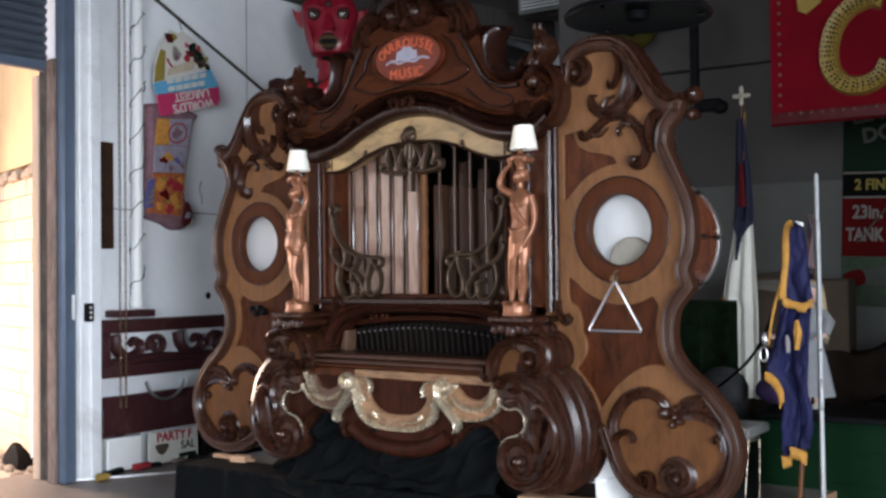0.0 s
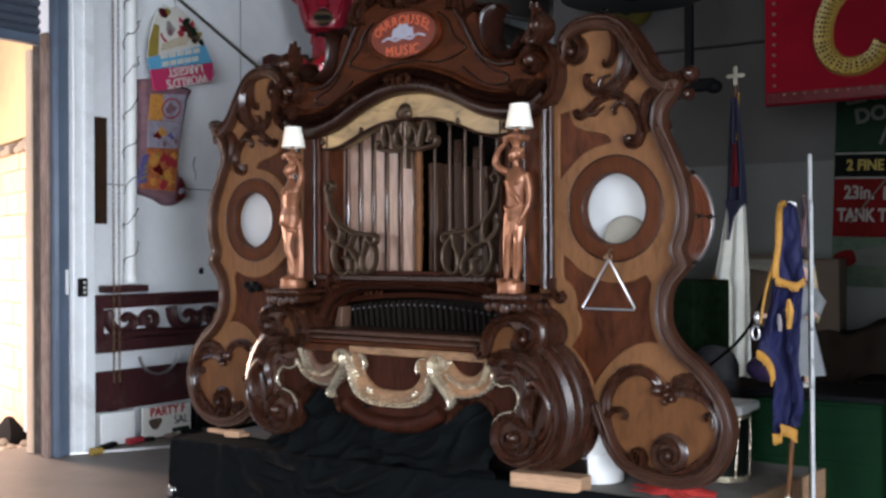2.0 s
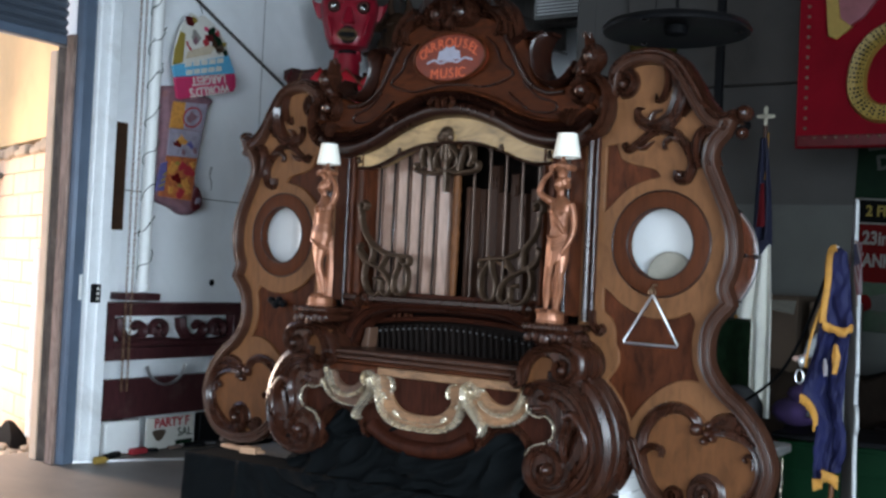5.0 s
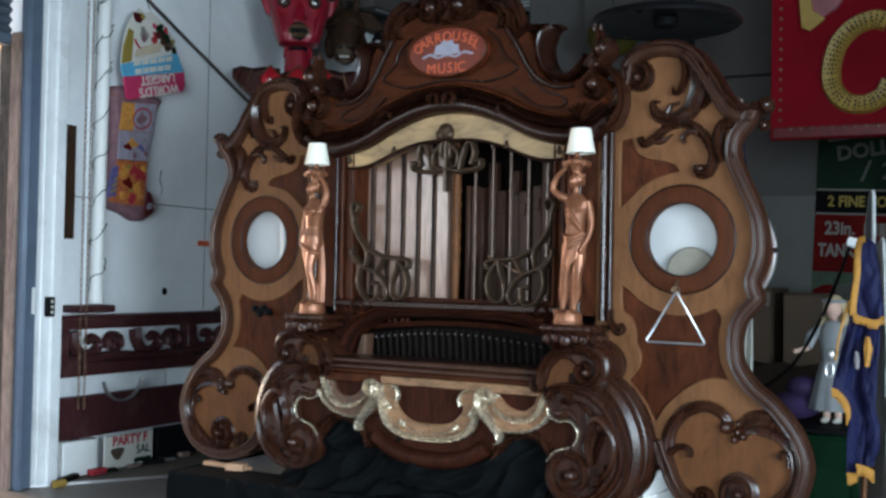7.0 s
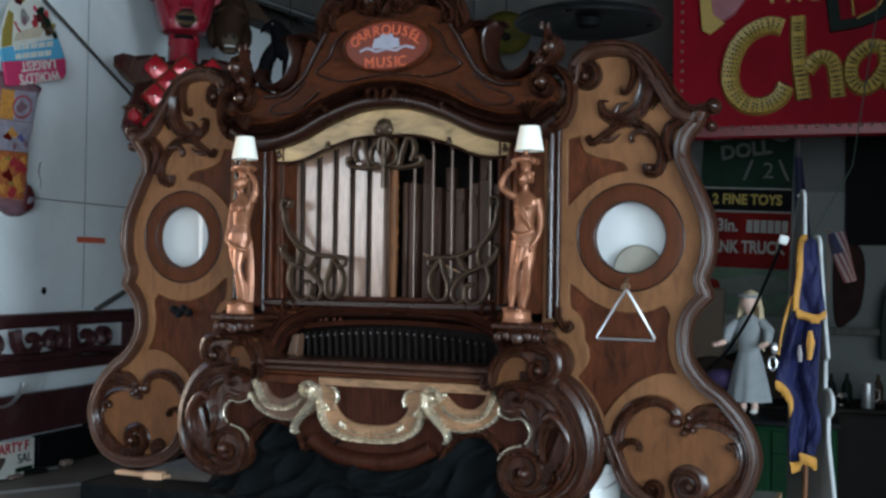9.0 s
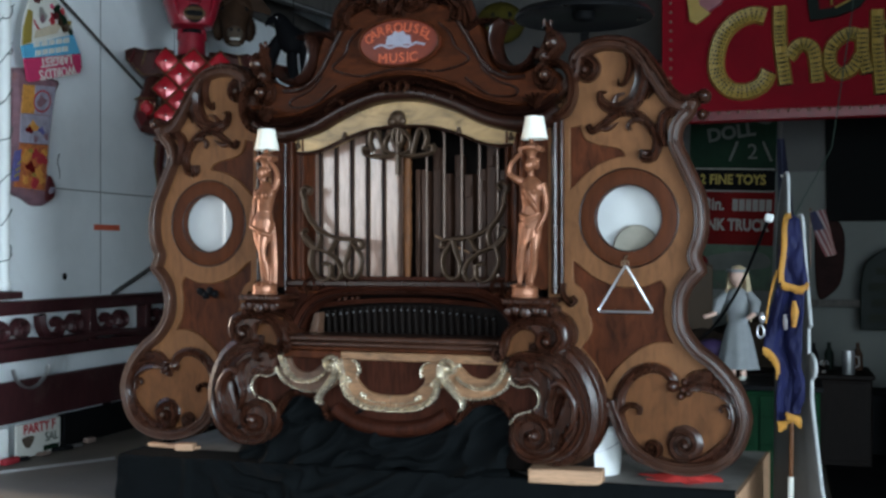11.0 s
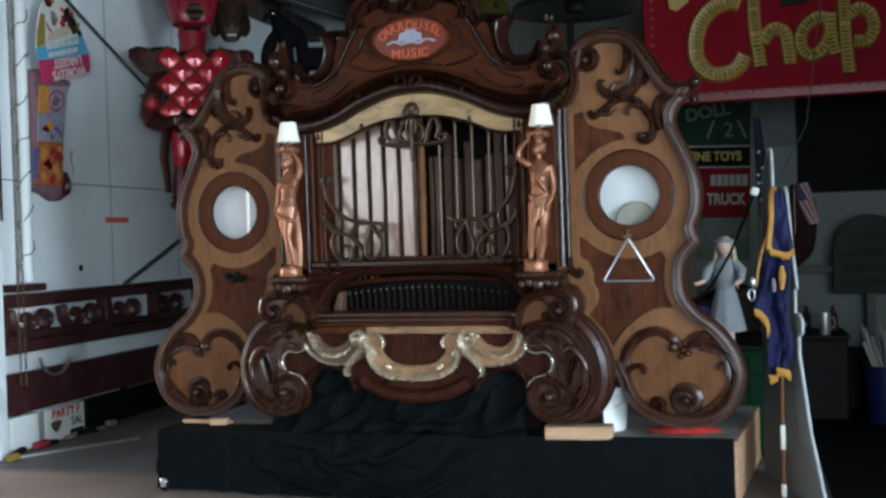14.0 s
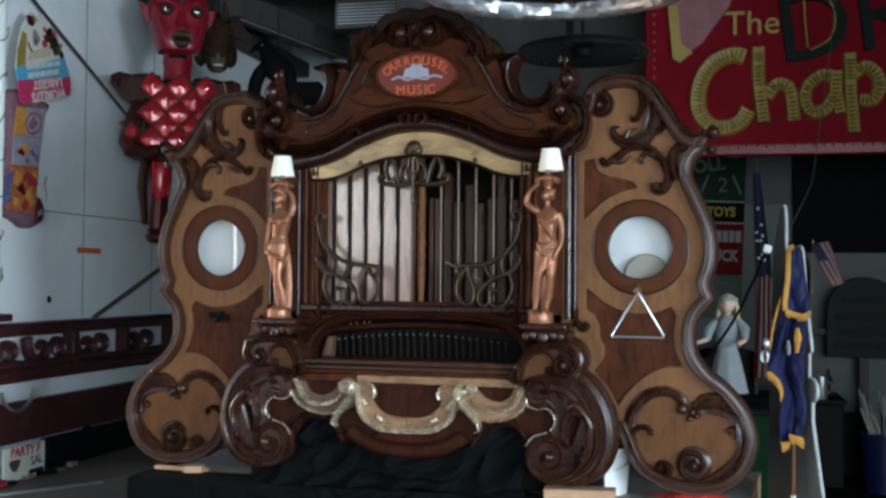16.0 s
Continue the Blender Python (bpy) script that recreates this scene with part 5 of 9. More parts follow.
# pale board behind the garland
for side in (1, -1):
    mir = (lambda s: s) if side == 1 else (lambda s: s.mirror())
    gb = chain_of([(0.0, 0.385), (0.16, 0.395), (0.25, 0.43), (0.30, 0.50), (0.325, 0.52)], [(0.325, 0.52), (0.35, 0.60), (0.40, 0.665)],
                  [(0.40, 0.665), (0.26, 0.665), (0.215, 0.645), (0.20, 0.60), (0.215, 0.555), (0.17, 0.50), (0.10, 0.468), (0.0, 0.46)], n=4)
    part("garland_board", mir(Shape().plate(gb, -0.192, -0.168, 0.006)), W_PALE, organ, "pale board behind the garland")
    ge = chain_of([(0.328, 0.52), (0.39, 0.485), (0.50, 0.462), (0.60, 0.472), (0.67, 0.505), (0.72, 0.555), (0.745, 0.64), (0.74, 0.665)],
                  [(0.74, 0.665), (0.665, 0.66), (0.64, 0.615), (0.58, 0.578), (0.50, 0.59), (0.44, 0.64), (0.43, 0.665)], [(0.43, 0.665), (0.403, 0.665), (0.353, 0.60), (0.328, 0.52)], n=4)[:-1]
    part("garland_end_board", mir(Shape().plate(ge, -0.192, -0.168, 0.006)), W_PALE if side == 1 else W_TAN, organ, "pale end of the garland board" if side == 1 else "darker brown end of the garland board")
    g = Shape()
    g.ribbon(spline([(0.0, 0.381), (0.11, 0.386), (0.18, 0.40), (0.25, 0.438), (0.287, 0.49), (0.302, 0.55), (0.318, 0.61)], 7), 0.034, 0.044, 0.055, -0.188, "flute")
    g.ribbon(spline([(0.02, 0.412), (0.12, 0.422), (0.20, 0.452)], 6), 0.010, 0.008, 0.018, -0.190)
    g.ribbon(spiral(0.372, 0.632, 0.058, 0.01, 215, -1.5), 0.036, 0.016, 0.075, -0.188, "flute")
    g.knob(0.372, 0.632, 0.024, -0.20, 0.05)
    for k in range(3):
        g.ribbon(spline([(0.322 + k * 0.013, 0.655 - k * 0.006), (0.322 + k * 0.014, 0.60 - k * 0.004), (0.352 + k * 0.014, 0.545), (0.396 + k * 0.012, 0.497), (0.442 + k * 0.006, 0.45), (0.458, 0.412), (0.436, 0.396)], 6), 0.026, 0.016, 0.075 + 0.01 * (k == 1), -0.188)
    g.ribbon(spline([(0.415, 0.585), (0.455, 0.552), (0.52, 0.526), (0.60, 0.528), (0.66, 0.562), (0.698, 0.628), (0.715, 0.675)], 7), 0.020, 0.038, 0.055, -0.188, "flute")
    g.ribbon(spline([(0.44, 0.472), (0.52, 0.462), (0.605, 0.475), (0.67, 0.503), (0.725, 0.555), (0.752, 0.63)], 7), 0.014, 0.022, 0.04, -0.186, "round")
    g.knob(0.437, 0.467, 0.016, -0.188, 0.03)
    g.ribbon(spline([(0.206, 0.575), (0.198, 0.61), (0.212, 0.645), (0.238, 0.66)], 5), 0.018, 0.014, 0.03, -0.190)
    g.knob(0.24, 0.662, 0.013, -0.188)
    for x, z, r in ((0.165, 0.447, 0.018), (0.185, 0.462, 0.014), (0.262, 0.535, 0.017), (0.275, 0.555, 0.013), (0.43, 0.648, 0.014)):
        g.knob(x, z, r, -0.190, r * 1.1)
    part("garland", mir(g), GILT, organ, "silvered gilt carved garland")
    # corner console under each statue
    con = chain_of([(0.70, 0.70), (0.783, 0.738), (0.871, 0.75), (0.979, 0.732), (1.076, 0.67), (1.14, 0.558), (1.183, 0.43), (1.183, 0.335), (1.141, 0.238), (1.067, 0.168), (0.939, 0.125), (0.819, 0.146), (0.755, 0.217), (0.735, 0.28), (0.745, 0.345), (0.785, 0.39), (0.861, 0.415)],
                   [(0.861, 0.415), (0.883, 0.427), (0.905, 0.465), (0.902, 0.515), (0.861, 0.554), (0.80, 0.547), (0.755, 0.565), (0.735, 0.61), (0.70, 0.70)], n=4)[:-1]
    slot = spline([(0.985, 0.345), (1.015, 0.40), (1.04, 0.47), (1.045, 0.505), (1.02, 0.50), (0.995, 0.445), (0.98, 0.39)], 3, True)
    part("console_body", mir(Shape().plate(con, -0.235, 0.06, 0.022, [slot])), W_CARVE, organ, "dark carved scrolled corner console")
    for vv, off in ((-0.17, 0.0), (-0.09, 0.012), (-0.01, 0.0), (0.05, 0.0)):
        rb = Shape()
        rb.tube([(p.x, vv, p.y) for p in spline([(0.84, 0.765), (0.96, 0.765), (1.075, 0.705), (1.155, 0.60), (1.20, 0.46), (1.19, 0.32), (1.13, 0.205), (1.02, 0.15), (0.92, 0.145)], 6)],
                [0.035 + 0.012 * math.sin(math.pi * i / 48) + off for i in range(49)], 8)
        part("console_reed", mir(rb), W_CARVE, organ)
    c = Shape()
    c.ribbon(spline([(1.075, 0.27), (1.02, 0.20), (0.93, 0.16), (0.83, 0.175), (0.772, 0.24), (0.772, 0.32), (0.82, 0.375), (0.89, 0.38), (0.95, 0.335), (0.957, 0.26), (0.905, 0.215), (0.85, 0.232), (0.838, 0.28), (0.87, 0.30)], 6), 0.075, 0.035, 0.055, -0.228, "groove")
    c.knob(0.888, 0.285, 0.035, -0.24, 0.055)
    c.band([(0.739, 0.678), (0.783, 0.735), (0.871, 0.748), (0.979, 0.73), (1.076, 0.668), (1.14, 0.555), (1.181, 0.43), (1.181, 0.335), (1.139, 0.238), (1.067, 0.171), (0.939, 0.128)],
           [(0.76, 0.66), (0.80, 0.695), (0.871, 0.69), (0.955, 0.665), (1.02, 0.605), (1.075, 0.535), (1.115, 0.43), (1.11, 0.35), (1.075, 0.28), (1.02, 0.225), (0.93, 0.18)], 0.04, -0.228, 2.5, n=52)
    c.ribbon(spline([(0.985, 0.56), (1.033, 0.583), (1.085, 0.535), (1.118, 0.46), (1.108, 0.37), (1.075, 0.31), (1.05, 0.27)], 7), 0.075, 0.045, 0.07, -0.225, "round", taper="leaf")
    c.ribbon(spline([(0.90, 0.66), (0.97, 0.61), (0.985, 0.53), (0.96, 0.45), (0.975, 0.37), (1.0, 0.33)], 7), 0.075, 0.05, 0.045, -0.228, "groove", taper="both")
    c.ribbon(spline([(0.745, 0.66), (0.775, 0.705), (0.835, 0.71), (0.875, 0.675), (0.855, 0.645), (0.825, 0.655)], 6), 0.05, 0.03, 0.065, -0.228, "groove")
    c.ribbon(spline([(0.76, 0.60), (0.81, 0.59), (0.865, 0.60), (0.91, 0.56)], 6), 0.05, 0.03, 0.035, -0.228, "round", taper="both")
    for k in range(3):
        c.ribbon(spline([(1.10 - k * 0.028, 0.40 - k * 0.045), (1.095 - k * 0.03, 0.35 - k * 0.045), (1.06 - k * 0.03, 0.31 - k * 0.04)], 4), 0.032, 0.015, 0.062, -0.235, "groove", taper="both")
    part("console_scroll", mir(c), W_CARVE, organ, "dark glossy carved volute")
    c = Shape()
    c.ribbon(spline([(0.738, 0.605), (0.748, 0.567), (0.80, 0.545), (0.861, 0.552), (0.902, 0.513), (0.905, 0.462), (0.883, 0.427)], 6), 0.011, 0.011, 0.014, -0.222)
    c.ribbon(spline([(0.738, 0.335), (0.785, 0.39), (0.861, 0.416)], 6), 0.011, 0.011, 0.014, -0.222)
    part("console_bead", mir(c), GILT, organ)
    # upper S-scroll and pedestal
    up = spline([(0.648, 0.715), (0.655, 0.755), (0.678, 0.812), (0.733, 0.886), (0.793, 0.924), (0.88, 0.942), (0.967, 0.944), (1.045, 0.917), (1.075, 0.86), (1.07, 0.79), (1.022, 0.748), (0.945, 0.742), (0.897, 0.785), (0.885, 0.835), (0.85, 0.862), (0.793, 0.857), (0.742, 0.807), (0.722, 0.745), (0.70, 0.70), (0.665, 0.69)], 4, True)
    part("upper_console", mir(Shape().plate(up, -0.24, 0.05, 0.02)), W_CARVE, organ, "dark carved scroll under a statue pedestal")
    c = Shape()
    c.ribbon(spline([(0.70, 0.73), (0.705, 0.80), (0.755, 0.875), (0.83, 0.905), (0.93, 0.91), (1.01, 0.88), (1.03, 0.82), (0.99, 0.765), (0.935, 0.765), (0.91, 0.81), (0.94, 0.845), (0.975, 0.83)], 7), 0.045, 0.04, 0.05, -0.236, "groove")
    c.knob(0.958, 0.805, 0.028, -0.24, 0.045)
    c.ribbon(spiral(0.685, 0.722, 0.04, 0.01, 60, 1.4), 0.034, 0.018, 0.045, -0.238, "groove")
    part("upper_console_scroll", mir(c), W_CARVE, organ)
    part("console_face", mir(Shape().plate([Vector(p) for p in ((0.70, 0.70), (0.95, 0.74), (0.92, 0.90), (0.74, 0.90))], -0.19, -0.15, 0.005)), W_HEART, organ)
    for vv in (-0.16, -0.08, 0.0):
        rb = Shape().tube([(p.x, vv, p.y) for p in spline([(0.88, 0.955), (0.97, 0.935), (1.04, 0.88), (1.045, 0.80), (0.99, 0.755)], 6)], 0.03, 8)
        part("upper_console_reed", mir(rb), W_CARVE, organ)
    pd = Shape()
    pd.box(0.70, 0.985, -0.27, 0.02, 1.005, 1.04, 0.014)
    pd.box(0.72, 0.965, -0.25, 0.02, 0.95, 1.005, 0.02)
    for k, (a, b) in enumerate(((0.74, 0.966), (0.785, 0.972), (0.842, 0.962), (0.90, 0.972), (0.945, 0.966))):
        pd.blob((a, -0.255, b), 0.024 + 0.012 * (k == 2), 0.02, 0.026 + 0.006 * (k == 2), 8)
    for k in range(3):
        pd.blob((0.972, -0.20 + k * 0.08, 0.97), 0.02, 0.03, 0.026, 8)
    part("pedestal", mir(pd), W_CARVE, organ, "dark carved pedestal block")

# body of the organ behind the facade
part("case_body", Shape().box(-1.15, 1.15, 0.06, 0.62, 0.02, 0.68, 0.01), W_BLACK, organ, "black case body")

def in_organ(x, y, z):
    return AT @ Vector((x, y, z))

# ---- platform, cloth and what stands on it ----
pf = thing("platform", "low grey-topped wooden platform carrying the organ", "platform")
part("deck", Shape().loft([[(-5.58, 5.06, z), (-1.882, 5.06, z), (-1.724, 6.55, z), (-5.58, 6.55, z)] for z in (0.335, 0.378)]), CARPET, pf, "grey worn covering")
part("end_board", Shape().loft([[(-1.881, 5.055, z), (-1.859, 5.055, z), (-1.701, 6.55, z), (-1.723, 6.55, z)] for z in (0.01, 0.379)]), W_PINE, pf, "bare pale wooden end")
part("front_board", Shape().box(-5.56, -1.89, 5.08, 5.10, 0.01, 0.334, 0.004), BLACK_BOX, pf)
part("rear_board", Shape().box(-5.56, -1.76, 6.50, 6.54, 0.01, 0.334, 0.004), BLACK_BOX, pf)


def cloth_sheet(f, nu, nv, thick=0.006):
    """A cloth from a function of u and v, with a little thickness."""
    pts = [[Vector(f(i / nu, j / nv)) for j in range(nv + 1)] for i in range(nu + 1)]
    nrm = []
    for i in range(nu + 1):
        r = []
        for j in range(nv + 1):
            a = pts[min(i + 1, nu)][j] - pts[max(i - 1, 0)][j]
            b = pts[i][min(j + 1, nv)] - pts[i][max(j - 1, 0)]
            c = a.cross(b)
            r.append(c.normalized() if c.length > 1e-9 else Vector((0, 0, 1)))
        nrm.append(r)
    s, k = Shape(), nv + 1
    front = [p for r in pts for p in r]
    rear = [pts[i][j] - nrm[i][j] * thick for i in range(nu + 1) for j in range(nv + 1)]
    n = len(front)
    fs = []
    for i in range(nu):
        for j in range(nv):
            a, b, c, d = i * k + j, (i + 1) * k + j, (i + 1) * k + j + 1, i * k + j + 1
            fs += [(a, b, c, d), (n + d, n + c, n + b, n + a)]
    edge = [i * k for i in range(nu + 1)] + [nu * k + j for j in range(1, nv + 1)] + [i * k + nv for i in range(nu - 1, -1, -1)] + [j for j in range(nv - 1, 0, -1)]
    for a, b in zip(edge, edge[1:] + edge[:1]):
        fs.append((b, a, n + a, n + b))
    return s.add(front + rear, fs)


def skirt(u, v):
    # over the top edge and down the front: swagged in the middle, flat towards one end
    x = -5.62 + u * 3.745
    swag = math.exp(-((x + 4.15) / 0.75) ** 4)
    n1 = noise.noise((x * 1.7, v * 1.2, 1.3))
    n2 = noise.noise((x * 5.0 + v * 2.5, v * 2.2, 7.7))
    n3 = noise.noise((x * 14.0, v * 7.0, 2.2))
    if v < 0.18:
        t = v / 0.18
        deep = 0.27 if x < -3.2 else max(0.012, 0.27 * (1 - (x + 3.2) / 0.25))
        y, z = 5.05 + deep * (1 - t), 0.392 + 0.012 * n2 * swag
    else:
        t = (v - 0.18) / 0.82
        z = 0.39 * (1 - t) + 0.012
        arc = math.hypot((x + 4.1 + 0.1 * n1) / 1.05, (z - 0.62) / 0.62)
        ridge = (1 - abs(math.sin(arc * 10 + 1.4 * n1 + 0.8 * n2))) ** 1.5 * (0.4 + 0.6 * t) + 0.35 * (1 - abs(math.sin(arc * 23 + 3 * n2))) ** 2
        tail = (1 - abs(math.sin((x * 0.8 - z * 1.6) * 6 + n1 * 2))) ** 2 * math.exp(-((x + 3.5) / 0.5) ** 2)
        fold_ = -(0.10 * ridge + 0.08 * tail) * swag - 0.03 * max(0.0, n1) * t - 0.014 * n2 * t - 0.007 * n3
        seam = -0.02 * math.exp(-((x + 5.13) / 0.025) ** 2)
        y = 5.036 - 0.03 * t - 0.05 * t * swag + fold_ + seam
    return x, (min(y, 5.05) if v >= 0.18 else y), z


solid("stage_cloth", cloth_sheet(skirt, 280, 56), BLACK_CLOTH, "black crumpled cloth draped over the platform front", "cloth", smooth=80)


def side_skirt(u, v):
    y = 5.05 + u * 1.3
    n1 = noise.noise((y * 2.5, v * 2.0, 4.3))
    n2 = noise.noise((y * 6.0, v * 2.6, 2.7))
    z = 0.39 * max(0.0, 1 - v) ** 0.9 + 0.012
    return -5.60 - 0.015 - abs(0.05 * n1 + 0.03 * n2) * (0.3 + v) - 0.02 * math.sin(v * 2), y, z


solid("stage_cloth", cloth_sheet(side_skirt, 50, 24), BLACK_CLOTH, "black crumpled cloth hanging at the platform end", "cloth", smooth=80)


def valance(u, v):
    # cloth hung inside the scalloped base and puddled on the deck
    x = -1.0 + u * 1.72
    n1 = noise.noise((x * 2.6, v * 2.2, 11.3))
    n2 = noise.noise((x * 7.0 + v * 2, v * 3.0, 5.7))
    n3 = 1 - abs(noise.noise((x * 3.5 + v * 2.5, v * 2.0, 8.8))) * 2
    z = 0.46 * (1 - v) ** 1.0 + 0.03 + 0.03 * n2 * v
    n4 = (1 - abs(math.sin(x * 5 + 4 * v + 2.5 * n1))) ** 2
    y = -0.08 - 0.10 * v ** 1.6 + 0.06 * n1 * v + 0.035 * n2 - 0.07 * max(0.0, n3) ** 3 - 0.06 * n4 * (0.3 + v)
    return in_organ(x, min(y, -0.03), z)


solid("base_cloth", cloth_sheet(valance, 140, 40), BLACK_CLOTH, "black cloth bunched under the organ's scalloped base", "cloth", smooth=80)

cs = thing("platform_castor", "small bright castor under the platform's corner", "castor", pose(-5.56, 4.985, 0.0))
part("wheel", Shape().lathe([(0.006, -0.012), (0.028, -0.012), (0.032, -0.006), (0.032, 0.006), (0.028, 0.012), (0.006, 0.012)], 20, (0, 0, 0.033), axis="y"), BLACK_BOX, cs)
part("fork", Shape().box(-0.02, 0.02, -0.02, -0.014, 0.03, 0.085, 0.003).box(-0.02, 0.02, 0.014, 0.02, 0.03, 0.085, 0.003).box(-0.026, 0.026, -0.022, 0.03, 0.082, 0.092, 0.003), CHROME, cs, "bright steel fork")
solid("wood_block", Shape().box(-0.205, 0.205, -0.05, 0.09, 0, 0.08, 0.006), W_PINE, "rough-sawn pale pine block under the organ's corner", "wood block", pose(-2.785, 5.07, 0.38, 0, 0, 3))
solid("wood_shim", Shape().box(-0.06, 0.06, -0.04, 0.04, 0, 0.06, 0.004), W_PINE, "short pale wooden shim under the organ's wing", "shim", pose(-5.30, 5.30, 0.38, 0, 0, 12))
solid("wood_shim", Shape().box(-0.19, 0.19, -0.03, 0.03, 0, 0.025, 0.004), W_PINE, "flat splintered wooden shim on the platform", "shim", pose(-5.42, 5.36, 0.393, 0, 0, -6))
bk = thing("bucket", "white plastic bucket with a wire handle", "bucket", pose(-2.70, 5.44, 0.379) @ Matrix.Diagonal((1.28, 1.28, 0.88, 1)))
pb = Shape().lathe([(0.11, 0.0), (0.125, 0.0), (0.143, 0.30), (0.15, 0.302), (0.15, 0.32), (0.137, 0.32), (0.12, 0.012), (0.02, 0.012)], 32)
part("pail", pb, WHITE_PLASTIC, bk)
part("band", Shape().lathe([(0.142, 0.255), (0.150, 0.258), (0.150, 0.268), (0.143, 0.272)], 32, caps=False), WHITE_PLASTIC, bk)
part("handle", Shape().tube([(0.152 * math.cos(a), 0.152 * math.sin(a), 0.26 - 0.10 * math.sin((a - 3.3) / 2.8 * math.pi)) for a in [3.3 + 2.8 * i / 20 for i in range(21)]], 0.003, 6), STEEL, bk, "thin wire handle")


def rag(u, v):
    a = u * math.tau
    r = v * (0.135 + 0.03 * math.sin(3 * a + 1) + 0.028 * math.sin(5 * a) + 0.018 * math.sin(11 * a + 2))
    return r * 1.35 * math.cos(a), r * 0.75 * math.sin(a), 0.012 + 0.035 * (1 - v) + 0.02 * noise.noise((3 * r * math.cos(a) * 4, 9 * r * math.sin(a), 2.0)) + 0.008


solid("red_cloth", cloth_sheet(rag, 72, 10, 0.004), RED_CLOTH, "crumpled red cloth lying on the platform", "cloth", pose(-2.19, 5.27, 0.379), smooth=80)

sn = thing("small_drum", "small drum with a white lid and gilt hoops", "drum", pose(-2.125, 5.86, 0.379))
part("shell", Shape().lathe([(0.135, 0.0), (0.14, 0.005), (0.14, 0.36), (0.135, 0.365)], 28), BLACK_GREEN, sn)
for z in (0.0, 0.335):
    part("hoop", Shape().loft([[(r * math.cos(t), r * math.sin(t), z + h) for t in [math.tau * j / 28 for j in range(28)]] for r, h in ((0.141, 0), (0.152, 0), (0.152, 0.03), (0.141, 0.03))], loop=True), GILT, sn)
for i in range(8):
    a = math.tau * i / 8
    part("cord", Shape().tube([(0.149 * math.cos(a), 0.149 * math.sin(a), 0.02), (0.149 * math.cos(a + 0.2), 0.149 * math.sin(a + 0.2), 0.35)], 0.005, 6), GILT, sn)
part("lid", Shape().box(-0.16, 0.16, -0.16, 0.16, 0.366, 0.42, 0.012), WHITE_PLASTIC, sn, "thick white lid")

# triangle on its hook
tri = thing("triangle", "bright steel musical triangle hung on a hook", "triangle", AT)
bar = [(1.365, -0.06, 1.215), (1.355, -0.06, 1.215), (1.205, -0.06, 0.975), (1.21, -0.06, 0.965), (1.50, -0.06, 0.965), (1.505, -0.06, 0.975), (1.36, -0.06, 1.22)]
part("bar", Shape().tube(bar, 0.0068, 8), STEEL, tri)
part("hook", Shape().tube([(1.355, 0.0, 1.275), (1.355, -0.045, 1.27), (1.355, -0.07, 1.25), (1.355, -0.065, 1.222)], 0.006, 8), BRASS_ROD, tri)
part("loop", Shape().tube([(1.355 + 0.02 * math.cos(a), -0.062, 1.232 + 0.02 * math.sin(a)) for a in [math.tau * i / 12 for i in range(13)]], 0.004, 6), BRASS_ROD, tri)


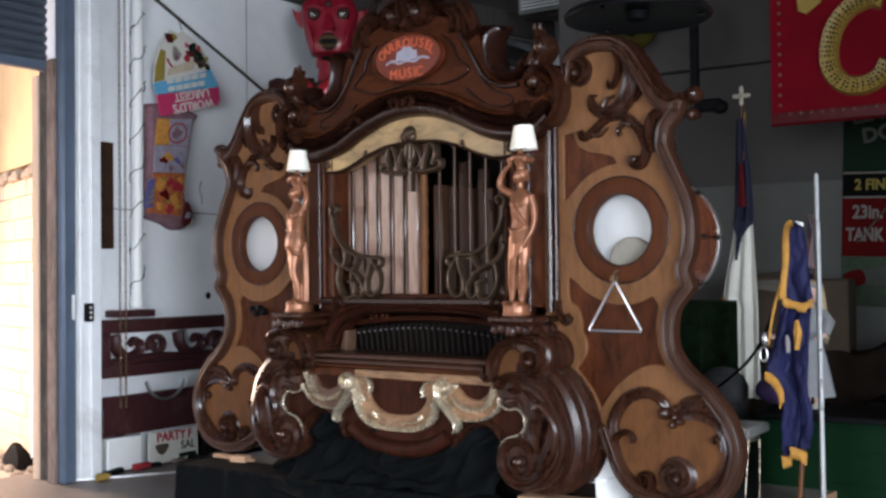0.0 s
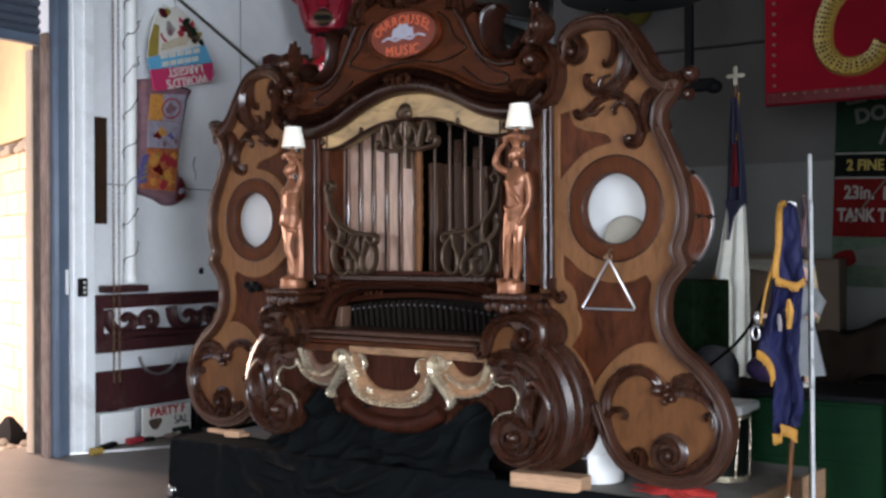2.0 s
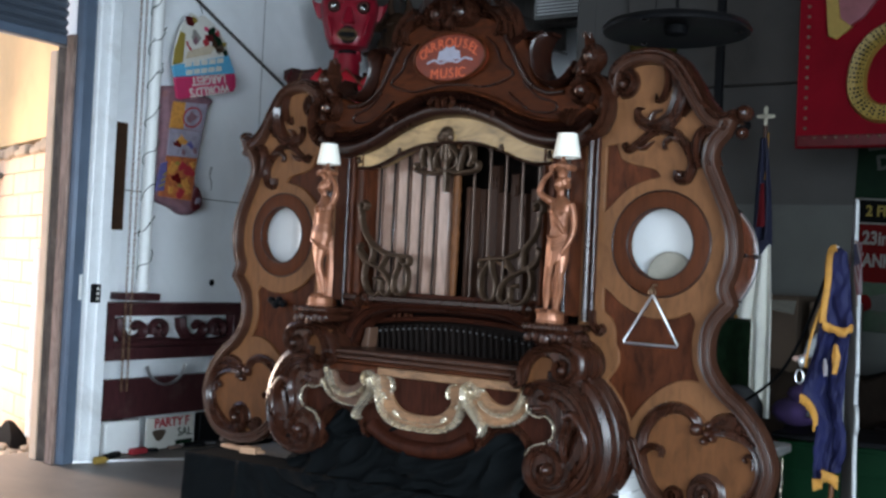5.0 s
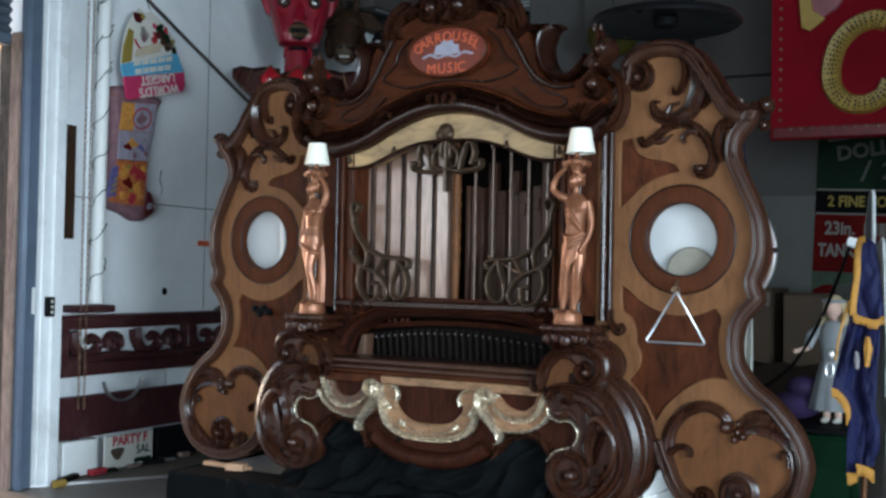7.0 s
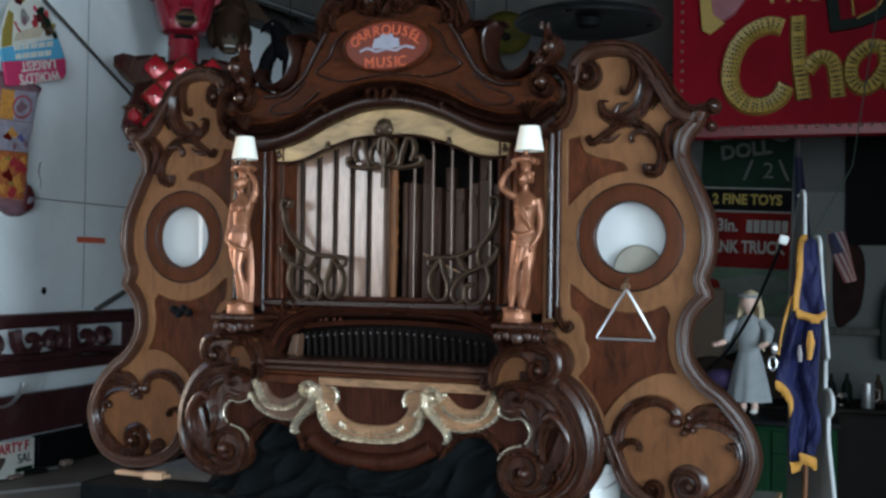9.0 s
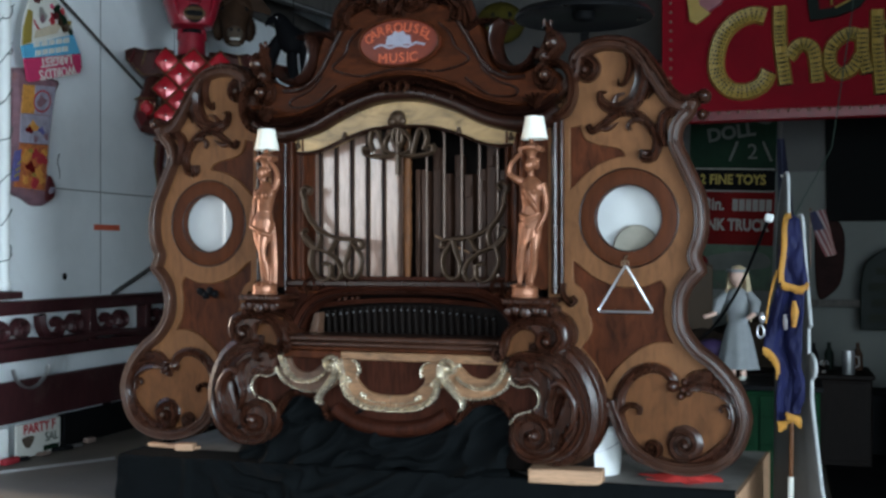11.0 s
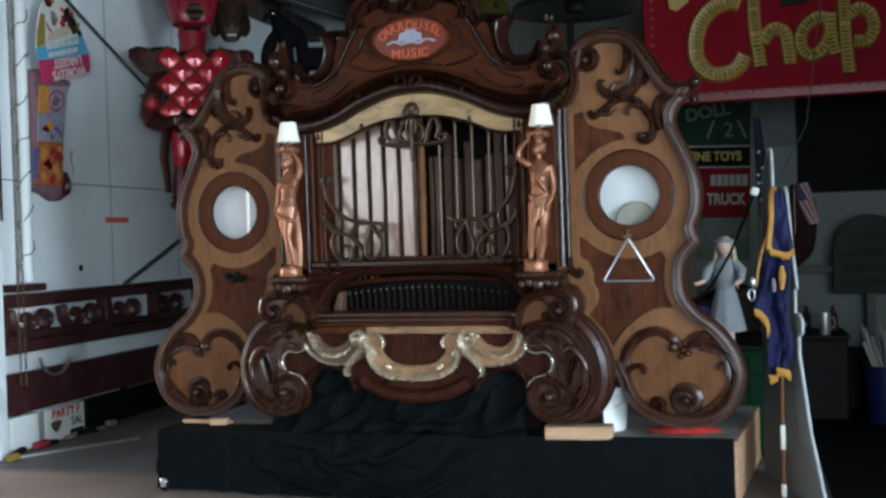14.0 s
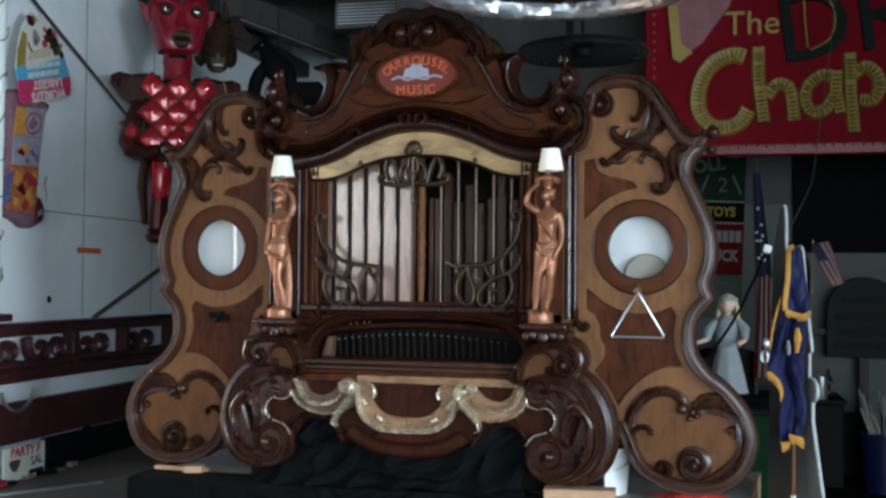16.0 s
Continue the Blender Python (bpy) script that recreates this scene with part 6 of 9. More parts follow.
# ---- the two statues and their lamp shades ----
def figure(kind):
    """A standing figure under a scrolled capital, as one plain mesh: 0 in a draped wrap, 1 slender with a long drape behind."""
    s = Shape()
    s.lathe([(0.078, 0.0), (0.079, 0.01), (0.074, 0.016), (0.074, 0.048), (0.077, 0.053), (0.068, 0.062)], 24)

    def limb(pts, rad, flat=1.0):
        s.tube(spline(pts, 3), [r + (q - r) * k / 3 for r, q in zip(rad, rad[1:]) for k in range(3)] + [rad[-1]], 10, flat=flat)

    def body(prof):
        s.loft([[(cx + rx * math.cos(a), cy + ry * math.sin(a), z) for a in [math.tau * j / 18 for j in range(18)]] for z, rx, ry, cx, cy in prof])
    if kind == 0:
        # weight on one leg, a wrap round the hips, one arm raised to the capital
        limb([(-0.034, -0.01, 0.06), (-0.032, 0.0, 0.09), (-0.03, 0.004, 0.16), (-0.018, -0.012, 0.24), (-0.004, -0.006, 0.32), (0.006, 0.0, 0.42)], [0.017, 0.014, 0.026, 0.023, 0.036, 0.044])
        limb([(0.036, -0.008, 0.06), (0.036, 0.0, 0.09), (0.046, 0.006, 0.16), (0.062, -0.016, 0.25), (0.064, -0.008, 0.33), (0.058, 0.0, 0.42)], [0.016, 0.014, 0.025, 0.022, 0.034, 0.042])
        s.blob((-0.048, -0.03, 0.068), 0.024, 0.04, 0.012, 8)
        s.blob((0.034, -0.038, 0.068), 0.016, 0.04, 0.012, 8)
        rings = []
        for i in range(13):
            t = i / 12
            row_ = []
            for j in range(44):
                a = math.tau * j / 44
                r = 0.060 + 0.006 * t + 0.0035 * math.sin(a * 9 + 5 * t) * (0.2 + t)
                drop = 0.10 + 0.085 * max(0.0, -math.sin(a)) * max(0.0, 1 - abs(math.cos(a) + 0.25) * 1.2) + 0.035 * max(0.0, math.cos(a)) + 0.02 * max(0.0, -math.cos(a))
                row_.append((0.034 + r * (1 - 0.10 * t) * math.cos(a), r * 0.78 * math.sin(a) - 0.002, 0.462 - drop * t))
            rings.append(row_)
        s.loft(rings)
        body([(0.42, 0.060, 0.048, 0.034, 0), (0.465, 0.058, 0.046, 0.036, 0), (0.51, 0.051, 0.040, 0.038, -0.002), (0.555, 0.056, 0.045, 0.040, -0.006), (0.60, 0.064, 0.048, 0.042, -0.006), (0.635, 0.070, 0.042, 0.045, 0), (0.662, 0.045, 0.032, 0.042, 0), (0.68, 0.022, 0.022, 0.040, 0)])
        for x in (0.014, 0.068):
            s.blob((x, -0.036, 0.598), 0.026, 0.020, 0.024, 8)
        # sash from the shoulder to the hip, knotted at the waist
        limb([(0.005, -0.03, 0.645), (0.035, -0.052, 0.58), (0.075, -0.044, 0.515), (0.092, -0.012, 0.47)], [0.010, 0.013, 0.014, 0.012])
        limb([(0.008, -0.04, 0.62), (0.05, -0.052, 0.55), (0.085, -0.034, 0.495)], [0.007, 0.009, 0.008])
        for k in range(4):
            limb([(-0.022 + k * 0.01, -0.030 - k * 0.004, 0.47 - k * 0.012), (0.03, -0.052, 0.448 - k * 0.017), (0.085, -0.030, 0.470 - k * 0.02)], [0.007, 0.008, 0.006])
        limb([(0.092, -0.012, 0.465), (0.098, -0.016, 0.41), (0.092, -0.012, 0.355)], [0.016, 0.017, 0.006])
        limb([(-0.012, 0.0, 0.650), (-0.045, -0.02, 0.668), (-0.082, -0.03, 0.705), (-0.062, -0.03, 0.765), (-0.008, -0.026, 0.812)], [0.024, 0.021, 0.017, 0.015, 0.011])
        limb([(0.102, 0.0, 0.640), (0.116, 0.006, 0.59), (0.126, 0.004, 0.515), (0.118, -0.016, 0.445), (0.096, -0.036, 0.395)], [0.024, 0.022, 0.018, 0.015, 0.011])
        s.blob((0.092, -0.04, 0.382), 0.012, 0.013, 0.022, 8)
        s.tube([(0.012, 0.03, 0.06), (0.012, 0.03, 0.33)], [0.02, 0.03], 10)
        hx, cx = 0.040, 0.040
    else:
        # hips to one side, knees together, a long drape behind the legs
        limb([(-0.01, 0.0, 0.06), (-0.01, 0.004, 0.09), (-0.016, 0.008, 0.17), (-0.022, 0.0, 0.25), (-0.038, 0.0, 0.34), (-0.042, 0.0, 0.43)], [0.016, 0.014, 0.024, 0.023, 0.038, 0.046])
        limb([(0.032, -0.02, 0.06), (0.031, -0.012, 0.09), (0.022, -0.018, 0.17), (0.008, -0.036, 0.255), (0.006, -0.022, 0.34), (0.008, 0.0, 0.43)], [0.016, 0.013, 0.023, 0.023, 0.036, 0.045])
        s.blob((-0.016, -0.03, 0.068), 0.016, 0.04, 0.012, 8)
        s.blob((0.036, -0.05, 0.068), 0.016, 0.04, 0.012, 8)
        body([(0.36, 0.056, 0.046, -0.018, 0), (0.415, 0.074, 0.056, -0.018, 0), (0.46, 0.070, 0.053, -0.014, 0), (0.51, 0.052, 0.042, -0.004, 0), (0.56, 0.056, 0.046, 0.006, -0.004), (0.605, 0.066, 0.050, 0.012, -0.006), (0.640, 0.068, 0.042, 0.012, 0), (0.668, 0.044, 0.032, 0.008, 0), (0.69, 0.022, 0.022, 0.002, 0)])
        for x in (-0.018, 0.038):
            s.blob((x, -0.044, 0.606), 0.025, 0.023, 0.024, 8)
        rings = []
        for i in range(12):
            t = i / 11
            z = 0.44 - 0.375 * t
            w = 0.026 + 0.012 * t
            rings.append([(0.026 + 0.012 * math.sin(t * 3) + w * math.cos(a) * (1 + 0.14 * math.sin(5 * a)), 0.026 + w * 0.6 * math.sin(a), z) for a in [math.tau * j / 20 for j in range(20)]])
        s.loft(rings)
        limb([(-0.085, 0.01, 0.44), (-0.05, -0.046, 0.41), (0.02, -0.052, 0.375), (0.055, -0.012, 0.36)], [0.010, 0.012, 0.013, 0.010])
        limb([(-0.054, 0.0, 0.638), (-0.078, 0.008, 0.585), (-0.092, 0.006, 0.51), (-0.096, -0.01, 0.44), (-0.088, -0.02, 0.40)], [0.022, 0.020, 0.017, 0.014, 0.010])
        limb([(0.074, 0.0, 0.642), (0.092, 0.006, 0.70), (0.078, 0.008, 0.765), (0.036, 0.004, 0.815)], [0.022, 0.020, 0.016, 0.011])
        hx, cx = -0.008, 0.008
    limb([(hx, 0, 0.665), (hx, -0.004, 0.69), (hx, -0.006, 0.715)], [0.021, 0.018, 0.018])
    tilt = Matrix.Rotation(radians(16 if kind == 0 else 12), 4, "Y") @ Matrix.Rotation(radians(12), 4, "X")
    s.blob((hx - 0.004, -0.014, 0.742), 0.029, 0.034, 0.041, 12, m=tilt)
    s.blob((hx + 0.006, 0.006, 0.757), 0.036, 0.036, 0.034, 12, m=tilt)
    s.blob((hx - 0.008, -0.048, 0.738), 0.006, 0.008, 0.011, 6, m=tilt)
    s.blob((hx + 0.022, 0.022, 0.742), 0.018, 0.018, 0.024, 8)
    for k in range(5):
        a = radians(-100 + k * 55)
        s.blob((hx + 0.006 + 0.031 * math.cos(a), 0.004 + 0.030 * math.sin(a), 0.772), 0.013, 0.013, 0.012, 6)
    # scrolled capital under the lamp
    s.lathe([(0.022, 0.782), (0.026, 0.80), (0.036, 0.822), (0.05, 0.84), (0.052, 0.852), (0.028, 0.858), (0.012, 0.872), (0.012, 0.895)], 20, (cx, 0, 0))
    for x in (-0.054, 0.054):
        s.tube([(cx + x + 0.017 * math.cos(q) * (1 - q / 9), -0.03, 0.832 + 0.017 * math.sin(q) * (1 - q / 9)) for q in [i * 0.5 for i in range(14)]], 0.006, 6)
        s.lathe([(0.005, -0.034), (0.017, -0.03), (0.018, 0.0), (0.017, 0.03), (0.005, 0.034)], 12, (cx + x, 0, 0.832), axis="y")
        s.tube([(cx + x, -0.02, 0.846), (cx + x * 0.4, -0.036, 0.838), (cx, -0.042, 0.846)], [0.008, 0.010, 0.012], 6)
    return s


for sx, turn in ((1, -6), (-1, -8)):
    at = AT @ pose(0.802 if sx == 1 else -0.868, -0.135, 1.04, 0, 0, turn)
    st = solid("statue", figure(0 if sx == 1 else 1), COPPER, "copper-bronze statue in a draped wrap, one arm raised" if sx == 1 else "slender copper-bronze statue with a long drape", "statue", at, group="organ statues", smooth=60)
    rm = st.modifiers.new("fuse", "REMESH")
    rm.mode, rm.voxel_size, rm.use_smooth_shade = "VOXEL", 0.0036, True
    lampt = thing("lamp_shade", "small cream pleated lamp shade above a statue", "lamp shade", AT @ pose(sx * 0.858, -0.13, 1.93), group="statue lamps")
    shd = Shape()
    rings = []
    for r, z in ((0.074, 0.0), (0.05, 0.128), (0.047, 0.128), (0.071, 0.0)):
        rings.append([((r + 0.0016 * (j % 2)) * math.cos(math.tau * j / 72), (r + 0.0016 * (j % 2)) * math.sin(math.tau * j / 72), z) for j in range(72)])
    shd.loft(rings, loop=True)
    part("shade", shd, SHADE, lampt)
    part("holder", Shape().tube([(0, 0, 0.003), (0, 0, 0.05)], 0.012, 10).tube([(-0.048, 0, 0.118), (0.048, 0, 0.118)], 0.003, 6).tube([(0, 0, 0.05), (0, 0, 0.118)], 0.004, 6), BRASS_ROD, lampt)

# ---- things along the white wall ----
WALL = pose(-7.6, 0, 0, 0, 0, 90)   # x runs along the wall, negative y stands out from it


def rect(x0, x1, z0, z1):
    return [Vector((x0, z0)), Vector((x1, z0)), Vector((x1, z1)), Vector((x0, z1))]


# seams of the wall boards
for z in (2.22,):
    solid("wall_seam", Shape().box(5.9, 12.8, -0.004, -0.0005, z - 0.004, z + 0.004, 0.001), GREY_WALL, "thin joint between wall boards", kind="structure", m=WALL)
for x in (7.72, 9.0):
    solid("wall_seam", Shape().box(x - 0.003, x + 0.003, -0.004, -0.0005, 1.3, 4.4, 0.001), GREY_WALL, "thin joint between wall boards", kind="structure", m=WALL)
solid("wall_hole", Shape().lathe([(0.02, 0), (0.032, -0.006), (0.02, -0.012), (0.004, -0.006)], 14, (7.19, 0, 1.46), axis="y"), BLACK_BOX, "small dark hole with a rim in the white wall", kind="structure", m=WALL)
solid("orange_tape", Shape().box(7.62, 8.02, -0.005, -0.001, 1.875, 1.925, 0.001), TAPE, "torn strip of orange tape on the white wall", "tape", WALL)
solid("wall_scar", Shape().ribbon(spline([(7.12, 2.52), (7.10, 2.44), (7.13, 2.36), (7.12, 2.30)], 4), 0.014, 0.006, 0.003, -0.001), GREY_WALL, "short dark scar in the white wall", kind="structure", m=WALL)

# pipe with a string of small lights wound round it
pp = thing("vent_pipe", "tall white plastic pipe with a string of small lights", "pipe", WALL)
part("pipe", Shape().tube([(6.28, -0.10, 1.37), (6.29, -0.10, 2.6), (6.31, -0.10, 5.0)], 0.052, 18), WHITE_PLASTIC, pp)
part("collar", Shape().lathe([(0.054, 0), (0.062, 0.005), (0.062, 0.05), (0.054, 0.055)], 18, (6.28, -0.10, 1.38), caps=False), WHITE_PLASTIC, pp)
random.seed(11)
wirep = []
for i in range(181):
    t = i / 180
    a = t * 11 * math.tau
    wirep.append((6.285 + 0.02 * t + (0.06 + 0.012 * math.sin(i * 1.7)) * math.cos(a), -0.10 + 0.06 * math.sin(a), 1.40 + 3.5 * t + 0.02 * math.sin(i * 0.9)))
part("light_wire", Shape().tube(wirep, 0.0045, 5), WIRE, pp, "thin dark wire")
for i in range(3, 180, 5):
    x, y, z = wirep[i]
    dx = random.uniform(-0.03, 0.03)
    part("bulb", Shape().tube([(x, y, z), (x + dx, y - 0.012, z + random.uniform(0.01, 0.035))], [0.006, 0.003], 5), WIRE, pp)
solid("pipe_shelf", Shape().box(6.02, 6.40, -0.2, -0.002, 1.30, 1.36, 0.008), W_MAROON, "dark maroon wooden bracket shelf on the wall", "shelf", WALL)
solid("dark_wall_panel", Shape().box(5.95, 6.10, -0.03, -0.001, 1.88, 2.78, 0.006), BROWN_MASK, "narrow dark brown wooden panel on the wall", "panel", WALL)

# hanging door chain: two falls of links
ch = thing("door_chain", "long thin brass-coloured hoist chain hanging in two falls", "chain", WALL)
for x, off in ((6.03, -0.19), (6.075, -0.205)):
    for i in range(78):
        z = 0.58 + i * 0.048
        lk = Shape()
        pts = []
        for j in range(9):
            a = math.tau * j / 8
            c, s_ = 0.010 * math.cos(a), 0.031 * math.sin(a)
            pts.append((x + (c if i % 2 else 0), off + (0 if i % 2 else c), z + s_))
        lk.tube(pts, 0.0035, 5)
        part("link", lk, BRASS_ROD, ch, smooth=70)

# carved maroon rail bench
rb = thing("maroon_rail", "dark maroon carved wooden settle back against the wall", "rail", WALL)
part("top_rail", Shape().box(5.88, 9.25, -0.15, -0.03, 1.17, 1.26, 0.012), W_MAROON, rb)
part("cap", Shape().box(5.86, 9.27, -0.17, -0.02, 1.255, 1.28, 0.008), W_MAROON, rb)
part("lower_rail", Shape().box(5.88, 9.25, -0.15, -0.03, 0.80, 0.90, 0.012), W_MAROON, rb)
part("moulded_rail", Shape().ribbon(spline([(5.98, 0.915), (6.5, 0.945), (7.0, 0.92), (7.6, 0.955), (8.2, 0.92), (9.2, 0.94)], 6), 0.07, 0.07, 0.04, -0.13, back=0.06), W_MAROON, rb)
for x in (5.88, 7.36, 8.25, 9.17):
    part("stile", Shape().box(x, x + 0.09, -0.148, -0.032, 0.86, 1.19, 0.008), W_MAROON, rb)
for x0 in (6.05, 6.75, 7.45, 8.30):
    s = Shape()
    s.ribbon(spline([(x0, 1.15), (x0 + 0.02, 1.05), (x0 + 0.10, 0.97), (x0 + 0.22, 0.97), (x0 + 0.28, 1.04), (x0 + 0.22, 1.10), (x0 + 0.16, 1.06)], 6), 0.10, 0.05, 0.04, -0.10, "groove", back=0.04)
    part("carved_arm", s, W_MAROON, rb)
    s = Shape()
    s.ribbon(spiral(x0 + 0.46, 1.04, 0.10, 0.03, 200, -1.2), 0.05, 0.03, 0.04, -0.10, "groove", back=0.04)
    part("carved_scroll", s, W_MAROON, rb)
brd = thing("maroon_board", "long dark maroon painted board standing against the wall", "board", WALL)
part("board", Shape().box(5.90, 9.2, -0.12, -0.06, 0.31, 0.64, 0.008), W_MAROON, brd)
for x in (6.1, 7.7, 9.0):
    part("leg", Shape().box(x - 0.05, x + 0.05, -0.10, -0.065, 0.02, 0.32, 0.006), BLACK_BOX, brd)
solid("chrome_hoop", Shape().tube([(6.55 + 0.22 * math.cos(a), -0.155, 0.775 + 0.2 * math.sin(a)) for a in [radians(190 + 160 * i / 16) for i in range(17)]], 0.021, 8, flat=0.5), STEEL, "bent chrome hoop resting on the maroon board", "hoop", WALL)
solid("white_backing_board", Shape().box(5.9, 7.2, -0.03, -0.003, 0.64, 0.80, 0.004), WHITE_TRIM, "white painted strip of wall boarding", kind="structure", m=WALL)
solid("white_box", Shape().box(5.92, 6.28, -0.16, -0.062, 0.02, 0.30, 0.01), WHITE_PLASTIC, "plain white box on the floor under the board", "box", WALL)
solid("dark_floor_box", Shape().box(7.0, 9.0, -0.14, -0.062, 0.02, 0.29, 0.01), BLACK_BOX, "dark storage box under the maroon board", "box", WALL)
ps = thing("party_sign", "small cream sign with red and green lettering standing on the floor", "sign", WALL)
part("plate", Shape().plate(rect(6.33, 6.88, 0.03, 0.30), -0.19, -0.175, 0.004), PAPER_WHITE, ps)
spell("word", "PARTY F", 0.108, 0.002, Matrix.Translation((6.61, -0.192, 0.25)), FLAG_RED, ps, "red capital letters", 0.03)
part("green_word", letters("SAL", 0.105, 0.002, Matrix.Translation((6.765, -0.192, 0.155))), POSTER_GREEN, ps, "dark green capital letters", smooth=0)
part("green_bar", Shape().box(6.66, 6.86, -0.194, -0.191, 0.05, 0.09, 0.001), POSTER_GREEN, ps)
part("pot_drawing", Shape().plate(spline([(6.40, 0.19), (6.54, 0.19), (6.52, 0.13), (6.47, 0.10), (6.42, 0.13)], 4, True), -0.193, -0.191, 0.001), TAN_BOX, ps)
random.seed(21)
for i in range(7):
    x = 5.98 + i * 0.21 + random.uniform(-0.04, 0.04)
    w, h = random.uniform(0.05, 0.12), random.uniform(0.02, 0.05)
    solid("floor_scrap", Shape().box(-w, w, -0.03, 0.03, 0, h, 0.008), random.choice((RUSTY_WOOD, FLAG_RED, STEEL, BLACK_BOX)), "small scrap of junk lying on the floor sill", "scrap", WALL @ pose(x, -0.21, 0.02, 0, 0, random.uniform(-30, 30)), group="scraps on the sill")
solid("spray_can", Shape().lathe([(0.03, 0), (0.03, 0.09), (0.02, 0.1), (0.01, 0.1), (0.01, 0.12)], 14, axis="x"), YELLOW, "small yellow tin lying by the post", "tin", pose(-7.32, 5.72, 0.031, 0, 0, 80))
solid("stay_rod", Shape().tube([(6.45, -0.05, 4.14), (8.75, -0.05, 3.06)], 0.014, 8), BEAM, "thin dark rod slanting across the white wall", "rod", WALL)
solid("wall_brace", Shape().tube([(7.86, -0.04, 1.285), (9.15, -0.04, 1.76)], 0.022, 8), GREY_WALL, "grey pipe brace slanting up the white wall", "brace", WALL)

# stuffed stocking in its card header
sk = thing("toy_stocking", "large printed net stocking hung upside down with a card header", "stocking", WALL)
body = spline([(6.43, 3.15), (6.405, 2.85), (6.395, 2.65), (6.36, 2.4), (6.317, 2.2), (6.42, 2.15), (6.58, 2.11), (6.70, 2.06), (6.80, 2.062), (6.88, 2.11), (6.90, 2.2), (6.86, 2.29), (6.82, 2.36), (6.84, 2.55), (6.885, 2.78), (6.93, 3.0), (6.955, 3.13)], 4, True)
part("net_body", Shape().plate(body, -0.13, -0.02, 0.05), STOCKING_M, sk, "bulging mauve printed net")


def print_plate(name, pts, mat, front=-0.138, label="", r=0.004):
    part(name, Shape().plate([Vector(p) for p in pts], front, front + 0.012, r), mat, sk, label)


LILAC = plain("lilac_print", (0.30, 0.27, 0.33), 0.7, 0, 0.35, 16, 0.1, (0.36, 0.2, 0.16), 0.6)
AMBER = plain("amber_print", (0.55, 0.24, 0.05), 0.6, 0, 0.35, 22, 0.1, (0.5, 0.09, 0.03), 0.55)
BLUE_PRINT = plain("dull_blue_print", (0.10, 0.09, 0.24), 0.65, 0, 0.4, 18, 0.1)
print_plate("upper_print", ((6.63, 3.035), (6.89, 3.06), (6.845, 2.81), (6.62, 2.80)), LILAC, label="lilac printed panel")
print_plate("amber_print", ((6.485, 3.02), (6.628, 3.034), (6.618, 2.80), (6.455, 2.79)), AMBER, label="amber printed panel")
print_plate("middle_print", ((6.455, 2.785), (6.842, 2.805), (6.80, 2.565), (6.44, 2.55)), LILAC, label="lilac printed panel")
print_plate("lower_print", ((6.44, 2.545), (6.80, 2.56), (6.755, 2.18), (6.37, 2.19)), ORANGE_PRINT, label="orange and red printed panel")
print_plate("blue_print", ((6.375, 2.47), (6.452, 2.50), (6.425, 2.24), (6.33, 2.23)), BLUE_PRINT, -0.144, "dull blue printed corner")
rg = [Vector((6.715 + 0.105 * math.cos(a), 2.915 + 0.085 * math.sin(a) + 0.02 * math.cos(a))) for a in [math.tau * q / 28 for q in range(29)]]
part("printed_ring", Shape().ribbon(rg, 0.016, 0.016, 0.003, -0.138), FLAG_RED, sk, "red printed ring")
random.seed(17)
for k, (x, z, r, mat) in enumerate(((6.71, 2.915, 0.055, STOCKING_M), (6.60, 2.69, 0.05, AMBER), (6.55, 2.66, 0.035, POSTER_RED), (6.70, 2.67, 0.035, BLUE_PRINT), (6.76, 2.63, 0.03, STOCKING_M), (6.63, 2.60, 0.03, STOCKING_M),
                                     (6.52, 2.45, 0.06, AMBER), (6.63, 2.47, 0.045, FLAG_RED), (6.71, 2.43, 0.05, FLAG_RED), (6.56, 2.36, 0.05, POSTER_RED), (6.66, 2.33, 0.055, AMBER), (6.50, 2.26, 0.04, AMBER), (6.62, 2.24, 0.05, FLAG_RED), (6.70, 2.26, 0.035, AMBER), (6.56, 2.49, 0.02, POSTER_YELLOW), (6.60, 2.30, 0.02, POSTER_YELLOW), (6.74, 2.50, 0.03, AMBER))):
    blot = [Vector((x + r * (1 + 0.45 * math.sin(2 * t + k)) * math.cos(t), z + r * (0.8 + 0.35 * math.cos(3 * t + k)) * math.sin(t))) for t in [math.tau * q / 14 for q in range(14)]]
    part("print_figure", Shape().plate(blot, -0.1425 - 0.0006 * k, -0.137, 0.001), mat, sk)
for k in range(3):
    part("print_bar", Shape().ribbon([Vector((6.36 + k * 0.022, 2.27 + k * 0.05)), Vector((6.42 + k * 0.012, 2.30 + k * 0.05))], 0.016, 0.016, 0.002, -0.145), POSTER_YELLOW, sk)
part("toe_patch", Shape().plate(spline([(6.76, 2.10), (6.86, 2.12), (6.885, 2.21), (6.82, 2.31), (6.775, 2.22)], 4, True), -0.145, -0.12, 0.01), RED_DARK, sk, "dark red toe")
part("toe_print", Shape().plate(spline([(6.79, 2.16), (6.85, 2.17), (6.86, 2.21), (6.81, 2.21)], 4, True), -0.15, -0.14, 0.004), LILAC, sk)
part("magenta_card", Shape().plate([Vector(p) for p in ((6.448, 3.221), (7.184, 3.386), (7.20, 3.27), (7.17, 3.215), (6.53, 3.045), (6.49, 3.052))], -0.175, -0.155, 0.006), PINK_CARD, sk, "magenta card with upside-down white words")
part("cyan_card", Shape().plate([Vector(p) for p in ((6.417, 3.317), (7.09, 3.535), (7.184, 3.388), (6.448, 3.223))], -0.173, -0.155, 0.004), CYAN_CARD, sk, "cyan card with pale writing")
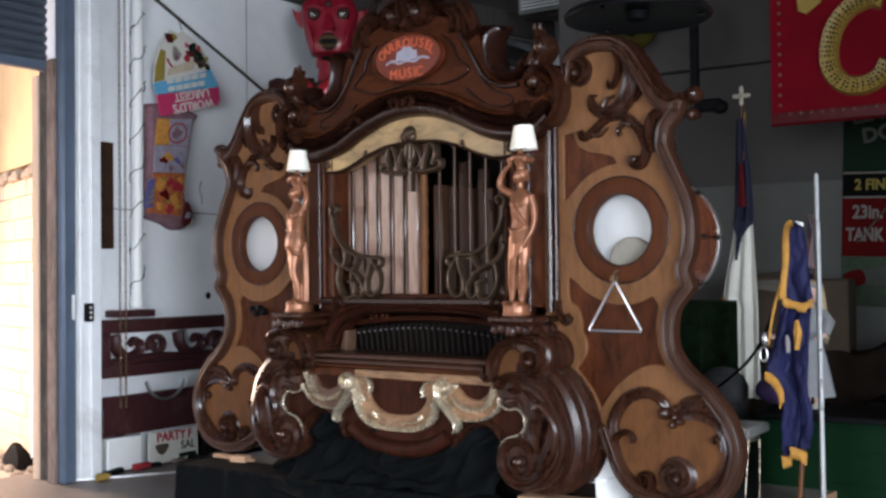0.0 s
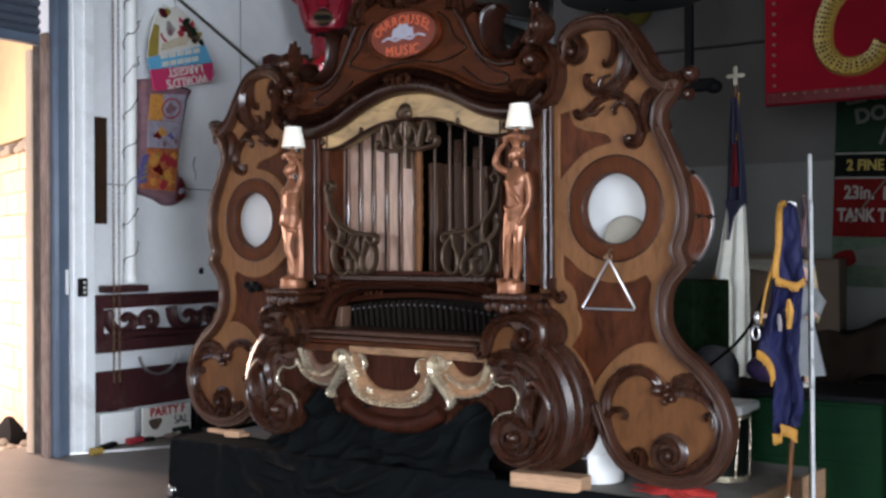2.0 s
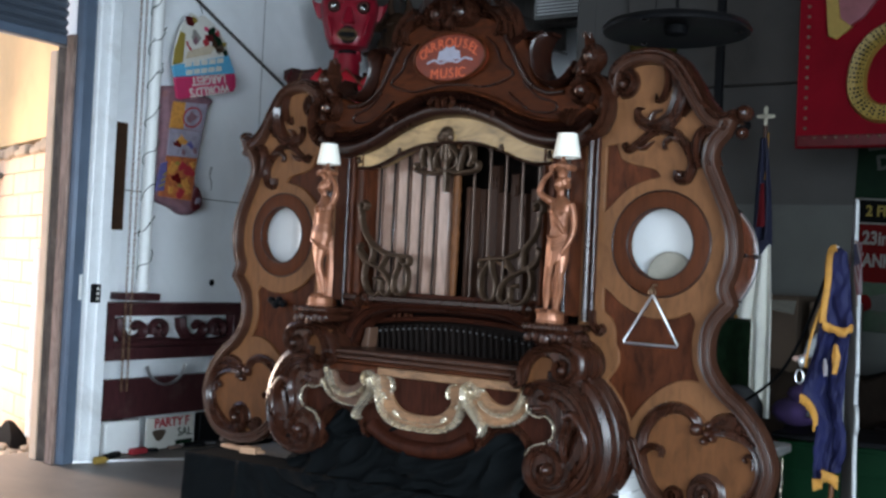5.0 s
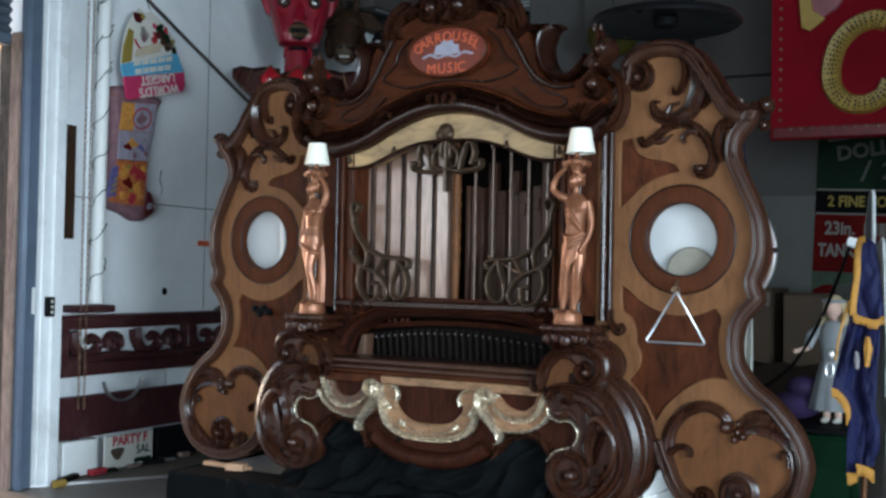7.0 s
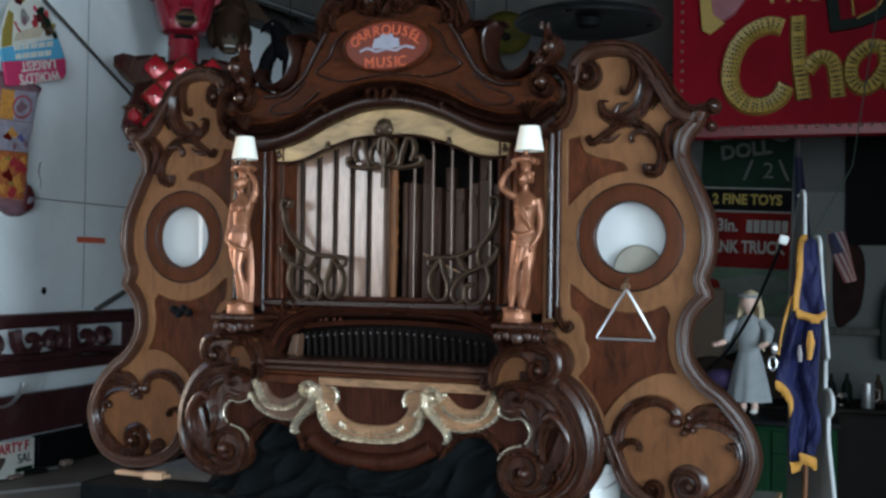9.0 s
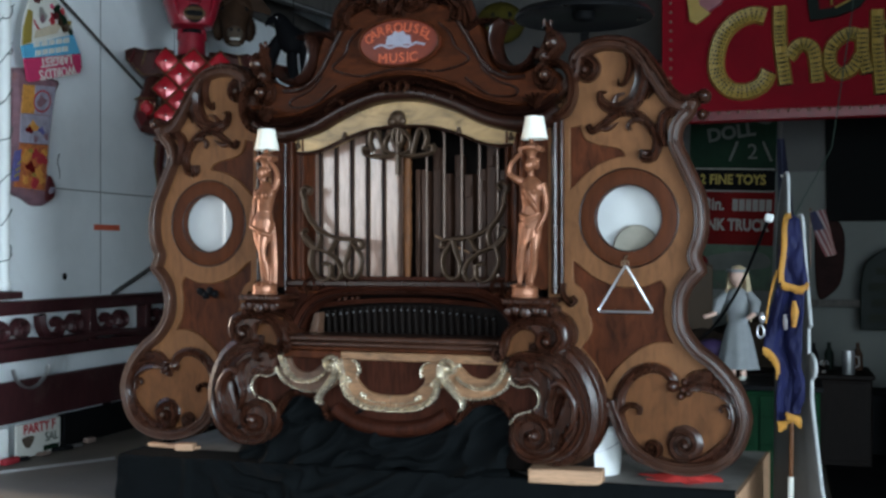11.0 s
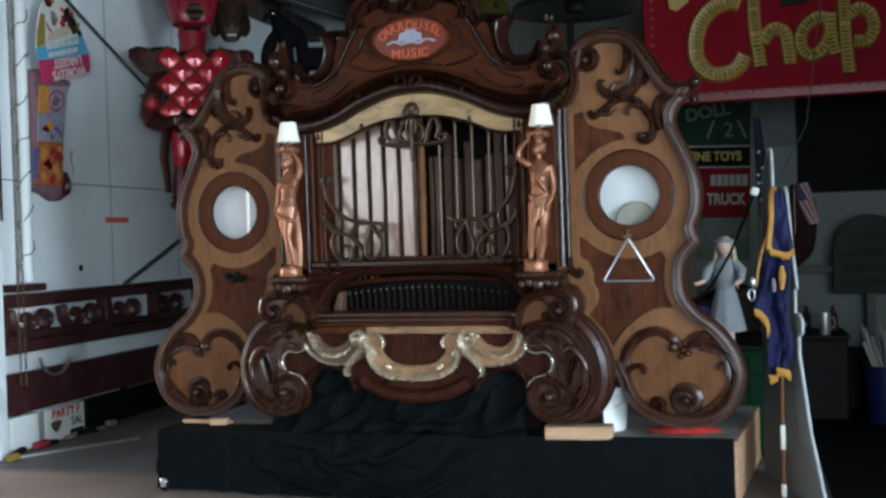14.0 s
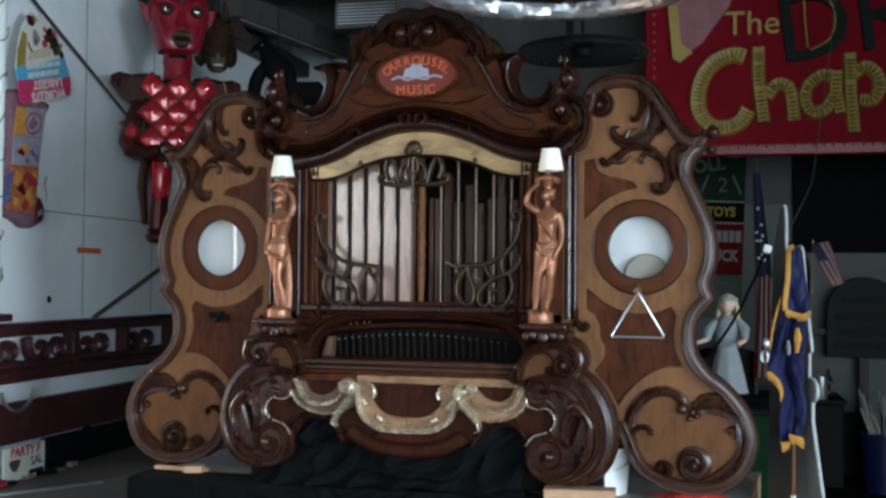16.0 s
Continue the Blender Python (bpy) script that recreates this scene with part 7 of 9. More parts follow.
part("white_card", Shape().plate([Vector(p) for p in ((6.418, 3.32), (6.44, 3.5), (6.50, 3.68), (6.61, 3.82), (6.70, 3.80), (6.76, 3.83), (6.84, 3.80), (6.96, 3.73), (7.05, 3.64), (7.088, 3.538))], -0.170, -0.155, 0.005), PAPER_WHITE, sk, "white card printed with a red and green picture")
print_plate("yellow_print", ((6.421, 3.325), (6.436, 3.47), (6.49, 3.63), (6.55, 3.62), (6.535, 3.365)), POSTER_YELLOW, -0.176, "yellow printed corner")
print_plate("cream_banner", ((6.56, 3.40), (6.86, 3.50), (6.91, 3.57), (6.84, 3.58), (6.58, 3.47)), plain("cream_print", (0.5, 0.42, 0.3), 0.7, 0, 0.2, 20), -0.178)
arc_ = [Vector((6.68 + 0.12 * math.cos(a), 3.60 + 0.12 * math.sin(a))) for a in [radians(200 + 190 * q / 16) for q in range(17)]]
part("printed_ring", Shape().ribbon(arc_, 0.025, 0.02, 0.004, -0.172), FLAG_RED, sk)
random.seed(5)
for i, (x, z, r, mat) in enumerate(((6.60, 3.74, 0.055, RED_DARK), (6.645, 3.76, 0.03, POSTER_YELLOW), (6.67, 3.62, 0.05, DULL_WHITE), (6.67, 3.585, 0.03, STOCKING_M), (6.80, 3.60, 0.035, FLAG_RED), (6.86, 3.70, 0.045, POSTER_GREEN), (6.84, 3.64, 0.04, RED_DARK), (6.91, 3.66, 0.04, POSTER_GREEN), (6.90, 3.60, 0.035, BROWN_MASK),
                                     (6.96, 3.62, 0.04, POSTER_GREEN), (6.93, 3.70, 0.025, FLAG_RED), (6.99, 3.58, 0.04, TAN_BOX), (7.02, 3.62, 0.025, POSTER_YELLOW), (6.95, 3.55, 0.03, BROWN_MASK), (6.79, 3.71, 0.02, PINK_CARD), (7.04, 3.55, 0.025, POSTER_GREEN))):
    blot = [Vector((x + r * (1 + 0.3 * math.sin(3 * t + i)) * math.cos(t), z + r * (1 + 0.3 * math.cos(2 * t + i)) * math.sin(t))) for t in [math.tau * j / 12 for j in range(12)]]
    part("printed_shape", Shape().plate(blot, -0.1765 - 0.0005 * i, -0.170, 0.001), mat, sk)
up = pose(0, 0, 0, 0, 180 - 14, 0)
part("card_word", letters("WORLD'S", 0.115, 0.002, Matrix.Translation((6.87, -0.177, 3.178)) @ up, 0.02), PAPER_WHITE, sk, "upside-down white capitals", smooth=0)
part("card_word", letters("LARGEST", 0.105, 0.002, Matrix.Translation((6.85, -0.177, 3.272)) @ up, 0.02), PAPER_WHITE, sk, "upside-down white capitals", smooth=0)
for k, w in ((0, 0.22), (1, 0.24)):
    for q in range(5):
        x0 = 6.80 - w + q * w * 0.4
        part("card_bar", Shape().plate([Vector((x0 + dx, 3.345 + k * 0.072 + (x0 + dx - 6.80) * 0.27 + dz)) for dx, dz in ((0, -0.022), (w * 0.32, -0.022), (w * 0.32, 0.022), (0, 0.022))], -0.178, -0.172, 0.002), PAPER_WHITE, sk)
part("cord", Shape().tube([(6.75, -0.16, 3.84), (6.78, -0.08, 3.96), (6.80, -0.05, 3.975)], 0.004, 6), WIRE, sk)


# ---- hanging figures in the corner ----
def devil():
    s = Shape()

    def box_ring(z, rx, ry, cy=0.0, p=0.62, n=28):
        out = []
        for j in range(n):
            a = math.tau * j / n
            c, q = math.cos(a), math.sin(a)
            out.append((rx * math.copysign(abs(c) ** p, c), cy + ry * math.copysign(abs(q) ** p, q), z))
        return out
    # squarish tapering head with a jutting jaw
    s.loft([box_ring(3.70, 0.12, 0.10, -0.06), box_ring(3.725, 0.185, 0.18, -0.04), box_ring(3.80, 0.215, 0.215, -0.03), box_ring(3.90, 0.245, 0.225), box_ring(4.02, 0.27, 0.225), box_ring(4.12, 0.285, 0.22), box_ring(4.22, 0.26, 0.20), box_ring(4.30, 0.18, 0.15), box_ring(4.33, 0.06, 0.06)], mi=0)
    for sx in (1, -1):
        # pointed ears
        s.loft([[(sx * 0.25, -0.05, 3.98), (sx * 0.25, 0.05, 3.98), (sx * 0.26, 0.06, 4.14), (sx * 0.26, -0.06, 4.14)], [(sx * 0.31, -0.05, 4.02), (sx * 0.31, 0.02, 4.02), (sx * 0.33, 0.02, 4.15), (sx * 0.33, -0.05, 4.15)], [(sx * 0.36, -0.02, 4.15), (sx * 0.362, 0.0, 4.15), (sx * 0.368, 0.0, 4.19), (sx * 0.366, -0.02, 4.19)]], mi=0)
        # ringed eyes
        s.lathe([(0.02, -0.03), (0.052, -0.028), (0.062, -0.01), (0.062, 0.03)], 18, (sx * 0.14, -0.225, 4.085), 1, "y")
        s.lathe([(0.005, -0.010), (0.024, -0.007), (0.032, 0.0), (0.032, 0.02)], 16, (sx * 0.14, -0.252, 4.085), 2, "y")
        s.blob((sx * 0.14, -0.264, 4.085), 0.014, 0.008, 0.014, 8, 4)
        # cheek creases and brows
        s.tube([(sx * 0.20, -0.20, 4.0), (sx * 0.17, -0.235, 3.90), (sx * 0.15, -0.225, 3.79)], [0.012, 0.024, 0.012], 8, mi=0)
        s.tube([(sx * 0.04, -0.235, 4.13), (sx * 0.14, -0.245, 4.165), (sx * 0.23, -0.20, 4.15)], [0.02, 0.03, 0.012], 8, mi=0)
    s.lathe([(0.005, -0.02), (0.028, -0.016), (0.036, 0.0), (0.036, 0.03)], 14, (0.0, -0.215, 4.185), 1, "y")
    # wedge nose
    s.loft([[(-0.03, -0.21, 4.08), (0.03, -0.21, 4.08), (0.02, -0.235, 4.085), (-0.02, -0.235, 4.085)], [(-0.07, -0.215, 3.93), (0.07, -0.215, 3.93), (0.05, -0.30, 3.94), (-0.05, -0.30, 3.94)], [(-0.05, -0.215, 3.91), (0.05, -0.215, 3.91), (0.03, -0.27, 3.91), (-0.03, -0.27, 3.91)]], mi=0)
    # open toothed mouth
    rim = [(0.088 * math.cos(a), -0.247, 3.815 + 0.052 * math.sin(a)) for a in [math.tau * q / 24 for q in range(25)]]
    s.tube(rim, 0.013, 6, mi=5)
    s.lathe([(0.005, 0.0), (0.084, 0.0), (0.084, 0.03)], 24, (0, -0.251, 3.815), 4, "y")
    for k in range(6):
        x = -0.06 + k * 0.024
        s.box(x - 0.009, x + 0.009, -0.262, -0.25, 3.838, 3.86, 0.003, 5)
        s.box(x - 0.009, x + 0.009, -0.262, -0.25, 3.772, 3.79, 0.003, 5)
    # neck: dark gap under the jaw, red tube below
    s.tube([(0, 0, 3.74), (0, 0, 3.60)], [0.10, 0.105], 16, mi=4)
    s.tube([(0, 0, 3.66), (0, 0, 3.42)], [0.125, 0.13], 18, mi=0)
    s.tube([(-0.10, -0.03, 3.70), (-0.11, -0.03, 3.60)], 0.03, 8, mi=0)
    s.tube([(0.10, -0.03, 3.70), (0.11, -0.03, 3.60)], 0.03, 8, mi=0)
    s.loft([box_ring(z, rx, ry, 0, 0.8, 18) for z, rx, ry in ((2.70, 0.20, 0.13), (2.84, 0.27, 0.16), (3.05, 0.29, 0.17), (3.25, 0.30, 0.17), (3.40, 0.29, 0.15), (3.46, 0.14, 0.12))], mi=1)
    # puffed quilted breastplate, bronze piping between the facets
    def on(x, z):
        return -0.165 * math.sqrt(max(0.12, 1 - (x / 0.37) ** 2)) - 0.012
    for r_ in range(5):
        for c_ in (-1, 0, 1):
            x, z = c_ * 0.25 + (0.125 if r_ % 2 else 0), 2.88 + r_ * 0.125
            if abs(x) > 0.27:
                continue
            hw, hh = 0.122, 0.122
            ring0 = [(x + dx * hw, on(x + dx * hw, z) , z + dz * hh) for dx, dz in ((0, -1), (0.6, -0.45), (1, 0), (0.6, 0.45), (0, 1), (-0.6, 0.45), (-1, 0), (-0.6, -0.45))]
            ring1 = [(x + dx * hw * 0.84, on(x + dx * hw * 0.6, z) - 0.020, z + dz * hh * 0.84) for dx, dz in ((0, -1), (0.6, -0.45), (1, 0), (0.6, 0.45), (0, 1), (-0.6, 0.45), (-1, 0), (-0.6, -0.45))]
            ring2 = [(x + dx * hw * 0.18, on(x, z) - 0.034, z + dz * hh * 0.18) for dx, dz in ((0, -1), (0.6, -0.45), (1, 0), (0.6, 0.45), (0, 1), (-0.6, 0.45), (-1, 0), (-0.6, -0.45))]
            s.loft([ring0, ring1, ring2], mi=3)
            s.tube([(px_, py_ - 0.012, pz_) for px_, py_, pz_ in ring0 + ring0[:1]], 0.0075, 5, mi=5)
            s.blob((x, on(x, z) - 0.037, z), 0.013, 0.010, 0.013, 8, 2)
    for sx in (1, -1):
        # pointed pauldrons
        rings = []
        for xx, zt, zb, hy in ((0.16, 3.49, 3.30, 0.10), (0.30, 3.50, 3.26, 0.12), (0.42, 3.48, 3.23, 0.11), (0.52, 3.50, 3.31, 0.08), (0.60, 3.47, 3.40, 0.04)):
            rings.append([(sx * xx, -hy, zb), (sx * xx, hy, zb), (sx * xx, hy, zt), (sx * xx, -hy * 0.3, zt + 0.01), (sx * xx, -hy, zt - 0.04)])
        s.loft(rings, mi=1)
        for k in range(4):
            s.tube([(sx * (0.22 + k * 0.1), -0.115 + k * 0.006, 3.475), (sx * (0.26 + k * 0.1), -0.128 + k * 0.012, 3.27 + 0.03 * k)], 0.010, 6, mi=6 if k % 2 else 5)
        s.tube([(sx * 0.30, -0.11, 3.26), (sx * 0.45, -0.10, 3.25), (sx * 0.58, -0.04, 3.40)], 0.012, 6, mi=5)
        # arms: faceted upper arm, gauntlet held before the waist
        s.tube([(sx * 0.34, 0, 3.25), (sx * 0.40, -0.02, 3.02)], [0.07, 0.08], 8, mi=1)
        s.tube([(sx * 0.40, -0.02, 3.04), (sx * 0.43, -0.05, 2.86), (sx * 0.40, -0.10, 2.76)], [0.095, 0.10, 0.08], 7, mi=6)
        for z in (3.03, 2.86):
            s.tube([(sx * 0.415 + 0.10 * math.cos(a), -0.035 + 0.10 * math.sin(a), z) for a in [math.tau * q / 12 for q in range(13)]], 0.010, 5, mi=5)
        # red foil lozenge with gold piping on the forearm
        lz = [(sx * (0.415 + dx * 0.075), -0.135 + 0.03 * abs(dx), 2.94 + dz * 0.085) for dx, dz in ((0, -1), (0.8, -0.4), (0.8, 0.4), (0, 1), (-0.8, 0.4), (-0.8, -0.4))]
        s.loft([lz, [(sx * 0.415 + (x - sx * 0.415) * 0.5, y - 0.03, 2.94 + (z - 2.94) * 0.5) for x, y, z in lz]], mi=3)
        s.tube(lz + lz[:1], 0.007, 5, mi=5)
        s.tube([(sx * 0.40, -0.10, 2.78), (sx * 0.30, -0.19, 2.74), (sx * 0.19, -0.24, 2.78)], [0.08, 0.07, 0.055], 8, mi=1)
        s.blob((sx * 0.13, -0.25, 2.79), 0.085, 0.05, 0.055, 10, 4)
        # legs in red foil, dark boots
        s.tube([(sx * 0.13, 0, 2.70), (sx * 0.135, -0.02, 2.5), (sx * 0.14, 0, 2.36)], [0.10, 0.10, 0.085], 12, mi=3)
        for k in range(4):
            s.tube([(sx * (0.06 + k * 0.05), -0.10 + 0.02 * abs(k - 1.5), 2.68), (sx * (0.075 + k * 0.045), -0.095 + 0.02 * abs(k - 1.5), 2.38)], 0.016, 6, mi=3)
        s.tube([(sx * 0.14, 0, 2.37), (sx * 0.15, 0, 2.2), (sx * 0.16, 0, 2.02)], [0.08, 0.085, 0.075], 10, mi=6)
        s.tube([(sx * 0.27, 0.02, 2.74), (sx * 0.30, 0.02, 2.45), (sx * 0.27, 0.02, 2.10)], [0.05, 0.045, 0.03], 8, mi=1)
        s.tube([(sx * 0.31, 0.0, 2.72), (sx * 0.33, -0.02, 2.45), (sx * 0.30, 0.0, 2.12)], 0.010, 5, mi=5)
        s.blob((sx * 0.18, -0.06, 1.98), 0.10, 0.15, 0.06, 10, 6)
        s.tube([(sx * 0.16 + 0.085 * math.cos(a), 0.085 * math.sin(a), 2.05) for a in [math.tau * q / 12 for q in range(13)]], 0.012, 5, mi=1)
    s.box(-0.21, 0.21, -0.17, 0.12, 2.68, 2.76, 0.02, 1)
    s.loft([[(0.02, -0.26, 2.82), (0.10, -0.26, 2.87), (0.10, -0.24, 2.87), (0.02, -0.24, 2.82)], [(0.09, -0.28, 2.66), (0.12, -0.28, 2.68), (0.12, -0.27, 2.68), (0.09, -0.27, 2.66)]], mi=2)
    s.tube([(0, 0.05, 4.30), (0, 0.05, 4.94)], 0.006, 6, mi=4)
    return s


solid("hanging_figure", devil(), [RED_GLOSS, RED_BRONZE, CHROME, RED_FOIL, BLACK_BOX, BRONZE_TRIM, RED_DARK], "large glossy red pointed-eared puppet figure hung from the ceiling", "figure", pose(-6.93, 8.19, 0.05, 0, 0, 36), smooth=35)


def mask():
    # a long-muzzled animal head with drooping ears
    s = Shape()
    s.blob((0, 0.02, 0.10), 0.20, 0.17, 0.20, 16)
    s.tube(spline([(0, -0.02, 0.10), (0, -0.14, -0.04), (0, -0.20, -0.20), (0, -0.21, -0.30)], 4), [0.18, 0.175, 0.165, 0.155, 0.145, 0.135, 0.125, 0.12, 0.118, 0.112, 0.105, 0.09, 0.06], 14, flat=0.85)
    s.blob((0, -0.30, -0.19), 0.085, 0.06, 0.07, 12, 1)
    s.blob((0, -0.30, -0.30), 0.065, 0.05, 0.028, 10, 1)
    for sx in (1, -1):
        s.blob((sx * 0.035, -0.352, -0.17), 0.016, 0.014, 0.02, 8, 2)
        s.blob((sx * 0.105, -0.145, 0.075), 0.04, 0.035, 0.03, 10, 2)
        s.tube([(sx * 0.03, -0.15, 0.16), (sx * 0.10, -0.15, 0.13), (sx * 0.17, -0.10, 0.10)], [0.02, 0.03, 0.015], 8)
        s.loft([[(sx * 0.16, -0.03, 0.10), (sx * 0.16, 0.05, 0.10), (sx * 0.14, 0.05, 0.26), (sx * 0.14, -0.03, 0.26)], [(sx * 0.27, -0.05, 0.08), (sx * 0.27, 0.0, 0.08), (sx * 0.25, 0.02, 0.25), (sx * 0.25, -0.03, 0.25)], [(sx * 0.36, -0.05, 0.05), (sx * 0.36, -0.03, 0.05), (sx * 0.37, -0.03, 0.10), (sx * 0.37, -0.05, 0.10)]])
        s.tube([(sx * 0.07, 0.02, 0.24), (sx * 0.10, 0.0, 0.36), (sx * 0.08, -0.03, 0.46)], [0.045, 0.035, 0.012], 8)
        s.blob((sx * 0.15, -0.05, -0.10), 0.07, 0.08, 0.13, 10)
    s.box(-0.05, 0.05, -0.345, -0.30, -0.262, -0.245, 0.005, 3)
    s.tube([(0, 0.05, 0.26), (0, 0.05, 0.95)], 0.006, 5)
    return s


solid("brown_mask", mask(), [BROWN_MASK, TAN_BOX, BLACK_BOX, PAPER_WHITE], "brown long-muzzled animal mask with drooping ears hung from the ceiling", "mask", pose(-6.93, 9.02, 4.02, 0, 0, 30))


def raven():
    # hooked beak and head turned aside, hunched shoulders, two folded wings hanging apart
    s = Shape()
    s.loft([[(cx + rx * math.cos(a), ry * math.sin(a), z) for a in [math.tau * j / 16 for j in range(16)]] for z, rx, ry, cx in
            ((0.74, 0.06, 0.07, 0.0), (0.80, 0.115, 0.10, 0.0), (0.86, 0.12, 0.10, -0.005), (0.91, 0.10, 0.085, -0.03), (0.955, 0.075, 0.07, -0.065), (1.0, 0.062, 0.06, -0.09), (1.03, 0.045, 0.045, -0.105), (1.045, 0.015, 0.015, -0.11))])
    s.tube([(-0.12, -0.01, 0.995), (-0.17, -0.02, 0.985), (-0.205, -0.02, 0.945)], [0.038, 0.026, 0.006], 8)
    s.blob((-0.10, -0.058, 1.0), 0.010, 0.006, 0.010, 6, 1)
    for pts, r in (([(-0.07, -0.01, 0.87), (-0.135, -0.02, 0.77), (-0.17, -0.02, 0.65), (-0.165, 0.0, 0.45)], 0.042), ([(0.07, 0.0, 0.88), (0.105, -0.01, 0.78), (0.115, -0.01, 0.65), (0.12, 0.0, 0.45)], 0.040),
                   ([(0.0, 0.01, 0.80), (0.0, 0.0, 0.68), (0.01, 0.0, 0.56), (0.01, 0.01, 0.45)], 0.034)):
        path = spline(pts, 5)
        s.tube(path, [r * (0.8 + 0.5 * math.sin(math.pi * (0.15 + 0.75 * i / (len(path) - 1)))) for i in range(len(path))], 9)
        for k in range(3):
            s.tube([(q[0] + 0.012 * (k - 1), q[1] - r * 0.9, q[2]) for q in path[4:]], 0.008, 5)
    s.box(0.10, 0.36, -0.06, 0.10, 0.55, 0.72, 0.02)
    s.tube([(0.0, 0.04, 0.85), (0.0, 0.04, 1.88)], 0.004, 5)
    return s


solid("raven_figure", raven(), [RAVEN_M, CHROME], "black feathered raven figure hung from the ceiling", "bird figure", pose(-6.10, 8.62, 2.65, 0, 0, 10) @ Matrix.Scale(1.25, 4))

# ---- big crimson sign hung before the back wall ----
SG = pose(0, 8.0, 0)
sgn = thing("crimson_sign", "large crimson painted sign with raised yellow letters Chap", "sign", SG)
part("panel", Shape().plate(rect(-2.56, 2.2, 2.69, 4.4), 0.0, 0.05, 0.01), RED_SIGN, sgn)
part("lower_border", Shape().box(-2.54, 2.18, -0.012, 0.0, 2.70, 2.78, 0.004), RED_DARK, sgn, "dark studded border")
for x in (-2.2, -0.2, 1.8):
    part("hanger", Shape().tube([(x, 0.06, 4.35), (x, 0.06, 4.99)], 0.012, 8), BEAM, sgn)
for i in range(17):
    part("stud", Shape().knob(-2.49, 2.76 + i * 0.075, 0.013, 0.0), DULL_STUD, sgn)
for i in range(46):
    part("stud", Shape().knob(-2.49 + 0.075 * (i + 1), 2.765, 0.013, -0.012), DULL_STUD, sgn)


def stroke(sh, dots, pts, w, rows=4):
    path = spline(pts, 10)
    sh.ribbon(path, w, w, 0.055, 0.0, "cove")
    run, k = 0.0, 0
    for i in range(1, len(path)):
        d = path[i] - path[i - 1]
        if d.length < 1e-6:
            continue
        run += d.length
        t = d.normalized()
        nrm = Vector((-t.y, t.x))
        while run > 0.034:
            run -= 0.034
            k += 1
            for r in range(rows):
                o = (r - (rows - 1) / 2) * w * 0.78 / rows + (0.25 if k % 2 else -0.25) * w / rows * 0.5
                p = path[i] + nrm * o
                dots.append(p)


def big_letter(name, strokes, w=0.135):
    sh, dots = Shape(), []
    for pts in strokes:
        stroke(sh, dots, pts, w)
    ob = part(name, sh, YELLOW, sgn, "raised yellow letter set with small dark beads")
    bd = Shape()
    for p in dots:
        a = 0.0085
        bd.loft([[(p.x - a, -0.034, p.y - a), (p.x + a, -0.034, p.y - a), (p.x + a, -0.034, p.y + a), (p.x - a, -0.034, p.y + a)], [(p.x - a * 0.5, -0.052, p.y - a * 0.5), (p.x + a * 0.5, -0.052, p.y - a * 0.5), (p.x + a * 0.5, -0.052, p.y + a * 0.5), (p.x - a * 0.5, -0.052, p.y + a * 0.5)]])
    b = part("beadwork", bd, BLACK_GREEN, ob, "rows of small dark beads", smooth=0)
    tagged(b, kind="stuff")


big_letter("letter_c", [[(-1.76, 3.50), (-1.85, 3.525), (-1.99, 3.475), (-2.09, 3.36), (-2.135, 3.20), (-2.12, 3.05), (-2.03, 2.945), (-1.90, 2.925), (-1.79, 2.975), (-1.735, 3.07)]], 0.14)
big_letter("letter_h", [[(-1.655, 3.575), (-1.65, 3.3), (-1.61, 2.96)], [(-1.59, 3.17), (-1.51, 3.265), (-1.42, 3.24), (-1.39, 3.13), (-1.375, 2.97)]], 0.115)
big_letter("letter_a", [[(-1.06, 3.31), (-1.16, 3.33), (-1.27, 3.24), (-1.285, 3.11), (-1.22, 3.03), (-1.13, 3.06), (-1.065, 3.16)], [(-1.05, 3.36), (-1.05, 3.18), (-1.015, 3.02)]], 0.11)
big_letter("letter_p", [[(-0.945, 3.50), (-0.94, 3.2), (-0.915, 2.86)], [(-0.91, 3.33), (-0.83, 3.385), (-0.745, 3.33), (-0.72, 3.22), (-0.77, 3.12), (-0.87, 3.12)]], 0.11)
for nm, x0 in (("letter_l", -0.54), ("letter_i", -0.38)):
    big_letter(nm, [[(x0, 3.45), (x0, 3.2), (x0 + 0.02, 2.96)]], 0.11)
part("small_word", letters("The", 0.28, 0.012, Matrix.Translation((-1.70, -0.012, 3.77))), YELLOW, sgn, "small raised yellow word", smooth=30)
dl = letters("DR", 0.80, 0.025, Matrix.Translation((-0.98, -0.025, 3.74)) @ pose(0, 0, 0, 0, -7, 0))
part("dark_letters", dl, BLACK_GREEN, sgn, "large black-green outlined capitals", smooth=30)
dl = Shape()
for z0, k in ((3.74, 1.0),):
    dl.ribbon(spline([(-1.30, 3.97), (-1.29, 3.75), (-1.27, 3.55)], 4), 0.016, 0.016, 0.012, -0.05)
    dl.ribbon(spline([(-1.30, 3.99), (-1.14, 3.97), (-1.06, 3.80), (-1.10, 3.62), (-1.25, 3.53)], 6), 0.016, 0.016, 0.012, -0.05)
part("gold_outline", dl, YELLOW, sgn)
cone = Shape().plate([Vector(p) for p in ((-2.36, 3.95), (-2.30, 3.50), (-2.10, 3.62), (-1.88, 3.92), (-1.80, 4.2), (-2.30, 4.3))], -0.03, 0.0, 0.01)
part("pink_shape", cone, plain("faded_pink_paint", (0.22, 0.07, 0.08), 0.5, 0, 0.3, 6), sgn, "faded pink painted cone shape")
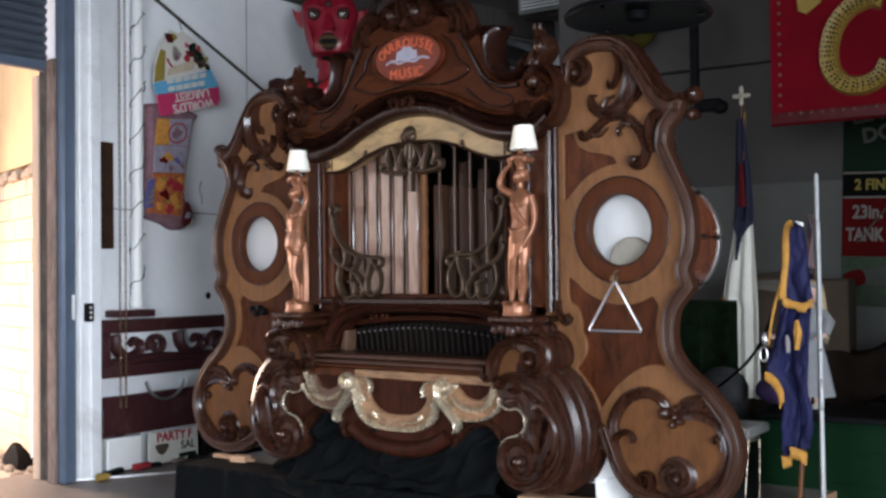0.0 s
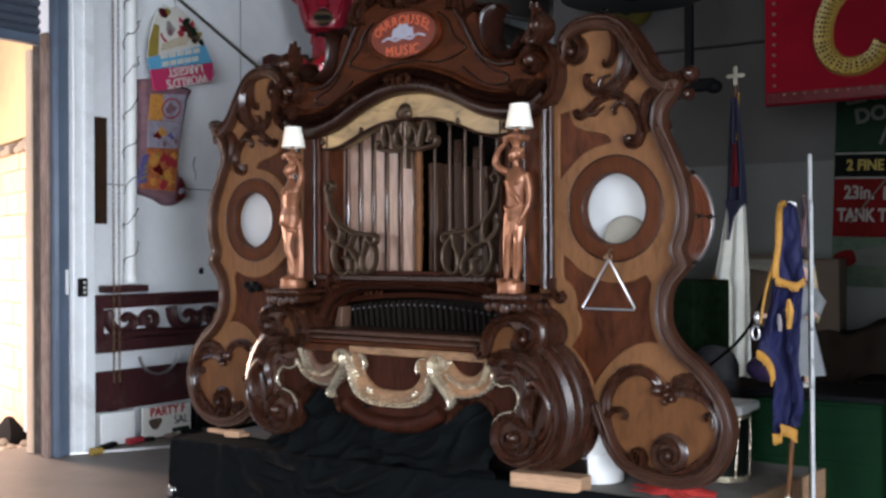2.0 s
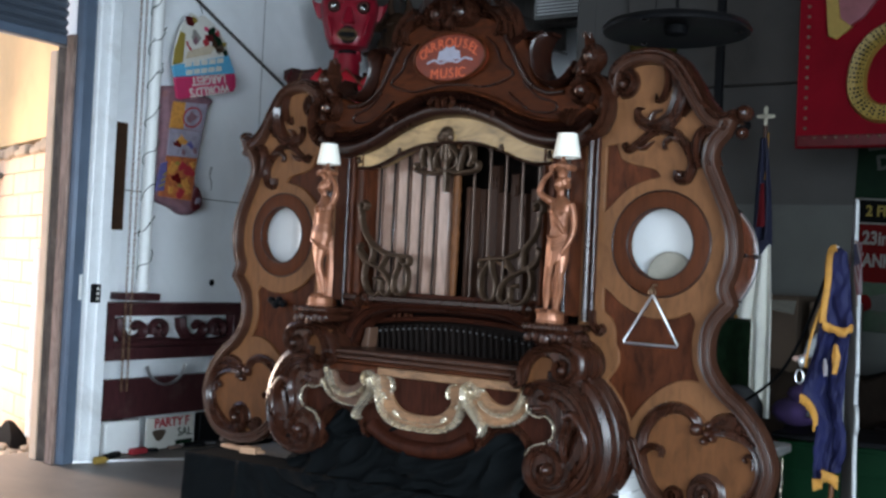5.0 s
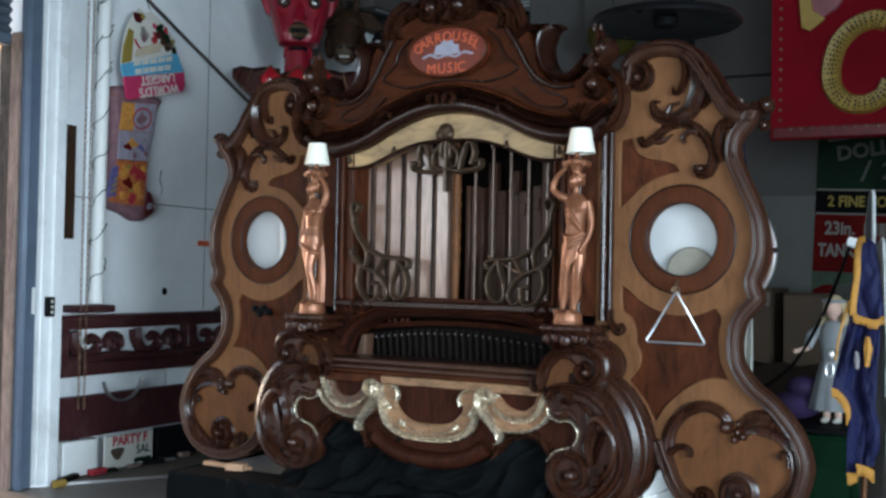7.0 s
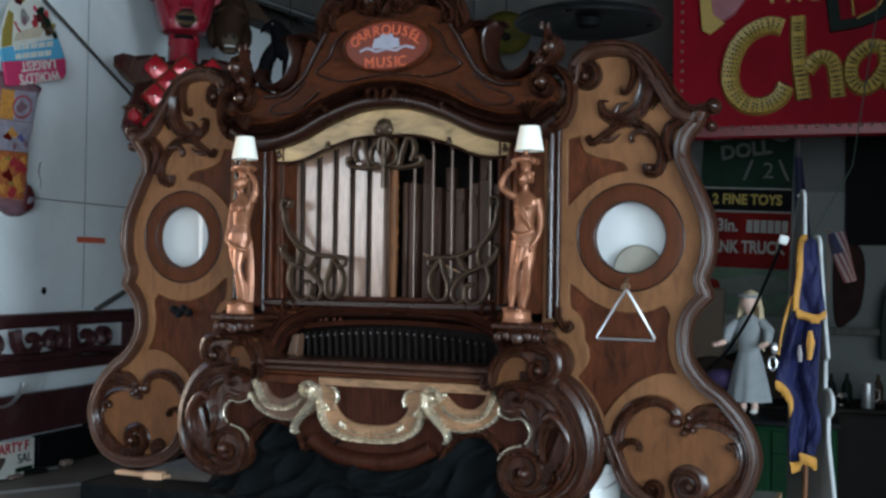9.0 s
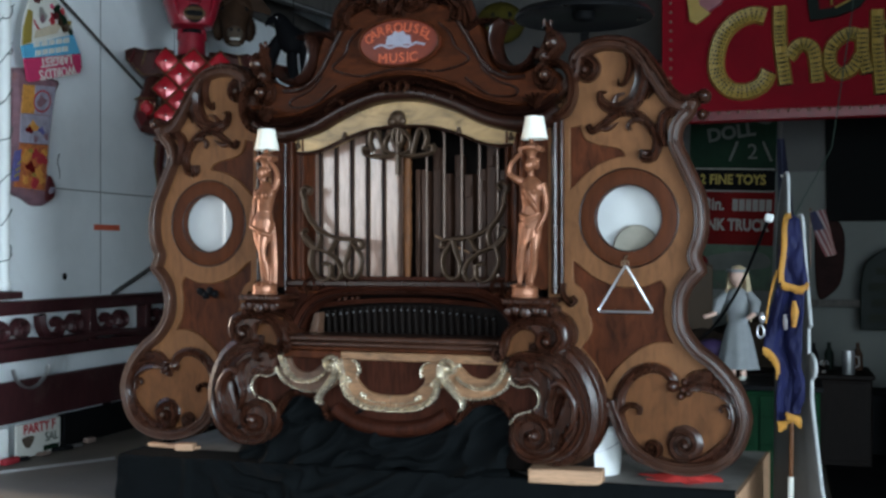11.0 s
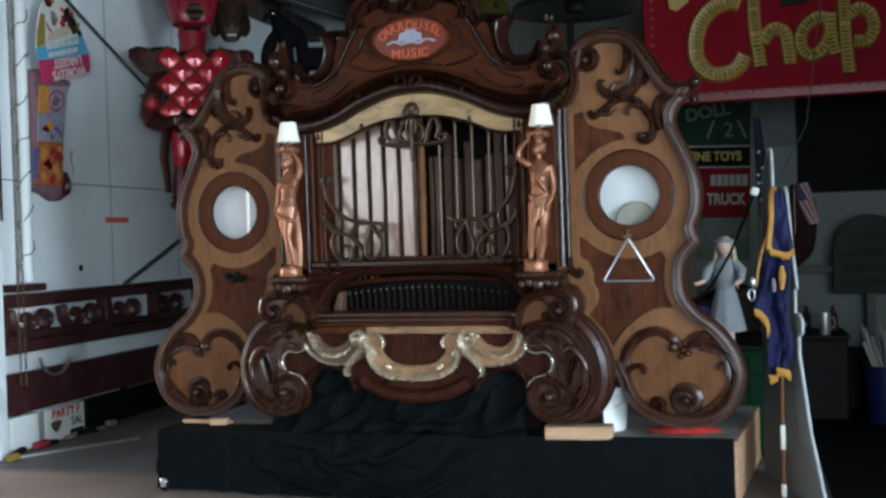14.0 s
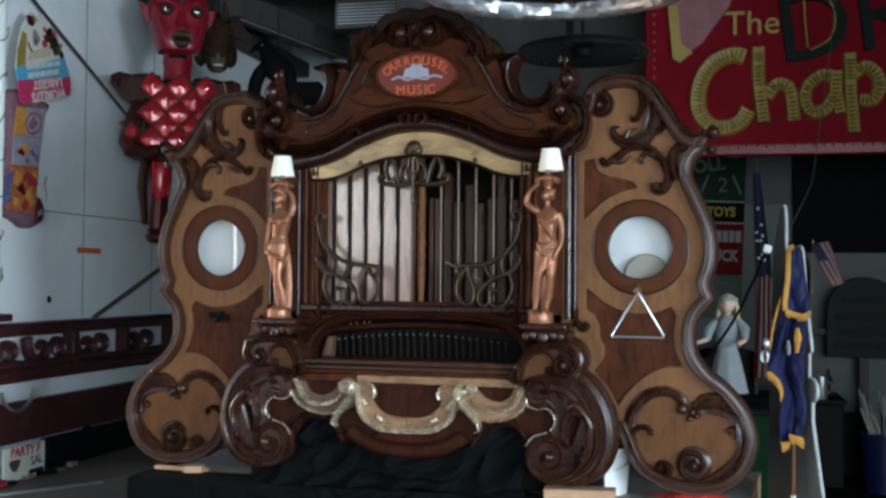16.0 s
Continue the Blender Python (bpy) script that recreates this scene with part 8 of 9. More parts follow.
part("yellow_edge", Shape().plate([Vector(p) for p in ((-2.38, 3.95), (-2.34, 3.50), (-2.28, 3.47), (-2.17, 3.55), (-2.26, 3.62), (-2.30, 3.95))], -0.045, -0.03, 0.006), YELLOW, sgn)

# ---- posters and boards on the back wall ----
pt = thing("toy_poster", "tall printed toy advertisement banner in green, black and red", "poster", pose(0, 9.62, 0, 0, 2.0, 0))
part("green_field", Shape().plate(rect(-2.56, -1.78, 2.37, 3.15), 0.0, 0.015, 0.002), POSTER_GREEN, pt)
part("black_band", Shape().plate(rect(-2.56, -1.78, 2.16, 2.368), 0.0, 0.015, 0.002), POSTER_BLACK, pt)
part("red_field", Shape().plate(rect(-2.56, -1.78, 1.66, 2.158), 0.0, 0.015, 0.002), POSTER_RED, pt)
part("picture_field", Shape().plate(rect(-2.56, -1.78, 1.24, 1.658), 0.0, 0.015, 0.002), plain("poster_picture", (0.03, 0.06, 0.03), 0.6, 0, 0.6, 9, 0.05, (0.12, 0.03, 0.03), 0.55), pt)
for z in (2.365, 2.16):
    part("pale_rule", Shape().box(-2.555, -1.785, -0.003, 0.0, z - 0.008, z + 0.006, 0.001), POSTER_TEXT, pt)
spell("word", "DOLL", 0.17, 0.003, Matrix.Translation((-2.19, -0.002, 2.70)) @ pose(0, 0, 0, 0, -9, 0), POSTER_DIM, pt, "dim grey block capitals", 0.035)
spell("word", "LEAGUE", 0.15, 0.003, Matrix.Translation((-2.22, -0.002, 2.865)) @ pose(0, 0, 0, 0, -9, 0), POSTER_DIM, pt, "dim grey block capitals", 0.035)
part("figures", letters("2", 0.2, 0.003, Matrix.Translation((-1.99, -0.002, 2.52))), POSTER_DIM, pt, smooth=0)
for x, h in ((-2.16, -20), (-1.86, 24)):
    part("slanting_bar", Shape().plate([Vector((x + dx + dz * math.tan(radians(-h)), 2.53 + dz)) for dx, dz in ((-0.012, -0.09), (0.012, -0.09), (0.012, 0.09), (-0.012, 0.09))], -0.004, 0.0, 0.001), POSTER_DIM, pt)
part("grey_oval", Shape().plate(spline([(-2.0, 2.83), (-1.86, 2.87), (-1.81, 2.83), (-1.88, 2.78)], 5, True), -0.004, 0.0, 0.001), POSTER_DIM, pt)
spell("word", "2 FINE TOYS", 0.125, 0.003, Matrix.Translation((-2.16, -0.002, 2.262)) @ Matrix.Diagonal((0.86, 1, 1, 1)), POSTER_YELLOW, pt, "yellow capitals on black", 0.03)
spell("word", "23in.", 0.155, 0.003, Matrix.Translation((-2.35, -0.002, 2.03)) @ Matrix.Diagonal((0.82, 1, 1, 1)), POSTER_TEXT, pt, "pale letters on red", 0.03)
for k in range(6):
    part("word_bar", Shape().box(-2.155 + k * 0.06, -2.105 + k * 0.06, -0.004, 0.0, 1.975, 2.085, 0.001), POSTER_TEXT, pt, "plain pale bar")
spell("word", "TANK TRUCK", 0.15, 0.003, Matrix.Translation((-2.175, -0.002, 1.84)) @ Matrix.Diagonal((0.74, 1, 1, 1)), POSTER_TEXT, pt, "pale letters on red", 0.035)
part("truck_shape", Shape().plate(spline([(-2.45, 1.52), (-2.1, 1.6), (-1.85, 1.58), (-1.82, 1.46), (-2.2, 1.42), (-2.48, 1.44)], 4, True), -0.006, 0.0, 0.002), POSTER_DIM, pt)
part("truck_cab", Shape().plate(spline([(-2.54, 1.50), (-2.40, 1.55), (-2.36, 1.44), (-2.5, 1.40)], 4, True), -0.008, 0.0, 0.002), POSTER_RED, pt)
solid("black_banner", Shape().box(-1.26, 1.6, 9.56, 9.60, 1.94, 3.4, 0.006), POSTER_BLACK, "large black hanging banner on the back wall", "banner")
solid("banner_rail", Shape().box(-1.3, 1.65, 9.55, 9.645, 3.4, 3.46, 0.006), BEAM, "dark rail holding the banner", "rail")
solid("upper_dark_board", Shape().box(-4.6, 1.6, 9.52, 9.64, 3.47, 4.4, 0.01), CEILING_M, "dark boarding high on the wall", kind="structure")
an = thing("arched_sign", "dark green arched wooden sign on a post", "sign", pose(0, 9.3, 0))
ao = [Vector((-0.99, 0.98))] + spline([(-0.99, 1.35), (-0.95, 1.55), (-0.82, 1.67), (-0.66, 1.71), (-0.50, 1.67), (-0.37, 1.55), (-0.33, 1.35)], 5) + [Vector((-0.33, 0.98))]
part("board", Shape().plate(ao, 0.0, 0.04, 0.008), BLACK_GREEN, an)
for z, w in ((1.50, 0.2), (1.36, 0.26), (1.22, 0.24), (1.09, 0.26)):
    part("word_bar", Shape().box(-0.66 - w, -0.66 + w, -0.006, 0.0, z - 0.035, z + 0.03, 0.002), plain("faint_gold_ink", (0.022, 0.024, 0.018), 0.7, 0, 0.6, 14, gloss=0.05), an, "illegible pale line of writing")
part("post", Shape().box(-0.70, -0.62, 0.045, 0.11, 0.0, 1.5, 0.008), BEAM, an)
part("arm", Shape().box(-1.45, -0.95, 0.042, 0.08, 1.18, 1.24, 0.006), BEAM, an)
solid("round_red_sign", Shape().plate(spline([(-1.36, 2.0), (-1.20, 1.97), (-1.12, 1.8), (-1.14, 1.45), (-1.22, 1.30), (-1.36, 1.28)], 5, True), 0.0, 0.03, 0.008), plain("dull_red_print", (0.02, 0.009, 0.008), 0.7, 0, 0.5, 8, gloss=0.05), "dull dark red rounded sign on the back wall", "sign", pose(0.02, 9.61, 0))

# ---- cabinet, drum and doll beside the organ ----
gc = thing("green_cabinet", "low green painted metal cabinet with a dark top", "cabinet", pose(-1.79, 6.72, 0))
part("body", Shape().box(-0.38, 0.38, -0.30, 0.30, 0.02, 0.765, 0.012), GREEN_PAINT, gc)
part("top", Shape().box(-0.40, 0.40, -0.32, 0.32, 0.766, 0.80, 0.008), BLACK_BOX, gc, "black top")
for x in (-0.19, 0.19):
    dd = part("door", Shape().box(x - 0.18, x + 0.18, -0.315, -0.302, 0.06, 0.74, 0.006), GREEN_PAINT, gc)
    for z in (0.22, 0.42, 0.60):
        part("ridge", Shape().box(x - 0.17, x + 0.17, -0.321, -0.3155, z - 0.008, z + 0.008, 0.002), GREEN_PAINT, dd)
for x in (-0.34, 0.34):
    for y in (-0.26, 0.26):
        part("foot", Shape().box(x - 0.03, x + 0.03, y - 0.03, y + 0.03, 0.0, 0.02, 0.004), BLACK_BOX, gc)


def doll():
    s = Shape()
    # skirt, bodice, arms, head, hair, legs
    rings = []
    for i in range(10):
        t = i / 9
        z = 0.40 - 0.32 * t
        ring_ = []
        for j in range(36):
            a = math.tau * j / 36
            r = 0.062 + 0.075 * t ** 0.8 + 0.010 * math.sin(a * 9 + 1.2) * t
            ring_.append((r * math.cos(a), r * 0.8 * math.sin(a), z))
        rings.append(ring_)
    s.loft(rings, mi=0)
    s.loft([[(rx * math.cos(a), ry * math.sin(a), z) for a in [math.tau * j / 16 for j in range(16)]] for z, rx, ry in
            ((0.38, 0.066, 0.055), (0.44, 0.072, 0.06), (0.50, 0.082, 0.062), (0.56, 0.088, 0.058), (0.60, 0.06, 0.045), (0.62, 0.028, 0.028))], mi=0)
    for sx in (1, -1):
        s.tube([(sx * 0.07, 0, 0.575), (sx * 0.125, -0.02, 0.52), (sx * 0.13, -0.07, 0.45)], [0.034, 0.038, 0.026], 10, mi=0)
        s.tube([(sx * 0.13, -0.07, 0.45), (sx * 0.11 + (-0.06 if sx < 0 else 0), -0.12, 0.43)], [0.018, 0.014], 8, mi=1)
        s.blob((sx * 0.11 + (-0.07 if sx < 0 else 0), -0.13, 0.43), 0.018, 0.02, 0.016, 8, 1)
        s.tube([(sx * 0.035, 0, 0.10), (sx * 0.035, 0, 0.02)], 0.022, 8, mi=1)
        s.blob((sx * 0.037, -0.025, 0.018), 0.026, 0.05, 0.018, 8, 3)
    s.tube([(0, 0, 0.60), (0, 0, 0.65)], 0.022, 8, mi=1)
    s.blob((0, -0.01, 0.695), 0.052, 0.056, 0.062, 14, 1)
    s.blob((0, 0.014, 0.712), 0.062, 0.058, 0.062, 14, 2)
    random.seed(3)
    for k in range(26):
        a = radians(-20 + k * 8.8)
        x, y = 0.058 * math.cos(a), 0.02 + 0.05 * math.sin(a)
        s.tube([(x * 0.9, y, 0.73), (x * 1.15, y, 0.66), (x * 1.3 + random.uniform(-0.01, 0.01), y, 0.56), (x * 1.4 + random.uniform(-0.02, 0.02), y, 0.45 - random.uniform(0, 0.07))], [0.012, 0.013, 0.011, 0.004], 5, mi=2)
    s.tube([(0.062 * math.cos(a), 0.005 + 0.062 * math.sin(a), 0.735) for a in [math.tau * j / 20 for j in range(21)]], 0.012, 6, mi=0)
    return s


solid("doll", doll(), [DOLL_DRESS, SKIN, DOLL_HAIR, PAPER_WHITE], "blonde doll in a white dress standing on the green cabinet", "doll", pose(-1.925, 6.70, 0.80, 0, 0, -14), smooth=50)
solid("curved_stick", Shape().tube(spline([(-2.62, 6.62, 0.82), (-2.33, 6.36, 0.98), (-2.07, 6.10, 1.17), (-1.90, 5.93, 1.42), (-1.79, 5.82, 1.66), (-1.716, 5.758, 1.85)], 5), 0.009, 8).tube([(-2.62, 6.62, 0.82), (-2.62, 6.62, 0.01)], 0.009, 8), BLACK_BOX, "thin black curved stick leaning beside the doll", "stick")
solid("white_clip", Shape().box(-0.025, 0.025, -0.012, 0.012, 0, 0.05, 0.008), WHITE_PLASTIC, "small white clip on the black stick", "clip", pose(-1.716, 5.752, 1.835, 0, 15, 0))
solid("purple_cushion", Shape().blob((0, 0, 0.09), 0.16, 0.12, 0.09, 14).blob((0.05, -0.02, 0.20), 0.11, 0.09, 0.07, 12), plain("purple_blue_cloth", (0.03, 0.013, 0.06), 0.8, 0, 0.6, 9, 0.2, (0.08, 0.01, 0.02), 0.55), "purple and red crumpled cloth heap on the cabinet", "cloth", pose(-2.15, 6.80, 0.80))

# ---- flags ----
def drape(x0f, x1f, y0, z0, z1, folds, depth, phase=0.0, nu=40, nv=30, thick=0.004):
    def f(u, v):
        z = z0 + (z1 - z0) * v
        a, b = x0f(v), x1f(v)
        w = depth * (0.35 + 0.65 * v)
        return a + (b - a) * u, y0 + w * math.sin(u * folds * math.tau + phase + 1.5 * v) + 0.25 * w * noise.noise((u * 6, v * 4, phase)), z
    return cloth_sheet(f, nu, nv, thick)


def lerp(*stops):
    def f(v):
        for (a, p), (b, q) in zip(stops, stops[1:]):
            if v <= b:
                return p + (q - p) * (v - a) / (b - a)
        return stops[-1][1]
    return f


cf = thing("church_flag", "furled white and navy flag on a pole topped by a cross", "flag", pose(-2.77, 7.97, 0))
part("pole", Shape().tube([(0, 0, 0.03), (0, 0, 2.86)], 0.016, 10), W_PIPE_DARK, cf)
part("base", Shape().lathe([(0.18, 0), (0.18, 0.02), (0.05, 0.05), (0.03, 0.09)], 24), BRASS_ROD, cf)
part("cross_finial", Shape().box(-0.014, 0.014, -0.01, 0.01, 2.83, 2.99, 0.004).box(-0.055, 0.055, -0.01, 0.01, 2.915, 2.945, 0.004).blob((-0.055, 0, 2.93), 0.016, 0.012, 0.016, 8).blob((0.055, 0, 2.93), 0.016, 0.012, 0.016, 8).blob((0, 0, 2.99), 0.016, 0.012, 0.016, 8), PALE_BRASS, cf, "pale brass cross")
part("navy_field", drape(lerp((0, -0.02), (0.5, -0.045), (1, -0.065)), lerp((0, 0.03), (0.5, 0.07), (1, 0.092)), -0.05, 2.76, 1.96, 2.0, 0.03), NAVY_DARK, cf, "dark navy upper cloth", smooth=80)
part("red_cross_patch", drape(lerp((0, 0.01), (1, -0.01)), lerp((0, 0.03), (1, 0.05)), -0.092, 2.42, 2.10, 1.0, 0.008, nu=12, nv=10), DULL_RED, cf, "narrow strip of a red cross", smooth=80)
part("white_field", drape(lerp((0, -0.055), (0.42, -0.155), (0.46, -0.15), (0.47, -0.115), (1, -0.10)), lerp((0, 0.088), (0.4, 0.118), (1, 0.128)), -0.045, 1.975, 0.70, 2.5, 0.035, 1.0), WHITE_CLOTH, cf, "cream-white lower cloth", smooth=80)
part("navy_corner", drape(lerp((0, -0.05), (0.4, -0.025), (1, -0.035)), lerp((0, 0.09), (0.12, 0.085), (0.42, 0.02), (1, -0.02)), -0.10, 2.0, 1.71, 1.0, 0.008, nu=12, nv=14), NAVY_DARK, cf, smooth=80)
part("gold_fringe", drape(lerp((0, -0.16), (1, -0.125)), lerp((0, -0.135), (1, -0.10)), -0.06, 1.44, 1.22, 1.0, 0.006, nu=4, nv=8), GOLD_FRINGE, cf, smooth=80)
part("gold_cord", Shape().tube([(0.03, -0.02, 2.80), (0.035, -0.05, 2.6), (0.03, -0.06, 2.45)], 0.006, 6), GOLD_FRINGE, cf)

bf = thing("fringed_flag", "navy satin flag with gold fringe hanging from a wooden pole", "flag", pose(-1.60, 5.32, 0))
part("pole", Shape().tube([(0.0, -0.12, 0.0), (0.010, 0.02, 0.7), (0.012, 0.035, 0.85), (0.02, 0.055, 1.84)], 0.013, 10), W_HEART, bf)
for z0, z1 in ((0.03, 0.10), (0.30, 0.44)):
    part("pole_cap", Shape().tube([(z0 * 0.012, -0.12 + z0 * 0.2, z0), (z1 * 0.012, -0.12 + z1 * 0.2, z1)], 0.0165, 10), PAPER_WHITE, bf)


def fringe(name, pts, drop, width=0.03, base=-0.058, label="gold fringe"):
    """A woven gold heading along a path with a row of hanging strands."""
    path = spline(pts, 8)
    sh = Shape().ribbon(path, width, width, 0.008, base, "round", back=0.006)
    run = 0.0
    for i in range(1, len(path)):
        run += (path[i] - path[i - 1]).length
        if run > 0.0075:
            run = 0.0
            p = path[i]
            k = random.uniform(0.75, 1.1)
            sh.tube([(p.x, base - 0.004, p.y), (p.x + drop[0] * 0.6 * k, base - 0.012, p.y + drop[1] * 0.5 * k), (p.x + drop[0] * k, base + random.uniform(-0.012, 0.004), p.y + drop[1] * k)], [0.006, 0.0055, 0.0035], 5)
    part(name, sh, GOLD_FRINGE, bf, label, smooth=60)


def fold_cloth(u, v):
    # the flag's upper fold, gathered at the pole's top and spreading below
    z = 1.86 - 0.385 * v
    a, b = -0.012 - 0.048 * min(1, v * 1.3) ** 0.7, 0.050 + 0.046 * v ** 0.8
    cap = max(0.0, 1 - v * 9) ** 2
    return a + (b - a) * u, -0.02 - 0.03 * math.sin(u * 2.6) - (0.006 + 0.014 * v) * math.sin(u * 7 + 1.6 * v + 2.0 * noise.noise((u * 2, v * 3, 4.4))) + 0.012 * noise.noise((u * 5, v * 7, 2.2)), z - cap * 0.03 * (2 * u - 1) ** 2


def tail_cloth(u, v):
    # long crumpled folds hanging below, flaring to a corner, drawn in and split at the hem
    z = 1.47 - 0.73 * v
    left = lerp((0, -0.062), (0.25, -0.11), (0.455, -0.135), (0.56, -0.075), (0.62, -0.055), (0.8, -0.068), (1, -0.070))(v)
    right = lerp((0, 0.082), (0.25, 0.070), (0.60, 0.058), (0.67, 0.078), (0.82, 0.076), (0.93, 0.056), (1, 0.052))(v)
    w = 0.010 + 0.018 * math.sin(min(1, v * 1.2) * math.pi) ** 0.5
    crease = 2.2 * noise.noise((u * 2, v * 3, 1.7))
    deep = -0.02 * math.exp(-((u - 0.50 - 0.10 * v) / 0.07) ** 2) * min(1, v * 4)
    lift = 0.04 * max(0.0, v - 0.85) / 0.15 * (1 if u > 0.42 else 0)
    return left + (right - left) * u, -0.012 - w * math.sin(u * 8 + 2.4 * v + crease) - deep + 0.016 * noise.noise((u * 5, v * 9, 6.1)) + 0.007 * noise.noise((u * 14, v * 20, 2.1)), z + lift


random.seed(23)
part("upper_cloth", cloth_sheet(fold_cloth, 44, 40, 0.004), NAVY, bf, "navy satin upper fold", smooth=80)
part("lower_cloth", cloth_sheet(tail_cloth, 80, 90, 0.004), NAVY, bf, "navy satin hanging folds", smooth=80)
fringe("side_fringe", [(0.010, 1.855), (-0.012, 1.85), (-0.024, 1.80), (-0.026, 1.69), (-0.042, 1.55), (-0.042, 1.505)], (-0.014, -0.016), 0.030)
fringe("lower_fringe", [(-0.042, 1.505), (-0.02, 1.488), (0.02, 1.474), (0.06, 1.468), (0.096, 1.492)], (-0.002, -0.036), 0.016, -0.062)
fringe("corner_fringe", [(-0.138, 1.135), (-0.11, 1.122), (-0.08, 1.09), (-0.062, 1.05), (-0.06, 1.0)], (-0.008, -0.036), 0.020, -0.05)
fringe("bottom_fringe", [(-0.066, 0.735), (-0.04, 0.735), (-0.018, 0.742)], (0.0, -0.045), 0.016, -0.045)
fringe("bottom_fringe", [(-0.022, 0.785), (0.02, 0.775), (0.056, 0.762)], (0.0, -0.052), 0.018, -0.062)
part("side_cord", Shape().tube(spline([(-0.06, -0.03, 1.56), (-0.085, -0.035, 1.48), (-0.108, -0.035, 1.38), (-0.122, -0.04, 1.27)], 5), [0.009 - 0.0003 * i for i in range(16)], 6), GOLD_FRINGE, bf)
part("gold_emblem", drape(lerp((0, 0.016), (0.4, 0.008), (1, 0.012)), lerp((0, 0.03), (0.4, 0.046), (1, 0.030)), -0.072, 1.395, 1.254, 1.0, 0.010, nu=8, nv=10), GOLD_FRINGE, bf, "gold embroidered emblem", smooth=80)
part("white_emblem", drape(lerp((0, -0.030), (0.5, -0.036), (1, -0.026)), lerp((0, -0.022), (0.5, -0.012), (1, -0.016)), -0.066, 1.323, 1.24, 1.0, 0.008, nu=6, nv=8), FADED_WHITE, bf, "small white embroidery", smooth=80)
part("tassel_ring", Shape().tube([(-0.15 + 0.018 * math.cos(a), -0.03, 1.225 + 0.035 * math.sin(a)) for a in [math.tau * i / 16 for i in range(17)]], 0.004, 6).blob((-0.142, -0.03, 1.30), 0.018, 0.016, 0.034, 8), STEEL, bf, "bright metal ring")

uf = thing("striped_flag", "furled red and white striped flag with a dark blue starred top", "flag", pose(-1.56, 8.4, 0))
part("pole", Shape().tube([(-0.09, 0, 0.0), (-0.09, 0, 2.72)], 0.014, 8), BEAM, uf)
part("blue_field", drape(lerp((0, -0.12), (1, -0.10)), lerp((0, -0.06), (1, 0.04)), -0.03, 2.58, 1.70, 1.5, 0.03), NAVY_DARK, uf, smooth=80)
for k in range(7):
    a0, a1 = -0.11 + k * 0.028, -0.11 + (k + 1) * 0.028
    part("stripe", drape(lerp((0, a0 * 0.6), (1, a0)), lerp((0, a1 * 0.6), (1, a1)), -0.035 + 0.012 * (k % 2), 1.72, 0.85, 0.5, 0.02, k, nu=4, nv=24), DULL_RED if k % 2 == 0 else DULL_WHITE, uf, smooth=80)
random.seed(9)
for k in range(9):
    part("star", Shape().knob(random.uniform(-0.09, -0.02), random.uniform(1.8, 2.35), 0.012, -0.075), PAPER_WHITE, uf)

hf = thing("hand_flag", "little striped hand flag on a thin stick", "flag", pose(-1.495, 5.22, 1.58, 0, 0, -74) @ Matrix.Diagonal((1.9, 1, 1, 1)))
part("stick", Shape().tube([(-0.03, 0.02, 0.0), (0.005, 0, 0.30)], 0.003, 6).blob((0.005, 0, 0.305), 0.006, 0.008, 0.010, 8), W_TAN, hf)
for k in range(9):
    x0, x1 = k * 0.0135, (k + 1) * 0.0135
    def f2(u, v, x0=x0, x1=x1):
        x = x0 + (x1 - x0) * u
        vv = (0.42 + 0.58 * v) if k < 5 else v
        return x * 0.9 + vv * 0.135, -0.012 * math.sin(x * 40 + vv * 3), 0.285 + x * 0.12 - vv * 0.23
    part("stripe", cloth_sheet(f2, 2, 10, 0.001), FADED_RED if k % 2 == 0 else FADED_WHITE, hf, smooth=80)
def canton(u, v):
    x, vv = u * 0.0675, v * 0.42
    return x * 0.9 + vv * 0.135, -0.012 * math.sin(x * 40 + vv * 3), 0.285 + x * 0.12 - vv * 0.23
part("canton", cloth_sheet(canton, 5, 6, 0.001), FLAG_BLUE, hf, "blue canton", smooth=80)

# tall cut-out board standing on edge
bdm = Matrix.Translation((-1.609, 5.739, 0)) @ pose(0, 0, 0, 0, 0, math.degrees(math.atan2(-0.96, 0.28)))
prof = [(-0.28, 0.0), (0.84, 0.0), (0.73, 0.20), (0.60, 0.42), (0.44, 0.86), (0.44, 0.95)]
prof = [Vector(p) for p in prof] + spline([(0.44, 0.97), (0.50, 1.0), (0.505, 1.06), (0.46, 1.10), (0.39, 1.10)], 5) + [Vector(p) for p in ((0.39, 1.24), (0.43, 1.26), (0.345, 1.56), (0.30, 1.80))] + spline([(0.29, 1.84), (0.26, 1.865), (0.20, 1.85), (0.15, 1.78), (0.08, 1.80), (0.03, 1.86)], 4) + spline([(0.03, 1.9), (0.02, 2.08), (-0.01, 2.12), (-0.06, 2.09), (-0.16, 1.90), (-0.2, 1.6), (-0.24, 1.0)], 5)
cb = thing("cutout_board", "tall grey plywood cut-out figure board standing on edge", "board", bdm)
part("board", Shape().plate(prof, -0.009, 0.009, 0.002), CAST_GREY, cb)
edge = Shape().tube([(p.x + 0.004, 0, p.y) for p in prof[1:]], 0.010, 6)
part("edge_trim", edge, PALE_EDGE, cb, "pale bare edge")

